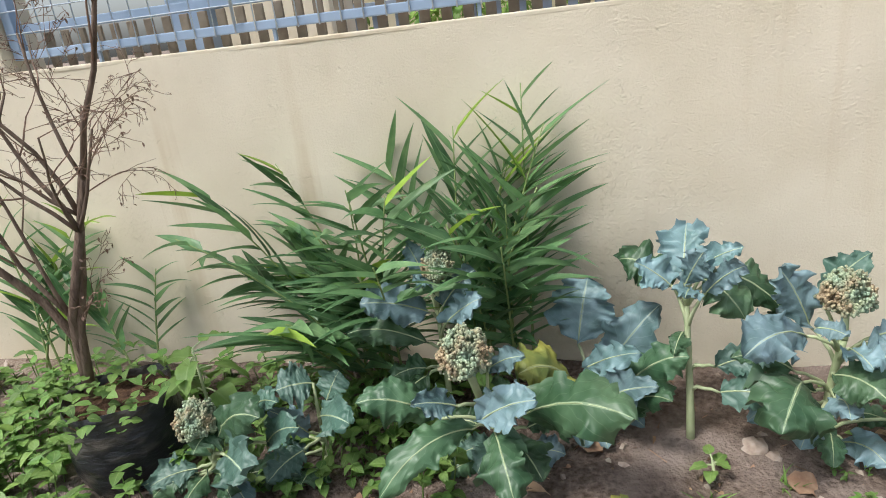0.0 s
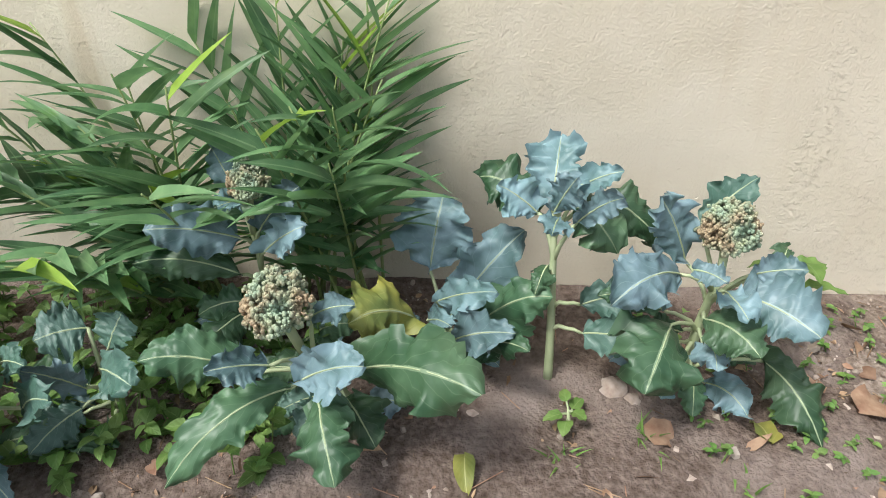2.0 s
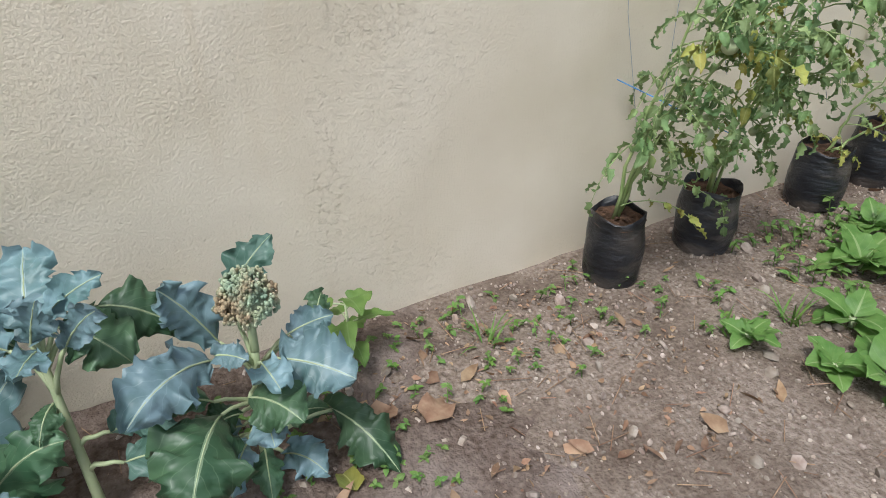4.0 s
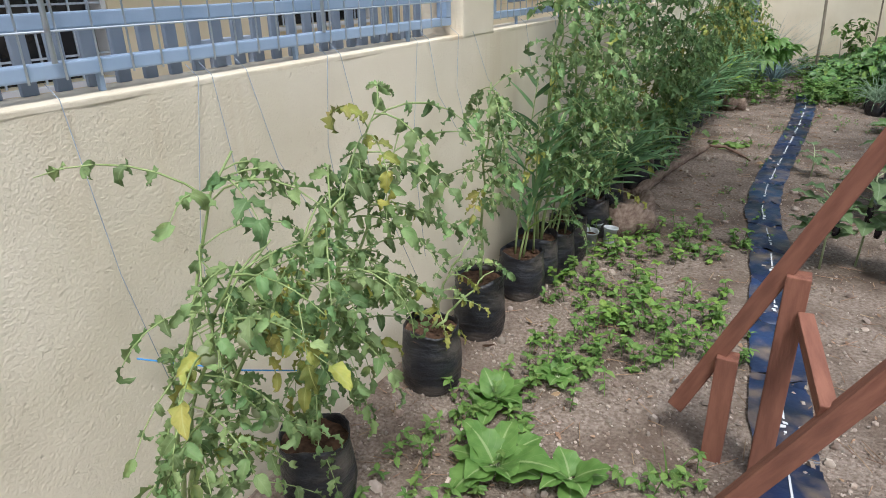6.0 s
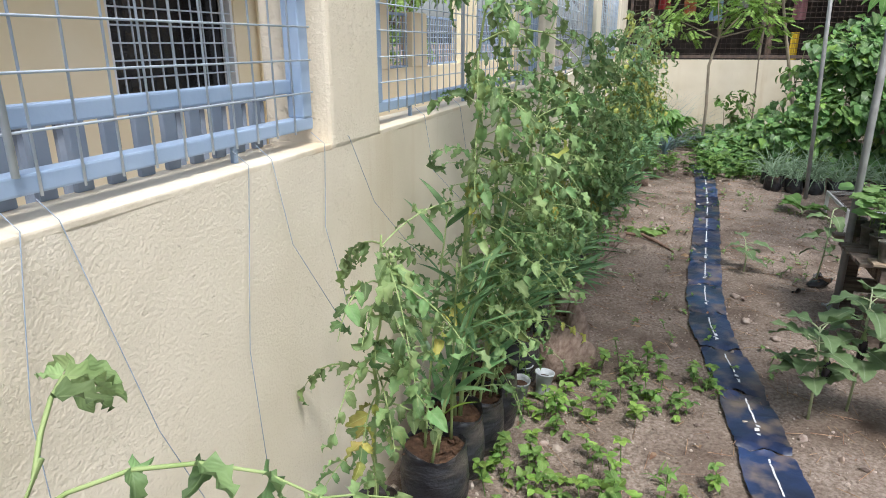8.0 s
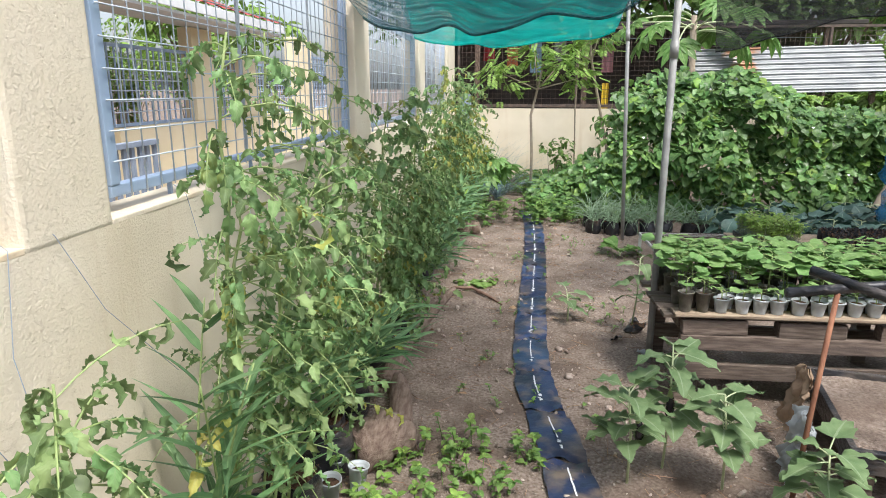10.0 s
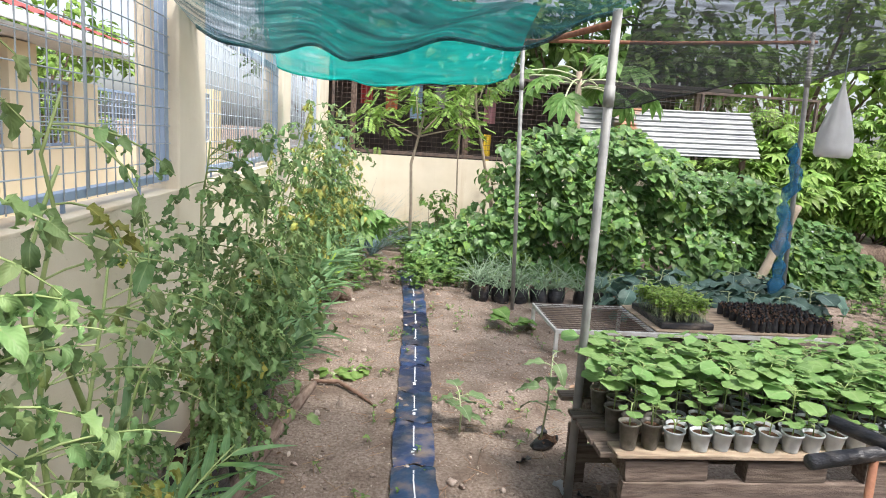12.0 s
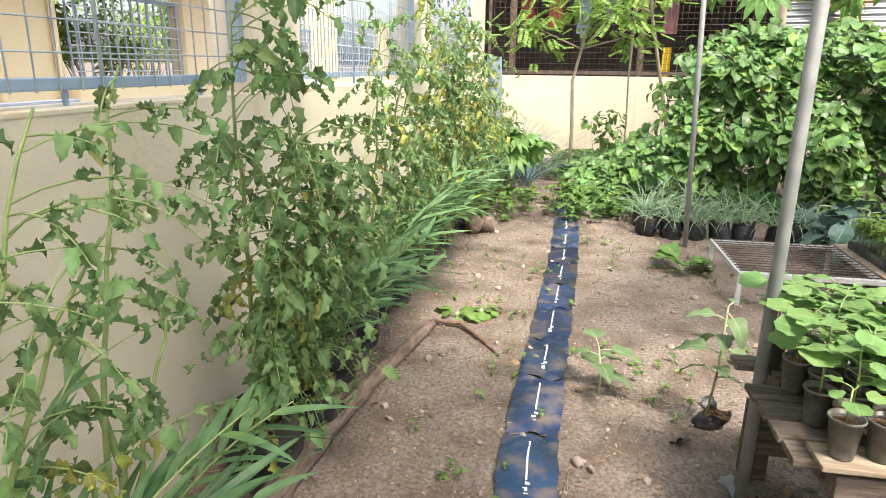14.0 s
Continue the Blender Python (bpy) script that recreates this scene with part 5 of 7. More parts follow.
def seedlings():
    rng = random.Random(9)
    kinds = [seedling_cup(500 + i, i >= 6, full=1.05) for i in range(9)] + [seedling_cup(520 + i, i == 3, full=.35, leaves=3 + i % 2) for i in range(4)]
    spots = []
    for j in range(7):
        for i in range(28):
            x, y = 1.81 + i * .086 + rng.uniform(-.006, .006) + (.04 if j % 2 else 0), 6.25 + j * .083 + rng.uniform(-.006, .006)
            spots.append((x, y, i, j))
    used = set()
    for x, y, i, j in spots:
        if j == 0 and rng.random() < .08:
            continue
        k = rng.randrange(6, 9) if (i < 2 and j) or (j > 0 and rng.random() < .25) else rng.randrange(6)
        if j == 0 or (j == 1 and rng.random() < .5):
            k = 12 if i < 2 else rng.randrange(9, 12)
        m = pose(x, y, .4605 if y < 6.29 else .446, rng.uniform(-2, 2), rng.uniform(-2, 2), rng.uniform(0, 360))
        if k not in used:
            used.add(k)
            kinds[k].matrix_basis = m
        else:
            copy_thing(kinds[k], m)


seedlings()


# ---- steel rack with trays ----
def rack():
    z, g0 = .155, -.09
    t = thing("steel_rack", "low grey angle-steel rack with a wire mesh top", "rack", pose(0, 0, 0))
    x0, x1, y0, y1 = 2.22, 4.5, 8.66, 9.44
    for a, c in (((x0, y0, z - .03), (x1, y0 + .03, z)), ((x0, y1 - .03, z - .03), (x1, y1, z))):
        bevelled("long_rail", a, c, RACKSTEEL, t, .003)
    for xx in (x0, 2.98, 3.75, x1 - .03):
        bevelled("cross_rail", (xx, y0 + .031, z - .028), (xx + .03, y1 - .031, z - .002), RACKSTEEL, t, .003)
    for xx in (x0 + .001, 2.981, 3.751, x1 - .03):
        for yy in (y0 + .001, y1 - .03):
            bevelled("leg", (xx, yy, g0 - .03), (xx + .028, yy + .028, z - .031), RACKSTEEL, t, .003)
    for i in range(15):
        gpart("wire", Geo().tube([(x0 + .02 + i * .05, y0 + .01, z - .001), (x0 + .02 + i * .05, y1 - .01, z - .001)], .002, 4), RUSTWIRE, t)
    for i in range(14):
        gpart("wire", Geo().tube([(x0 + .01, y0 + .04 + i * .055, z + .003), (2.99, y0 + .04 + i * .055, z + .003)], .003, 4), RUSTWIRE, t)
    b = bevelled("plywood_sheet", (3.0, 8.68, z + .006), (4.46, 9.42, z + .016), PALEWOOD, None, .003)
    tagged(b, "worn brown plywood sheet lying on the rack", "plywood")
    tray = thing("seedling_tray", "black tray of dense bright green sprouts", "seedling tray", pose(3.05, 8.72, z + .0165))
    bevelled("tray", (0, 0, 0), (.42, .60, .05), BAG, tray, .01)
    rng = random.Random(12)
    fg, sg = Geo(), Geo()
    for i in range(420):
        x, y, h = rng.uniform(.02, .40), rng.uniform(.02, .58), rng.uniform(.09, .19)
        sg.tube([(x, y, .045), (x + rng.uniform(-.02, .02), y + rng.uniform(-.02, .02), .05 + h)], .0013, 3, caps=False)
        for k in range(5):
            L = rng.uniform(.03, .055)
            fg.add(*leaf(L, L * .6, "ovate", 3, 1, curl=.5), aim((x, y, .05 + h - .01 * k), rng.uniform(0, 6.28), rng.uniform(-.1, .7)))
    tagged(gpart("stem_mass", sg, STEMPALE, tray), kind="stuff")
    tagged(gpart("sprout_mass", fg, SPROUT, tray), kind="stuff")
    first = None
    for j in range(6):
        for i in range(12):
            m = pose(3.80 + i * .056 + rng.uniform(-.004, .004), 8.74 + j * .1, z + .0165, rng.uniform(-4, 4), rng.uniform(-4, 4), rng.uniform(0, 360))
            if first is None:
                first = thing("small_grow_bag", "small filled black polythene seedling bag", "grow bag", m, "black seedling bags on the rack")
                bag(first, .028, .10, rng, "bag")
            else:
                copy_thing(first, m)


rack()


# ---- shade structure ----
def pole(x, y, h, r, label, dx=0.0, dy=0.0):
    t = thing("shade_pole", label, "pole", pose(x, y, ground_z(x, y)), group="shade net poles")
    gpart("pipe", Geo().tube([(0, 0, -.05), (dx * .5, dy * .5, h * .5), (dx, dy, h)], r, 14), GALV, t)
    gpart("coupling", Geo().tube([(dx * .82, dy * .82, h * .82), (dx * .86, dy * .86, h * .86)], r * 1.18, 14), GALV, t)
    gpart("wire_tie", Geo().tube([(dx, dy, h - .04), (dx + .06, dy, h - .02), (dx + .09, dy - .05, h - .06), (dx + .03, dy + r, h - .05)], .004, 5), BAG, t)


pole(1.757, 6.668, 2.0, .0185, "grey galvanised pole standing beside the pallet table")
pole(2.15, 9.88, 2.42, .018, "grey galvanised pole holding the shade net", -.1, 0)
pole(4.75, 9.85, 2.62, .022, "grey galvanised pole wrapped with blue netting", -.1, 0)


def netmat(name, c1, c2, dens, cells=160, spread=.19):
    m = mat(name, c1, c2, scale=3, rough=.8, bump=.2, bscale=30, stretch=(1, 4, 1), translucent=.35)
    n, l = m.node_tree.nodes, m.node_tree.links
    out = n["Material Output"]
    old = out.inputs[0].links[0].from_socket
    tr = n.new("ShaderNodeBsdfTransparent")
    mx = n.new("ShaderNodeMixShader")
    tc = n.new("ShaderNodeTexCoord")
    w = n.new("ShaderNodeTexNoise")
    w.inputs["Scale"].default_value, w.inputs["Detail"].default_value = 2.2, 5
    mp = n.new("ShaderNodeMapping")
    mp.inputs["Scale"].default_value = (1.6, 9, 4)
    l.new(tc.outputs["Object"], mp.inputs[0])
    l.new(mp.outputs[0], w.inputs["Vector"])
    mr = n.new("ShaderNodeMapRange")
    mr.inputs[1].default_value, mr.inputs[2].default_value = .3, .7
    mr.inputs[3].default_value, mr.inputs[4].default_value = max(0, dens - spread), min(1, dens + spread)
    l.new(w.outputs["Fac"], mr.inputs[0])
    wv = n.new("ShaderNodeTexWave")
    wv.inputs["Scale"].default_value, wv.inputs["Distortion"].default_value = cells, 1.0
    l.new(tc.outputs["Object"], wv.inputs["Vector"])
    ad = n.new("ShaderNodeMath")
    ad.operation = "MULTIPLY_ADD"
    ad.inputs[1].default_value = .3
    l.new(wv.outputs["Fac"], ad.inputs[0])
    sb = n.new("ShaderNodeMath")
    sb.operation = "SUBTRACT"
    sb.inputs[1].default_value = .15
    l.new(mr.outputs[0], sb.inputs[0])
    l.new(sb.outputs[0], ad.inputs[2])
    l.new(ad.outputs[0], mx.inputs[0])
    l.new(tr.outputs[0], mx.inputs[1])
    l.new(old, mx.inputs[2])
    l.new(mx.outputs[0], out.inputs[0])
    return m


NETGREEN = netmat("dark_green_shade_net", (.012, .04, .052), (.03, .12, .135), .74, spread=.28)
NETTEAL = netmat("teal_shade_net", (.01, .5, .46), (.02, .62, .56), .8)
NETBLACK = netmat("black_shade_net", (.02, .02, .024), (.045, .045, .05), .72)
NETBLUE = netmat("blue_plastic_net", (.02, .16, .34), (.04, .24, .45), .55)


def net(name, label, a, c, d, e, material, sag, seed, n=60, fold=.02, thick=.0):
    """A sagging cloth between corners a, c (one edge) and d, e (the other), with creases and a hem."""
    a, c, d, e = (Vector(q) for q in (a, c, d, e))
    v = []
    for j in range(n + 1):
        for i in range(n + 1):
            u, w = i / n, j / n
            p = a.lerp(c, u).lerp(d.lerp(e, u), w)
            s = 4 * u * (1 - u) * (0.45 + 0.55 * w) * sag
            p.z += -s + fold * noise.noise((u * 7 + seed, w * 3, seed)) + fold * .6 * math.sin(u * 17 + w * 9 + 3 * noise.noise((u * 3, w * 3, seed)))
            v.append(tuple(p))
    m = n + 1
    f = [(j * m + i, j * m + i + 1, (j + 1) * m + i + 1, (j + 1) * m + i) for j in range(n) for i in range(n)]
    t = thing(name, label, "shade net")
    gpart("cloth", Geo().add(v, f), material, t)
    hem = [v[n * m + i] for i in range(m)]
    gpart("hem", Geo().tube(hem, .009, 6), material, t)
    return t


net("shade_net", "sagging dark green shade net stretched over the path", (-.1, 4.7, 2.35), (2.3, 4.6, 2.35), (.0, 7.45, 1.93), (1.76, 6.69, 1.98), NETGREEN, .13, 3, fold=.04)
net("shade_net", "bright teal shade net hanging by the far wall", (-.12, 9.0, 2.52), (2.05, 9.3, 2.55), (-.05, 9.95, 2.0), (1.95, 9.95, 2.04), NETTEAL, .10, 8, fold=.025)
net("shade_net", "torn black shade net sagging over the tables", (2.0, 6.95, 2.32), (6.2, 7.2, 2.75), (3.05, 10.4, 1.86), (5.95, 9.6, 2.48), NETBLACK, -.02, 5, fold=.06)
for p, q in (((2.0, 9.88, 2.36), (4.7, 9.85, 2.54)), ((1.76, 6.69, 1.96), (2.05, 9.88, 2.34))):
    ob = new("rail_pipe", Geo().tube([p, ((p[0] + q[0]) / 2, (p[1] + q[1]) / 2, (p[2] + q[2]) / 2 - .015), q], .016, 10).mesh("rail_pipe", RUST))
    tagged(ob, "rusty brown pipe joining the shade poles", "pipe")


def blue_netting():
    t = thing("blue_netting", "bunched blue plastic netting tied to a pole", "netting")
    g = Geo()
    n, rows = 14, 26
    v = []
    for k in range(rows + 1):
        z = .1 + 1.55 * k / rows
        w = .05 + .05 * noise.noise((k * .33, 1, 1)) + .02 * math.sin(k * 2.1) - (.03 if k > 24 else 0)
        for i in range(n):
            a = 2 * math.pi * i / n
            v.append((4.62 + .09 * noise.noise((k * .22, 5, 2)) + w * math.cos(a) * (1 + .45 * math.sin(3 * a + k * .7)), 9.8 + .6 * w * math.sin(a), z))
    g.add(v, [(k * n + i, k * n + (i + 1) % n, (k + 1) * n + (i + 1) % n, (k + 1) * n + i) for k in range(rows) for i in range(n)])
    gpart("net", g, NETBLUE, t)


blue_netting()


def hanging_bag():
    t = thing("plastic_bag", "white plastic carrier bag hanging from the net", "plastic bag", pose(4.40, 9.0, 1.53))
    n, v = 20, []
    prof = ((0, .015), (.125, .0), (.15, .025), (.148, .08), (.125, .18), (.09, .31), (.052, .43), (.022, .52), (.012, .56), (.02, .58))
    for k, (r, z) in enumerate(prof):
        for i in range(n):
            a = 2 * math.pi * i / n
            rr = r * (1 + .12 * noise.noise((math.cos(a) * 2, math.sin(a) * 2, z * 6)) + (.10 * math.sin(7 * a) if k > 3 else 0))
            v.append((rr * math.cos(a), rr * math.sin(a) * .75, z))
    gpart("bag", Geo().add(v, [(k * n + i, k * n + (i + 1) % n, (k + 1) * n + (i + 1) % n, (k + 1) * n + i) for k in range(len(prof) - 1) for i in range(n)]),
          mat("white_polythene", (.72, .73, .75), (.80, .81, .83), rough=.4, bump=.4, bscale=18, translucent=.35), t)
    gpart("cord", Geo().tube([(0, 0, .56), (.0, 0, .85)], .004, 5), STRING, t)


hanging_bag()


def pipes():
    t = thing("pipe_stand", "black plastic pipes crossed on a rusty rod", "pipe stand", pose(0, 0, 0))
    gpart("black_pipe", Geo().tube([(1.97, 5.57, .775), (2.35, 5.62, .80), (3.0, 5.72, .84)], .019, 12), BAG, t)
    gpart("black_pipe", Geo().tube([(2.10, 5.69, .83), (2.28, 5.5, .79), (2.75, 5.1, .62)], .019, 12), BAG, t)
    gpart("rod", Geo().tube([(2.02, 5.42, -.02), (2.1, 5.52, .45), (2.16, 5.595, .80)], .010, 8), RUST, t)


pipes()


def soil_tray():
    t = thing("seed_tray", "low black-edged seed tray filled with dry soil", "seed tray", pose(2.19, 5.40, 0, 0, 0, -12))
    for name, p, q in (("front_board", (0, 0, .16), (1.1, .025, .25)), ("back_board", (0, .725, .16), (1.1, .75, .25)), ("side_board", (0, .026, .16), (.025, .724, .25)), ("side_board", (1.075, .026, .16), (1.1, .724, .25))):
        bevelled(name, p, q, BAG, t, .004)
    bevelled("base", (.026, .027, .16), (1.074, .723, .175), WOOD, t, .003)
    v = [(.027 + 1.046 * i / 24, .028 + .694 * j / 18, .225 + .012 * noise.noise((i * .5, j * .5, 4)) + .006 * noise.noise((i * 1.7, j * 1.7, 8))) for j in range(19) for i in range(25)]
    tagged(gpart("soil", Geo().add(v, [(j * 25 + i, j * 25 + i + 1, (j + 1) * 25 + i + 1, (j + 1) * 25 + i) for j in range(18) for i in range(24)]), SOIL, t), kind="stuff")
    for x in (.04, 1.0):
        for y in (.04, .65):
            bevelled("leg", (x, y, -.05), (x + .06, y + .06, .159), WOOD, t, .004)


soil_tray()


def crumpled(name, label, cat, material, x, y, z, w, h, seed, rz):
    """A crumpled sheet standing against something: folded relief and a torn outline, two skins thick."""
    n = 16
    v = []
    for side in (0, 1):
        for j in range(n + 1):
            for i in range(n + 1):
                u, k = i / n - .5, j / n
                d = .045 * noise.noise((u * 5, k * 5, seed)) + .02 * noise.noise((u * 14, k * 14, seed)) + .05 * k + side * .008
                v.append((w * u * (1 + .25 * noise.noise((k * 4, seed, 1))), d, h * k * (1 + .18 * noise.noise((u * 5, seed, 3)))))
    m = n + 1
    f = [(j * m + i, j * m + i + 1, (j + 1) * m + i + 1, (j + 1) * m + i) for j in range(n) for i in range(n)]
    f += [tuple(q + m * m for q in p[::-1]) for p in f]
    ob = new(name, Geo().add(v, f).mesh(name, material))
    ob.matrix_basis = pose(x, y, z, 0, 0, rz)
    tagged(ob, label, cat)


crumpled("paper_wrapper", "crumpled brown paper wrapper against the seed tray", "paper", mat("brown_paper", (.30, .20, .13), (.42, .30, .20), rough=.9, bump=.5, bscale=25), 2.16, 5.86, .09, .16, .26, 3, -98)
crumpled("plastic_sack", "crumpled clear plastic sack against the seed tray", "plastic sack", CUPMAT, 2.07, 5.62, .0, .24, .26, 7, -102)
# ---- plants by the tables ----
def onion_bag(seed):
    rng = random.Random(seed)
    t = thing("onion_pot", "spring onions growing in a black polythene bag", "potted onion", group="onion bags")
    bag(t, .085, .16, rng, lean=rng.uniform(-.3, .3))
    g = Geo()
    for _ in range(34):
        az, el = rng.uniform(0, 6.28), math.pi / 2 - rng.uniform(.05, 1.0)
        pts = arc((rng.uniform(-.05, .05), rng.uniform(-.05, .05), .14), az, el, rng.uniform(.22, .46), rng.uniform(.3, 2.2), 5)
        g.tube(pts, [.004, .004, .0035, .003, .002, .001], 5, caps=False)
    gpart("foliage", g, ONION, t)
    return t


ro = random.Random(77)
kinds = [onion_bag(700 + i) for i in range(3)]
for i in range(10):
    x, y = 1.86 + (i % 7) * .2 + ro.uniform(-.03, .03), 10.15 + (i // 7) * .26 + ro.uniform(-.03, .03)
    m = pose(x, y, ground_z(x, y) - .01, 0, 0, ro.uniform(0, 360))
    if i < 3:
        kinds[i].matrix_basis = m
    else:
        copy_thing(kinds[i % 3], m)
proto = leafy("brassica_seedling", "blue-green brassica seedling behind the steel rack", "brassica", 3.2, 9.85, 720, 9, .17, .12, BROCD, (.1, .8), "paddle", h=.22, group="brassica seedlings")
for i in range(40):
    x, y = 3.0 + ro.uniform(0, 2.0), 9.62 + ro.uniform(0, .75)
    copy_thing(proto, pose(x, y, ground_z(x, y) - .01, 0, 0, ro.uniform(0, 360)) @ Matrix.Scale(ro.uniform(1.0, 1.6), 4))
proto = leafy("bean_plant", "leafy bean plant beyond the pallet table", "bean plant", 4.6, 7.6, 730, 10, .13, .11, TREELEAF, (0, .7), "heart", h=.3, group="bean plants")
for i in range(30):
    x, y = 4.3 + ro.uniform(0, 3.0), 7.0 + ro.uniform(0, 1.9)
    copy_thing(proto, pose(x, y, ground_z(x, y) - .01, 0, 0, ro.uniform(0, 360)) @ Matrix.Scale(ro.uniform(.8, 1.3), 4))


weed_patch("weeds", "green weeds covering the ground beyond the tables", "weeds", scatter(ro, 900, 4.6, 8.2, 8.6, 12.3, -.1), 49, WEED, (.04, .08), "ovate", (.03, .16), .6, 6, TREELEAF)


def vine_mass():
    rng = random.Random(55)
    t = thing("vine_thicket", "dense climbing vine thicket with heart-shaped leaves", "vine")
    forms = [leaf(1, .95, "heart", 5, 2, fold=.15, curl=c, wave=.05, waves=2, ph=p) for c, p in ((.5, 0), (.9, 1), (.3, 2), (1.2, 3))]

    def topz(x):
        return (.42 + 1.30 / (1 + math.exp(-(x - 2.25) / .13))) * min(1, .35 + (x - 1.2)) if x < 3.3 else 0.35 + 1.37 * math.exp(-((x - 3.3) / 2.6) ** 2)
    fg, sg = Geo(), Geo()
    for i in range(7200):
        x = rng.uniform(1.25, 6.6)
        s = rng.random() ** .8
        tz = topz(x) * (1 + .16 * noise.noise((x * 1.4, 3, 3)) + .10 * noise.noise((x * 4, 1, 7)))
        deep = rng.random()
        z = .03 + s * tz
        y = 10.75 + .75 * s ** 1.6 + .42 * noise.noise((x * 1.7, z * 2.2, 2)) + (.55 if deep < .3 else .12) * rng.random() + (rng.random() * 1.1 if s > .93 else 0) + max(0, 2.2 - x) * .35
        L = rng.uniform(.07, .165)
        fg.add(*rng.choice(forms), aim((x, y, z), -math.pi / 2 + rng.uniform(-1.0, 1.0), rng.uniform(-.9, .25), rng.uniform(-.5, .5), L), 1 if rng.random() < .12 else 0)
        if i % 12 == 0:
            p = Vector((x, y + .05, z))
            sg.tube([p, p + Vector((rng.uniform(-.2, .2), .1, -.25)), p + Vector((rng.uniform(-.3, .3), .2, -.5))], .004, 4, caps=False)
    gpart("foliage", fg, [VINE, FARLEAF], t)
    tagged(gpart("stem_mass", sg, STEMG, t), kind="stuff")
    g = Geo()
    for i in range(26):
        x = rng.uniform(2, 6)
        z = rng.uniform(.3, topz(x))
        g.add(*leaf(.035, .035, "round", 4, 1, fold=.5), aim((x, 10.72 + .75 * (z / topz(x)) ** 1.6, z), -1.5 + rng.uniform(-.6, .6), rng.uniform(-.2, .8)))
    tagged(gpart("blossom_mass", g, PRINT, t, "small white blossoms"), kind="stuff")


vine_mass()


# ---- trees, shrubs and distance ----
def palmate(n, L, W):
    """A hand-shaped leaf of n fingers."""
    g = Geo()
    for k in range(n):
        a = (k - (n - 1) / 2) * (4.4 / n)
        g.add(*leaf(L * (1 - .06 * abs(k - (n - 1) / 2)), W, "lance", 4, 1, fold=.2, curl=.7), aim((0, 0, 0), a, 0))
    return np.concatenate(g.v), g.f, np.concatenate(g.uv)


PALM = palmate(7, 1, .28)
PLAIN = [leaf(1, .55, "ovate", 4, 1, fold=.25, curl=c) for c in (.3, .8, 1.2)]
PINN = Geo()
for _k in range(1, 8):
    for _s in (-1, 1):
        PINN.add(*leaf(.32, .15, "ovate", 3, 1, curl=.3), aim((_k / 8, 0, -.03 * _k), _s * 1.2, -.1))
PINN = (np.concatenate(PINN.v), PINN.f, np.concatenate(PINN.uv))


def shrub(name, label, x, y, r, h, n, size, forms, material, seed, base=0.0, cat="shrub", trunk=.03, bark=None):
    """Stems that fork and a crown of separate leaves in uneven clumps."""
    rng = random.Random(seed)
    t = thing(name, label, cat, pose(x, y, ground_z(x, y) if abs(x) < 9 and y < 16 else 0))
    sg, fg = Geo(), Geo()
    tips = []
    m = max(4, int(n / 60))
    for i in range(m):
        a, q = rng.uniform(0, 6.28), r * math.sqrt(rng.random()) * .85
        zt = base + (h - base) * (1 - .55 * (q / r) ** 2) * rng.uniform(.45, 1.0)
        tip = Vector((q * math.cos(a), q * math.sin(a), zt))
        mid = Vector((tip.x * .35, tip.y * .35, max(base * .8, zt * .5)))
        if i < 16:
            sg.tube([(0, 0, -.05), mid * .5 + Vector((rng.uniform(-.05, .05), 0, 0)), mid, tip], [trunk, trunk * .75, trunk * .45, trunk * .15], 6)
        tips.append((tip, rng.uniform(.16, .3) * r + .08))
    for i in range(n):
        tip, cr = tips[i % m]
        d = Vector((rng.gauss(0, 1), rng.gauss(0, 1), rng.gauss(0, .7)))
        d = d.normalized() * cr * rng.random() ** .4
        fg.add(*rng.choice(forms), aim(tip + d, math.atan2(d.y, d.x) + rng.uniform(-.7, .7), rng.uniform(-.7, .4), rng.uniform(-.5, .5), size * rng.uniform(.6, 1.25)))
    gpart("trunk", sg, bark or PALEBARK, t)
    gpart("foliage", fg, material, t)
    return t


CASSAVA = "sunlit cassava shrub with hand-shaped leaves"
for i, (x, y, r, h) in enumerate(((8.2, 14.2, 1.3, 2.2), (10.2, 13.0, 1.5, 2.3), (7.2, 15.6, 1.4, 2.5), (9.4, 16.2, 1.6, 2.7), (11.8, 15.2, 1.7, 2.8), (12.6, 12.4, 1.5, 2.4), (9.6, 11.4, 1.0, 1.5), (13.5, 10.2, 1.7, 2.3), (6.6, 13.6, 1.0, 1.7), (8.0, 13.2, .9, 1.3), (10.6, 10.6, 1.0, 1.4), (11.4, 9.0, 1.2, 1.7), (9.0, 13.6, 1.1, 1.9), (6.2, 15.2, 1.2, 2.4), (10.4, 14.6, 1.4, 2.6))):
    shrub("cassava_shrub", CASSAVA, x, y, r, h, 900, .24, [PALM], FARLEAF, 800 + i, .15)
for i, (x, y, r, h, b) in enumerate(((8.0, 20, 2.6, 5.5, 1.2), (11.5, 20.5, 3, 6, 1.2), (15, 18, 3, 6, 1), (5.2, 19.5, 2.4, 5.2, 1.5), (18, 13, 3.2, 6, 1), (16, 7, 3.0, 5, .8), (-1.0, 26, 3, 6, 1.5), (-9, 24, 3.0, 4.6, 1.2), (-12, 17, 3, 4.5, 1), (2.2, 21, 2.5, 5.2, 1.4), (-9, -3, 3, 6, 1), (-6.5, 1.5, 1.6, 3.5, .4), (14, 1, 3, 5.5, 1), (11, -6, 3.2, 6, 1), (3, -9, 3, 6, 1))):
    shrub("tree", "leafy green tree beyond the garden", x, y, r, h, 1500, .36, PLAIN, FARLEAF if i % 3 else TREELEAF, 830 + i, b, "tree", .12, BARK)
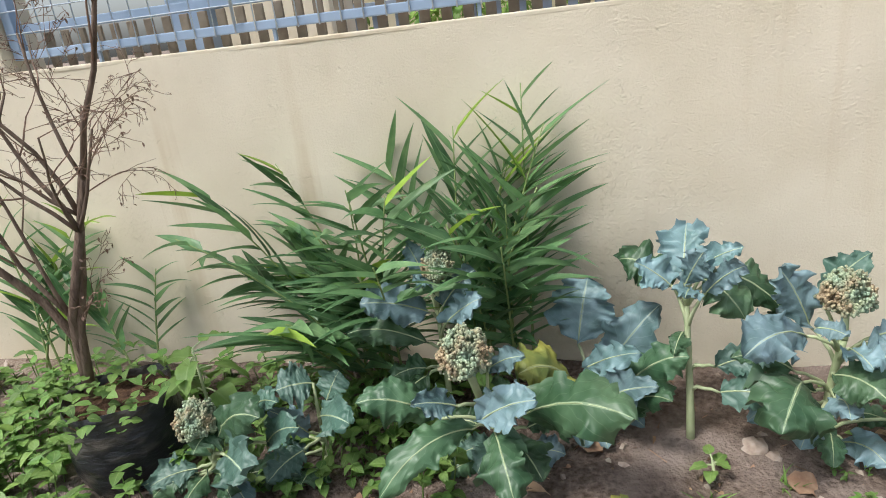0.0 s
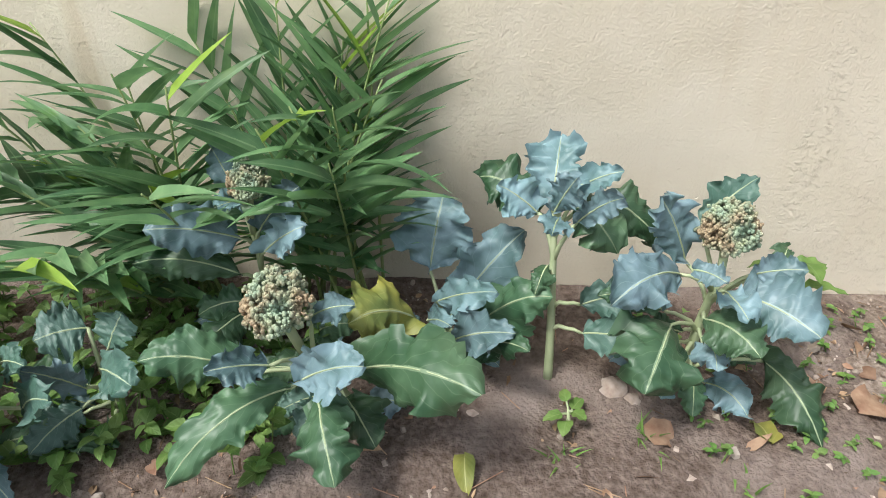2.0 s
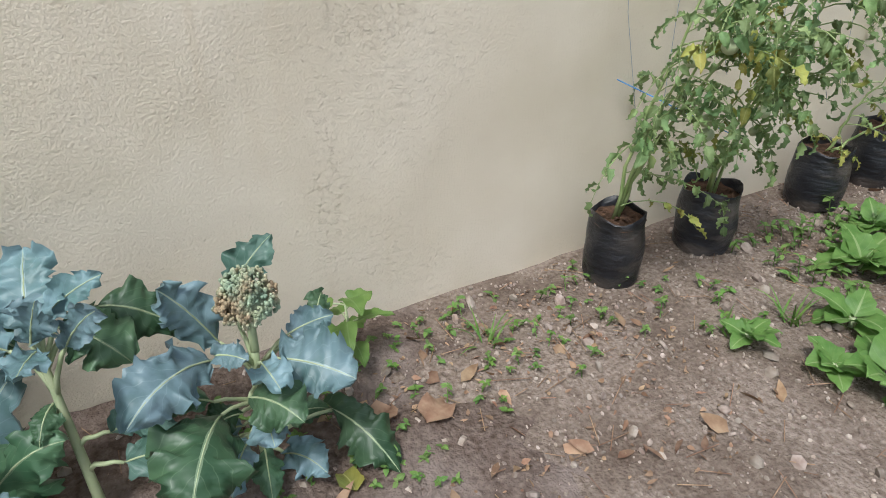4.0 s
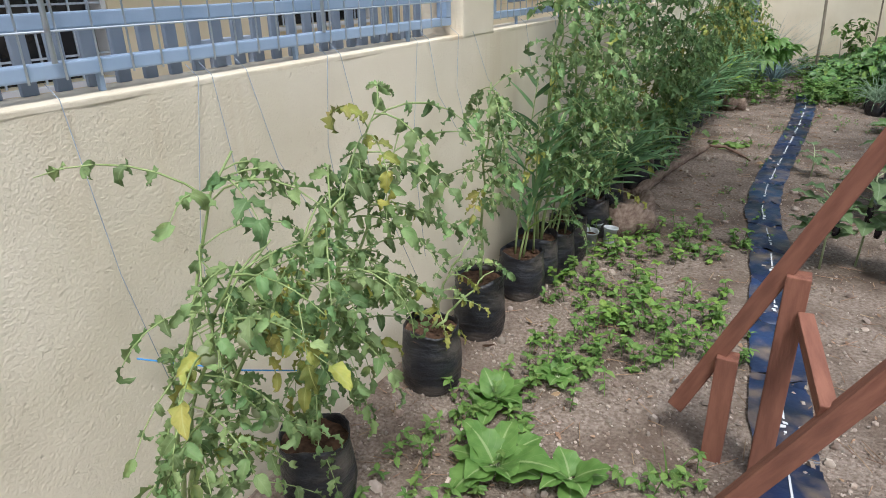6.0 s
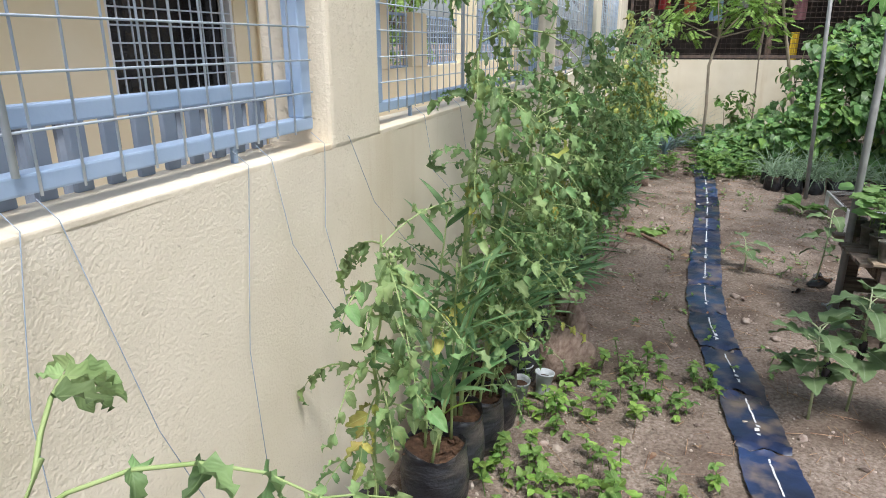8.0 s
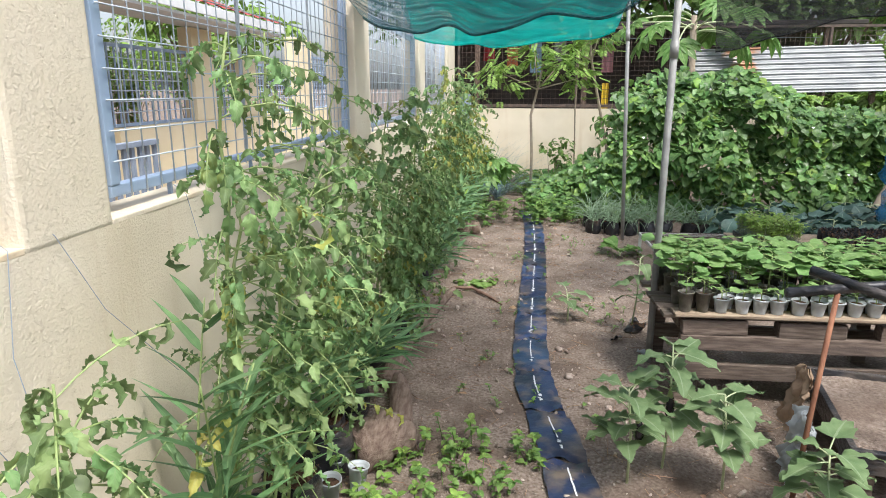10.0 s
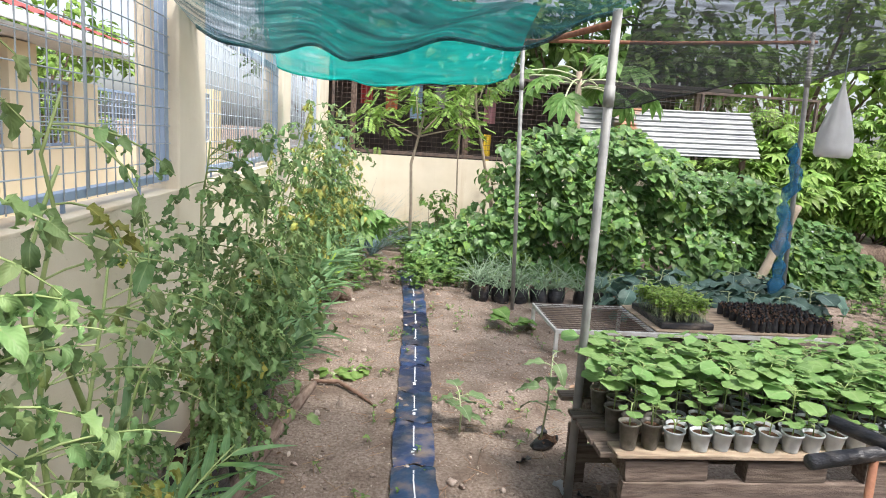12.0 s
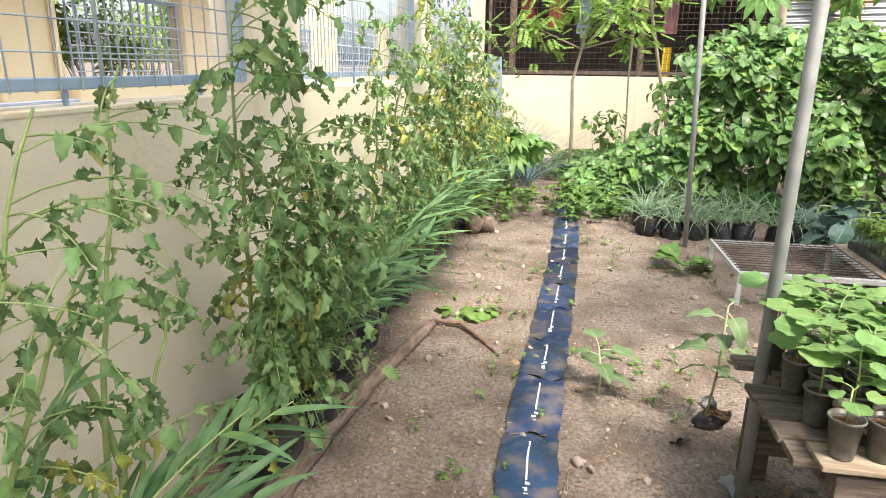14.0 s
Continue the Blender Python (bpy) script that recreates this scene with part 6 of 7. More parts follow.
for i, (x, y, h) in enumerate(((-3.0, -.9, 1.9), (-3.4, .2, 1.7), (-5.6, 13.4, 2.4), (-6.5, 14.8, 2.6), (-7.5, 16.5, 2.7), (-6.2, 17.8, 2.6), (-9, 19.5, 3.3), (-5.6, 16.0, 2.2), (-6.4, 20.5, 2.6))):
    shrub("garden_shrub", "green shrub growing beyond the wire fence", x, y, .8 if h < 3 else 1.5, h, 500 if h < 3 else 1100, .11, PLAIN, FARLEAF, 860 + i, .3)


def slim_tree(x, y, pts, tops, seed, label, r=.022):
    rng = random.Random(seed)
    t = thing("slender_tree", label, "tree", pose(x, y, ground_z(x, y)))
    gpart("trunk", Geo().tube([(0, 0, -.03)] + pts, [r * (1 - .09 * i) for i in range(len(pts) + 1)], 8), PALEBARK, t)
    sg, fg = Geo(), Geo()
    for tx, ty, tz, rr, n in tops:
        sg.tube([pts[-2], ((pts[-2][0] + tx) / 2, (pts[-2][1] + ty) / 2, (pts[-2][2] + tz) / 2), (tx, ty, tz)], [r * .5, r * .4, r * .15], 5)
        for _ in range(int(n * 1.9)):
            d = Vector((rng.gauss(0, .6), rng.gauss(0, .6), rng.gauss(0, .45))) * rr
            az = math.atan2(d.y, d.x) + rng.uniform(-.5, .5)
            fg.add(*PINN, aim((tx + d.x, ty + d.y, tz + d.z), az, rng.uniform(-.8, .3), rng.uniform(-.4, .4), rng.uniform(.13, .22)))
    tagged(gpart("twig_mass", sg, PALEBARK, t), kind="stuff")
    gpart("foliage", fg, FARLEAF, t)


slim_tree(1.27, 12.45, [(.0, 0, .6), (-.03, 0, 1.15), (.05, 0, 1.5), (.12, 0, 1.85)], [(-.45, 0, 1.72, .28, 26), (.35, .1, 1.85, .28, 26), (.0, .1, 2.0, .3, 26), (.6, 0, 1.65, .22, 14)], 901, "slender tree with feathery leaves before the wall")
slim_tree(2.45, 12.75, [(-.08, 0, .6), (-.22, 0, 1.2), (-.38, 0, 1.9), (-.42, 0, 2.3)], [(-.3, 0, 2.2, .3, 20), (-.6, 0, 2.0, .25, 14)], 902, "slender leaning tree before the cream wall", .025)
slim_tree(1.95, 13.3, [(.0, 0, .6), (-.02, 0, 1.2), (0, 0, 1.8), (.02, 0, 2.2)], [(0, 0, 2.1, .3, 16)], 903, "thin pale sapling trunk before the wall", .012)
shrub("sapling", "small leafy sapling at the foot of the wall", 1.55, 12.7, .28, .95, 130, .10, PLAIN, WEED, 905, .25, trunk=.012)
shrub("sapling", "leafy shrub beside the vine thicket", 2.45, 12.0, .35, 1.6, 130, .11, PLAIN, WEED, 906, .5, trunk=.025, bark=BARK)
shrub("okra_plant", "broad-leaved plant among the tomatoes", .62, 11.3, .38, .85, 40, .22, [PALM], MUSTARD, 907, .2, "vegetable", .012, STEMG)


def papaya():
    rng = random.Random(61)
    t = thing("papaya_tree", "papaya tree with large pale lobed leaves", "papaya tree", pose(3.5, 13.0, 0))
    gpart("trunk", Geo().tube([(0, 0, -.05), (.03, 0, 1.4), (-.02, 0, 2.5)], [.06, .05, .04], 10), PALEBARK, t)
    fg, sg = Geo(), Geo()
    pv, pf, pu = palmate(9, 1, .34)
    for i in range(13):
        az, el = i * 2.4, rng.uniform(-.1, .7)
        st = arc((0, 0, 2.35 + rng.uniform(-.1, .1)), az, el, rng.uniform(.6, 1.1), .8, 5)
        lf = gpart("leaf", Geo().add(pv, pf, pu, aim(st[-1], az, -.45 + rng.uniform(-.3, .2), rng.uniform(-.3, .3), rng.uniform(.36, .48))), MUSTARD, t)
        gpart("stalk", Geo().tube(st, .011, 6, caps=False), STEMPALE, lf)


papaya()


def big_tree():
    t = thing("tree_trunk_tree", "rough-barked tree with planters tied to the trunk", "tree", pose(6.85, 10.0, ground_z(6.85, 10)))
    pts = [(0, 0, -.05), (.04, 0, .4), (.0, 0, 1.0), (-.05, 0, 1.6), (-.15, 0, 2.1), (-.2, 0, 2.4)]
    gpart("trunk", Geo().tube(pts, [.145, .115, .105, .10, .095, .085], 12), BARK, t)
    gpart("limb", Geo().tube([(-.12, 0, 2.15), (-.4, 0, 2.5), (-.7, 0, 2.95), (-1.1, .1, 3.5)], [.08, .065, .05, .03], 9), BARK, t)
    gpart("limb", Geo().tube([(-.15, 0, 2.2), (.2, 0, 2.6), (.5, 0, 3.1), (.9, .2, 3.6)], [.085, .07, .05, .03], 9), BARK, t)
    rng = random.Random(8)
    fg = Geo()
    for i in range(500):
        c = rng.choice(((-1.1, .1, 3.5), (.9, .2, 3.6), (0, 0, 3.9), (-.4, .4, 3.3), (.4, -.5, 3.4)))
        c = (c[0], c[1], c[2] + .5)
        d = Vector((rng.gauss(0, 1), rng.gauss(0, 1), rng.gauss(0, .6))).normalized() * .75 * rng.random() ** .4
        fg.add(*rng.choice(PLAIN), aim(Vector(c) + d, rng.uniform(0, 6.28), rng.uniform(-.7, .4), 0, rng.uniform(.08, .16)))
    gpart("crown", fg, TREELEAF, t)
    cols = [mat("planter_" + n, c, c, rough=.4, bump=.05) for n, c in (("green", (.05, .30, .18)), ("navy", (.03, .05, .2)), ("pale", (.5, .6, .62)))]
    for i, (a, z) in enumerate(((-1.9, .55), (-1.2, .58), (-2.5, .6), (-1.9, 1.05), (-1.0, 1.1), (-2.6, 1.0), (-1.6, 1.45), (-.8, 1.4))):
        p = thing("bottle_planter", "cut plastic bottle planter tied to the trunk", "planter", pose(6.85 + .165 * math.cos(a), 10.0 + .165 * math.sin(a), z), "bottle planters")
        gpart("cup", cup_geo(.06, .12), cols[i % 3], p)
        g = Geo()
        for _ in range(14):
            g.add(*rng.choice(PLAIN), aim((0, 0, .11), rng.uniform(0, 6.28), rng.uniform(-.2, 1.2), 0, rng.uniform(.05, .11)))
        gpart("leaves", g, WEED, p)


big_tree()


def sprayer(x, y):
    yel = mat("yellow_plastic", (.70, .42, .015), (.80, .50, .03), rough=.4, bump=.1)
    t = thing("yellow_canisters", "pair of yellow plastic canisters strapped together", "canister", pose(x, y, ground_z(x, y)))
    for i, dx in enumerate((-.10, .14)):
        n, prof, v = 20, ((.0, 0), (.10, .0), (.11, .02), (.11, .54), (.10, .57), (.0, .575)), []
        for r, z in prof:
            v += [(dx + r * math.cos(2 * math.pi * k / n), r * math.sin(2 * math.pi * k / n), z) for k in range(n)]
        gpart("canister", Geo().add(v, [(j * n + k, j * n + (k + 1) % n, (j + 1) * n + (k + 1) % n, (j + 1) * n + k) for j in range(5) for k in range(n)]), yel, t)
        gpart("cap", Geo().tube([(dx, 0, .575), (dx, 0, .63)], .05, 12), BAG, t)
    gpart("strap", Geo().tube([(.03, -.15, .05), (.05, -.17, .35), (.2, -.15, .55), (.3, -.05, .2)], .008, 6), BAG, t)
    for dx, z in ((.02, .32), (.10, .22)):
        gpart("bottle", ball(.055, 8, 1.7), PRINT, t, "white plastic bottle", m=Matrix.Translation((dx, -.17, z)))
    gpart("lance", Geo().tube([(.05, 0, .5), (.0, -.02, .85)], .01, 6), WHITEPAINT, t)


sprayer(6.5, 10.15)


def log(name, label, pts, radii, material, seed):
    g = Geo()
    n, v = 12, []
    pts = [Vector(p) for p in pts]
    fine, rad = [], []
    for i in range(len(pts) - 1):
        for k in range(6):
            fine.append(pts[i].lerp(pts[i + 1], k / 6))
            rad.append(radii[i] + (radii[i + 1] - radii[i]) * k / 6)
    fine.append(pts[-1])
    rad.append(radii[-1])
    rad = [r * (1 + .22 * noise.noise((i * .7, seed, 1))) for i, r in enumerate(rad)]
    g.tube(fine, rad, n)
    vv = g.v[0]
    for i in range(len(vv)):
        vv[i] += np.array(noise.noise_vector(Vector(vv[i]) * 14 + Vector((seed, 0, 0)))) * .006
    ob = new(name, g.mesh(name, material))
    return tagged(ob, label, "log")


log("fallen_log", "dark weathered log lying on the ground", [(7.0, 12.2, .16), (7.6, 12.6, .2), (8.4, 12.3, .16), (9.3, 12.1, .12)], [.2, .22, .16, .1], BARK, 3)
log("border_log", "long pale weathered log edging the path", [(.34, 6.2, .035), (.38, 6.75, .04), (.46, 7.3, .035), (.56, 7.82, .03)], [.045, .04, .034, .02], LOGWOOD, 4)
log("rotten_stump", "broken rotten wood stump beside the pots", [(.36, 5.48, .07), (.46, 5.60, .085), (.56, 5.66, .05)], [.10, .11, .06], LOGWOOD, 6)
log("border_log", "crumbling wood edging beside the pots", [(.50, 5.75, .03), (.44, 6.1, .04), (.40, 6.25, .03)], [.06, .05, .04], LOGWOOD, 9)
log("stick", "thin curved dry stick on the soil", [(.55, 7.86, .03), (.70, 7.85, .035), (.84, 7.68, .025), (.925, 7.55, .015)], [.012, .013, .011, .006], TWIG, 7)
for i, (x, y, r) in enumerate(((.50, 9.86, .075), (.60, 9.92, .07), (.42, 9.98, .065))):
    ob = new("coconut_husk", ball(r, 10, 1.1, .25, i).mesh("coconut_husk", LOGWOOD))
    ob.matrix_basis = pose(x, y, ground_z(x, y) + r * .85, 20 * i, 30, 0)
    tagged(ob, "dry brown coconut husk on the soil", "coconut", "coconut husks")
for x, y, rx in ((.315, 5.27, 8), (.40, 5.34, -6), (.30, 5.40, 4)):
    c = thing("plastic_cup", "empty clear plastic cup standing on the soil", "cup", pose(x, y, ground_z(x, y) + .006, rx, 4, 0), "empty cups")
    gpart("cup", cup_geo(.04, .095), CUPMAT, c)
    gpart("soil", Geo().tube([(0, 0, .05), (0, 0, .07)], .033, 14), DARKSOIL, c)


def sheet_roll():
    t = thing("sheet_roll", "rolled dark blue plastic sheeting leaning in the corner", "plastic roll", pose(.18, 13.6, 0))
    g = Geo()
    n, v = 24, []
    for z in (0, .4, .8, 1.2, 1.42):
        for i in range(n):
            a = 2 * math.pi * i / n
            r = .095 * (1 + .18 * math.sin(3 * a + z))
            v.append((r * math.cos(a) - .06 * z + .12, r * .7 * math.sin(a), z))
    g.add(v, [(k * n + i, k * n + (i + 1) % n, (k + 1) * n + (i + 1) % n, (k + 1) * n + i) for k in range(4) for i in range(n)])
    gpart("roll", g, GREYPAINT, t)


sheet_roll()


def brown_frame():
    t = thing("wooden_frame", "red-brown painted timber frame with a sloping rail", "wooden frame", pose(0, 0, 0))

    def beam(name, p, q, w):
        p, q = Vector(p), Vector(q)
        L = (q - p).length
        b = bevelled(name, (-w / 2, -w / 2, 0), (w / 2, w / 2, L), REDWOOD, t, .004)
        b.matrix_basis = Matrix.Translation(p) @ (q - p).to_track_quat("Z", "Y").to_matrix().to_4x4()
    beam("rail", (1.04, 3.83, .12), (1.50, 3.73, 1.22), .05)
    beam("post", (1.165, 3.79, -.03), (1.165, 3.79, .36), .06)
    beam("post", (1.30, 3.765, -.03), (1.30, 3.765, .66), .06)
    beam("rail", (1.16, 3.45, -.02), (1.62, 3.42, .85), .05)
    beam("cross_bar", (1.40, 3.44, .47), (1.33, 3.74, .55), .04)


brown_frame()


# ---- strings tying the plants to the fence ----
rs = random.Random(14)
for y0, y1, x1, z1 in ((2.70, 2.76, .1, .45), (3.03, 2.86, .1, .45), (3.07, 3.12, .12, .6), (3.18, 3.3, .14, .7), (3.50, 3.40, .1, .7), (3.56, 3.76, .12, .4), (4.0, 3.85, .1, .45), (4.08, 4.15, .12, .8), (4.31, 4.22, .1, .8), (4.44, 4.66, .12, .8), (5.0, 5.1, .2, .8), (5.4, 5.5, .2, .8)):
    g = Geo().tube([(-.03, y0, 1.225), (.006, y0, 1.198), (.02, y0 + (y1 - y0) * .5, 1.198 - (1.198 - z1) * .5), (x1, y1, z1)], .0009, 5)
    ob = new("string", g.mesh("string", STRING))
    tagged(ob, "thin grey string tied from the fence to a plant", "string", "plant strings")
ob = new("string", Geo().tube([(.02, 2.72, .62), (.14, 2.9, .52), (.2, 3.1, .42)], .002, 5).mesh("string", BLUESTRING))
tagged(ob, "bright blue string knotted between the tomato stems", "string")

# ---- house beyond the fence ----
def house():
    t = thing("house", "cream yellow house with barred dark windows and red roof", "house", pose(0, 0, 0))

    def wallbox(a, c):
        ob = new("wall", Geo().box(a, c).mesh("wall", YELLOW_WALL, False))
        ob.parent = t
    x0, x1 = -4.75, -4.5
    wins = ((3.55, 5.95, .64, 2.15), (8.12, 10.15, .93, 2.15))
    ys = [-1.5, 3.55, 5.95, 8.12, 10.15, 11.5]
    for a, c in ((-1.5, 3.55), (5.95, 8.12), (10.15, 11.5)):
        wallbox((x0, a, -.1), (x1, c, 3.1))
    for a, c, z0, z1 in wins:
        wallbox((x0, a, -.1), (x1, c, z0))
        wallbox((x0, a, z1), (x1, c, 3.1))
    wallbox((-9, 11.25, -.1), (x0, 11.5, 3.1))
    for a, c, z0, z1 in wins:
        w = bevelled("window", (x0 + .03, a, z0), (x0 + .05, c, z1), DARKGLASS, t, .002, "dark window with white bars")
        bevelled("sill", (x1 - .02, a - .05, z0 - .05), (x1 + .05, c + .05, z0 - .002), WHITEPAINT, w, .004)
        for yy in (a, c - .05):
            bevelled("frame", (x0 + .06, yy, z0), (x1 - .02, yy + .05, z1), WHITEPAINT, w, .003)
        n = int((c - a) / .17)
        for i in range(1, n):
            bevelled("bar", (x1 - .06, a + (c - a) * i / n - .008, z0), (x1 - .045, a + (c - a) * i / n + .008, z1), WIRE, w, .002)
        for i in range(1, 7):
            z = z0 + (z1 - z0) * i / 7
            bevelled("bar", (x1 - .045, a, z - .009), (x1 - .03, c, z + .009), WIRE, w, .002)
    g = Geo()
    n = 80
    v = []
    for i in range(n + 1):
        y = -2 + 18.2 * i / n
        for k, (x, z) in enumerate(((-3.55, 2.72), (-9.5, 4.6))):
            v.append((x, y, z + .03 * (i % 2)))
    g.add(v, [(2 * i, 2 * i + 1, 2 * i + 3, 2 * i + 2) for i in range(n)])
    gpart("roof", g, ROOF_RED, t, "red corrugated roof", smooth=False)
    bevelled("fascia", (-3.58, -2, 2.56), (-3.54, 16.2, 2.70), WHITEPAINT, t, .004)
    bevelled("soffit", (-4.5, -2, 2.50), (-3.6, 16.2, 2.54), WHITEPAINT, t, .004)
    for y in (10.6, 11.42):
        gpart("downpipe", Geo().tube([(-4.44, y, -.1), (-4.44, y, 2.5)], .035, 10), YELLOW_WALL, t)


house()


def yard_wall():
    """Cream yard wall past the house: low parapet, square columns and blue grilles between them."""
    t = thing("yard_wall", "sunlit cream yard wall with blue window grilles", "wall", pose(0, 0, 0))
    bevelled("parapet", (-4.5, 11.52, -.1), (-4.3, 26, .98), YELLOW_WALL, t, .01)
    for y0, y1, z1 in ((13.75, 14.5, 2.48), (15.65, 16.5, 2.05), (18.9, 20.3, 2.72), (24.2, 25.2, 2.5)):
        bevelled("column", (-4.52, y0, .982), (-4.28, y1, z1), YELLOW_WALL, t, .012)
    for y0, y1, z1 in ((11.55, 13.72, 2.1), (14.53, 15.62, 2.02), (16.53, 18.87, 2.02), (20.33, 24.17, 2.35)):
        g = bevelled("grille", (-4.41, y0, .985), (-4.37, y1, 1.03), BLUEPAINT, t, .004)
        bevelled("rail", (-4.41, y0, z1 - .05), (-4.37, y1, z1), BLUEPAINT, g, .004)
        n = int((y1 - y0) / .16)
        for i in range(n + 1):
            y = y0 + (y1 - y0 - .025) * i / n
            bevelled("bar", (-4.40, y, 1.031), (-4.38, y + .022, z1 - .051), BLUEPAINT, g, .003)
        for k in range(1, 7):
            z = 1.03 + (z1 - 1.08) * k / 7
            bevelled("cross_bar", (-4.378, y0, z), (-4.366, y1, z + .014), WIRE, g, .003)


yard_wall()


def balustrade(x, y0, y1, z0, z1, label):
    t = thing("balustrade", label, "railing", pose(0, 0, 0))
    bevelled("hand_rail", (x - .03, y0, z1 - .05), (x + .05, y1, z1), GREYPAINT, t, .004)
    bevelled("foot_rail", (x - .02, y0, z0), (x + .04, y1, z0 + .05), GREYPAINT, t, .004)
    n = int((y1 - y0) / .13)
    for i in range(n + 1):
        y = y0 + (y1 - y0 - .05) * i / n
        bevelled("picket", (x - .01, y, z0 + .05), (x + .02, y + .05, z1 - .05), GREYPAINT, t, .003)
    for y in (y0, y1 - .06):
        bevelled("post", (x - .025, y, -.05), (x + .035, y + .06, z0), GREYPAINT, t, .003)


balustrade(-2.55, 6.55, 9.3, .42, 1.02, "grey-blue wooden balustrade before the house")
balustrade(-2.55, 5.2, 5.75, .4, 1.05, "grey-blue slatted stand before the house")
balustrade(-1.6, -.5, 2.6, .5, 1.32, "pale wooden picket fence beyond the garden wall")
ob = bevelled("steel_post", (-.5, -.78, -.05), (-.34, -.62, 2.4), BLUEPAINT, None, .01)
tagged(ob, "square blue painted steel post behind the fence", "post")
ob = bevelled("cream_post", (-.62, -.55, -.05), (-.36, -.12, 2.4), PLASTER, None, .012)
tagged(ob, "cream rendered post behind the fence", "post")


def shed():
    t = thing("shed", "dark open shed behind the far fence", "shed", pose(0, 0, 0))
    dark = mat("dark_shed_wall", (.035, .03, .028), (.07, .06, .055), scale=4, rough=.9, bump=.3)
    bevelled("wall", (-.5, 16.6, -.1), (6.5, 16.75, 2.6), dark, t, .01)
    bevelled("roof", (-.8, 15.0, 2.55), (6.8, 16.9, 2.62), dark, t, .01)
    for x in (.3, 2.2, 4.2, 6.2):
        bevelled("post", (x, 15.1, -.1), (x + .09, 15.19, 2.55), BARK, t, .008)
    cols = (("red", (.30, .03, .03)), ("orange", (.38, .12, .05)), ("pale_blue", (.22, .33, .44)), ("grey", (.25, .24, .24)), ("yellow", (.60, .42, .03)), ("pink", (.30, .14, .15)))
    for i, (n, c) in enumerate(cols):
        x = .45 + i * .42 if i != 4 else 2.55
        g = Geo()
        v = [(x + .2 * a / 6, 15.3 + .03 * math.sin(a * 2.1 + i), 2.35 - (.36 + .1 * (i % 3)) * k / 6) for k in range(7) for a in range(7)]
        if i == 4:
            v = [(p[0] * .6 + 1.05, p[1], p[2] - .75) for p in v]
        g.add(v, [(k * 7 + a, k * 7 + a + 1, k * 7 + a + 8, k * 7 + a + 7) for k in range(6) for a in range(6)])
        ob = new("hanging_cloth", g.mesh("hanging_cloth", mat(n + "_cloth", c, tuple(q * .8 for q in c), rough=.9, bump=.2)))
        tagged(ob, n.replace("_", " ") + " cloth hanging under the dark shed roof", "cloth")
    line = new("clothes_line", Geo().tube([(.3, 15.3, 2.36), (6.2, 15.3, 2.36)], .005, 5).mesh("clothes_line", STRING))
    tagged(line, "clothes line strung under the shed roof", "line")


shed()


def tin_sheet():
    g = Geo()
    v = []
    n = 90
    for i in range(n + 1):
        z = 1.42 + .66 * i / n
        v += [(3.6, 13.2 + .45 * (i / n) + .017 * math.sin(i * .62), z), (6.3, 13.1 + .45 * (i / n) + .017 * math.sin(i * .62), z + .06)]
    g.add(v, [(2 * i, 2 * i + 1, 2 * i + 3, 2 * i + 2) for i in range(n)])
    t = thing("tin_roof", "corrugated tin roof sheet with rust patches", "tin roof", pose(0, 0, 0))
    gpart("sheet", g, TIN, t)
    for x in (3.7, 6.1):
        bevelled("post", (x, 13.25, -.05), (x + .07, 13.32, 1.47), BARK, t, .006)


tin_sheet()
log("plank", "grey plank leaning by the netted pole", [(4.9, 10.6, 0.02), (5.15, 10.7, .5), (5.4, 10.8, 1.0)], [.05, .05, .05], PALEBARK, 12)

# ---- loose litter on the soil ----
def litter():
    rng = random.Random(99)
    g = Geo()
    b = ball(1, 3, .7)
    bv, bf = b.v[0], b.f
    for i in range(21000):
        x, y = (rng.uniform(.02, 2.3), rng.uniform(-2, 11.5)) if i < 13500 else (rng.uniform(.02, 1.7), rng.uniform(.3, 4.2)) if i < 19500 else (rng.uniform(2.3, 8), rng.uniform(5, 12.5))
        s = rng.choice((.0025, .0035, .005, .007)) * rng.uniform(.6, 1.3) if rng.random() < .97 else rng.uniform(.01, .022)
        g.add(bv, bf, None, Matrix.Translation((x, y, ground_z(x, y) + s * .4)) @ Euler((rng.uniform(0, 3), rng.uniform(0, 3), 0)).to_matrix().to_4x4() @ Matrix.Diagonal((s * rng.uniform(.8, 1.5), s, s * rng.uniform(.6, 1), 1)))
    tagged(new("pebbles", g.mesh("pebbles", PEBBLE, False)), "small stones and clods strewn over the soil", "pebbles", kind="stuff")
    g = Geo()
    for i in range(2600):
        x, y = rng.uniform(.05, 2.2), rng.uniform(-2, 11)
        if i % 2 == 0:
            x, y = rng.uniform(.05, .95), rng.uniform(-.5, 2.6)
        L = rng.uniform(.01, .03) if rng.random() < .93 else rng.uniform(.04, .08)
        g.add(*leaf(L, L * rng.uniform(.25, .6), "ovate", 4, 1, fold=.4, curl=rng.uniform(-.8, 1.4)), aim((x, y, ground_z(x, y) + .008), rng.uniform(0, 6.28), rng.uniform(-.2, .35), rng.uniform(-.8, .8)))
    for i in range(2200):
        x, y = rng.uniform(.05, 2.2), rng.uniform(-2, 11)
        a, L = rng.uniform(0, 6.28), rng.uniform(.02, .12)
        g.tube([(x, y, ground_z(x, y) + .010), (x + L * math.cos(a), y + L * math.sin(a), ground_z(x, y) + .014)], .0014, 4, caps=False)
    tagged(new("dry_litter", g.mesh("dry_litter", DRYLEAF)), "dry brown leaves and straw bits on the soil", "leaf litter", kind="stuff")


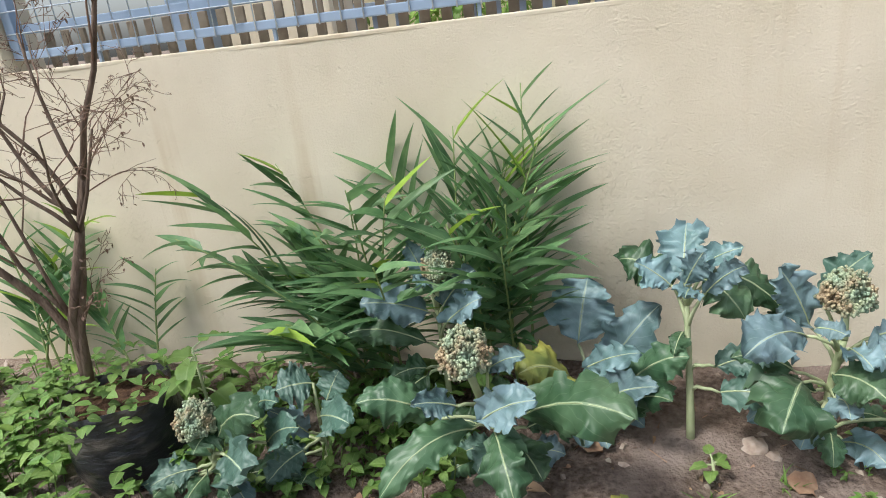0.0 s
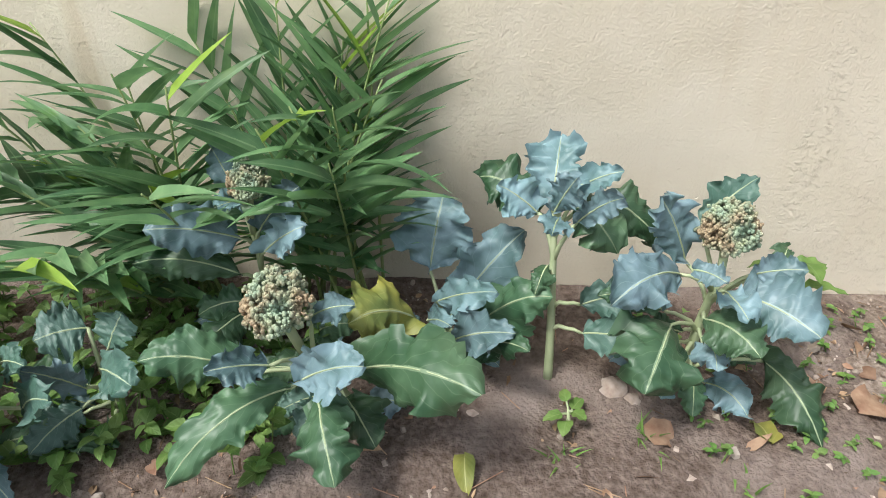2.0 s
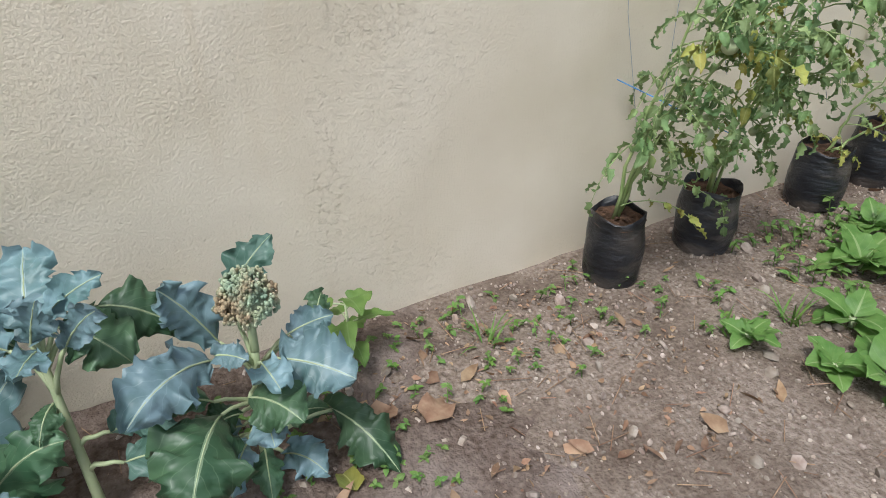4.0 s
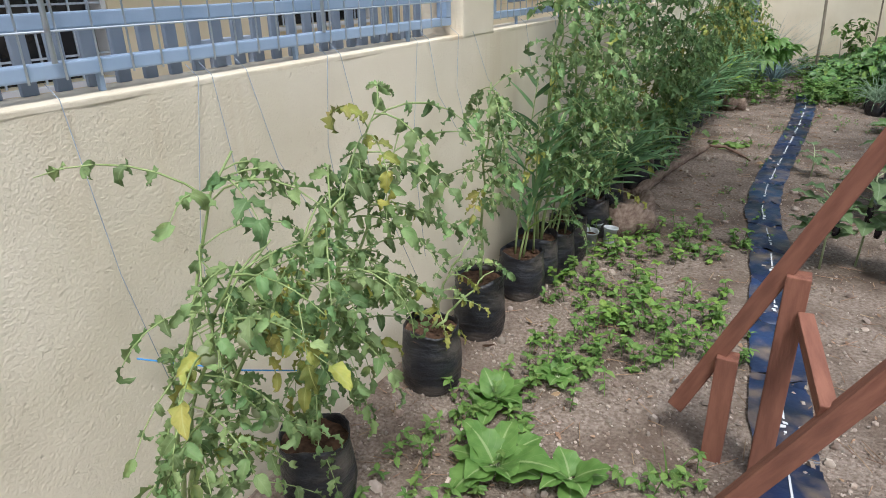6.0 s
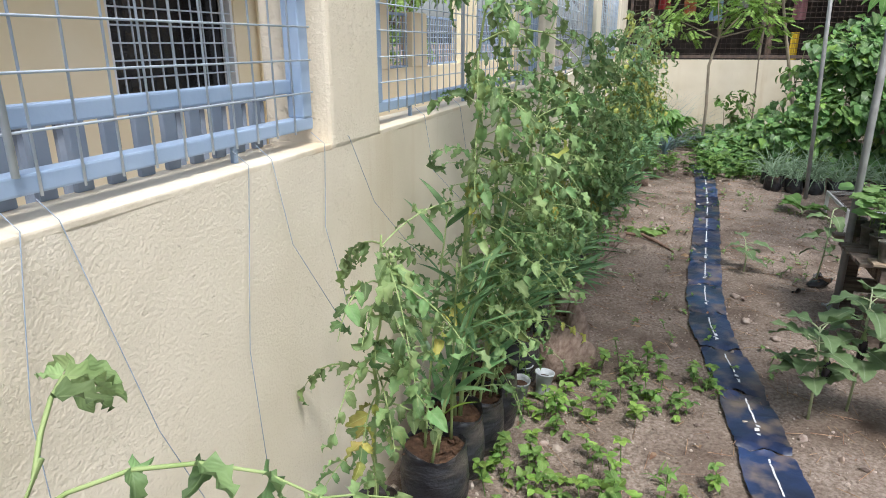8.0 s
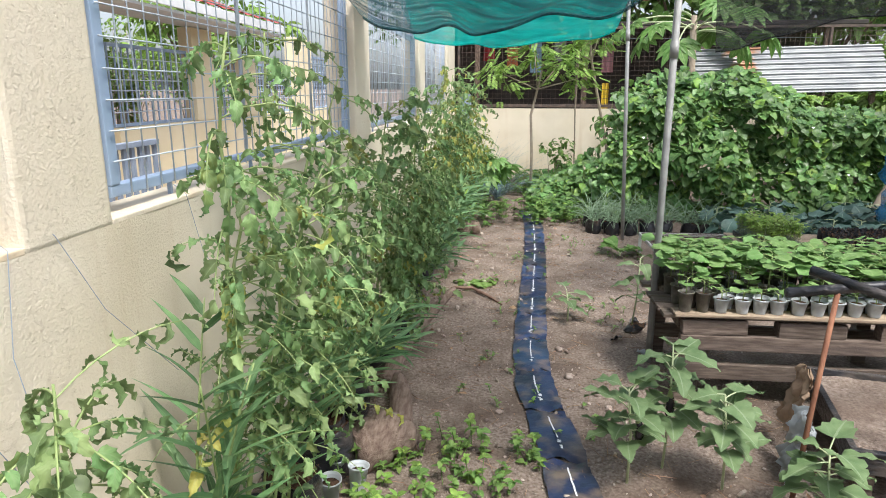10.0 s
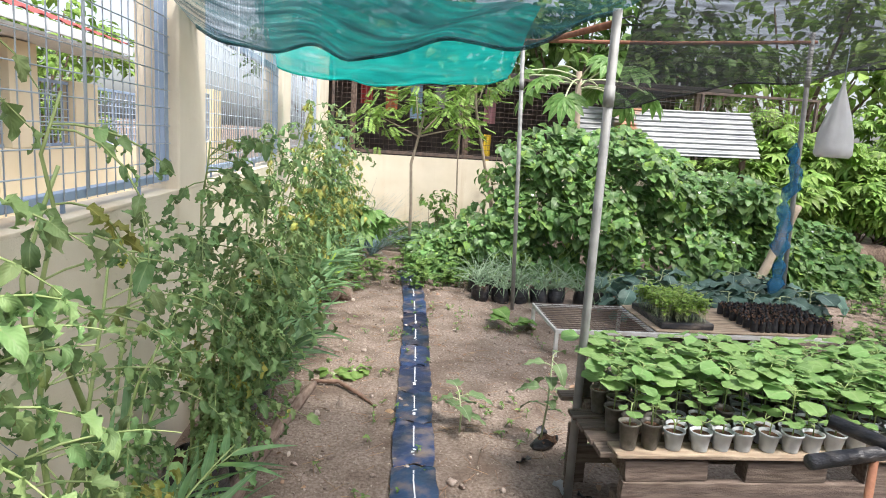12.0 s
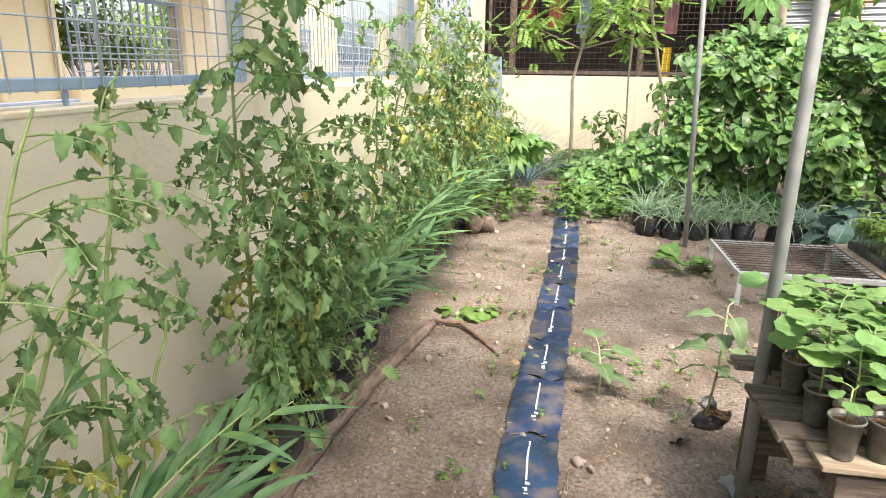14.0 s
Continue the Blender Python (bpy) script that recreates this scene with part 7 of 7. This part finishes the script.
litter()
for i, (x, y, L, W, mt, lab) in enumerate(((.66, .84, .10, .05, BROCY, "yellow fallen leaf on the soil"), (.56, 1.25, .09, .07, DRYLEAF, "dry pale brown leaf on the soil"), (.50, 1.75, .13, .09, DRYLEAF, "crumpled dry brown leaf beside the broccoli"), (.60, 1.52, .10, .06, BROCY, "withered yellow leaf on the soil"),
                                             (.50, .80, .11, .07, DRYLEAF, "dry brown leaf under the broccoli"), (.40, 1.70, .12, .08, DRYLEAF, "dry brown leaf beside the broccoli"))):
    ob = new("fallen_leaf", Geo().add(*leaf(L, W, "ovate", 8, 3, fold=.35, curl=1.0, wave=.12, waves=2)).mesh("fallen_leaf", mt))
    ob.matrix_basis = pose(x, y, ground_z(x, y) + .022, 10, -15, 60 * i)
    tagged(ob, lab, "fallen leaf")
for x, y, r in ((.44, 1.20, .035), (.47, 1.24, .022), (.83, 2.43, .014), (.45, 2.31, .016)):
    ob = new("stone", ball(r, 7, .65, .5, x * 9).mesh("stone", PEBBLE))
    ob.matrix_basis = pose(x, y, ground_z(x, y) + r * .35, 0, 0, x * 300)
    tagged(ob, "small grey-brown stone in the soil", "stone")

# ---- scraps of plastic on the soil ----
rp = random.Random(21)
for i, (x, y, L) in enumerate(((1.70, 6.72, .13), (1.82, 6.62, .10), (1.66, 6.95, .09), (1.9, 7.0, .12), (1.78, 7.3, .08))):
    ob = new("plastic_scrap", Geo().add(*leaf(L, L * .7, "round", 9, 4, fold=.25, curl=1.1, wave=.14, waves=2.5, ph=i)).mesh("plastic_scrap", CUPMAT if i == 0 else BAG))
    ob.matrix_basis = pose(x, y, ground_z(x, y) + .035, 8, 12, 70 * i)
    tagged(ob, "crumpled scrap of plastic lying on the soil", "plastic scrap")
for i in range(9):
    x, y, r = rp.uniform(.6, 2.0), rp.uniform(6.0, 9.6), rp.uniform(.012, .026)
    ob = new("stone", ball(r, 6, .65, .5, i).mesh("stone", PEBBLE))
    ob.matrix_basis = pose(x, y, ground_z(x, y) + r * .35, 0, 0, 40 * i)
    tagged(ob, "small pale stone lying on the path soil", "stone")
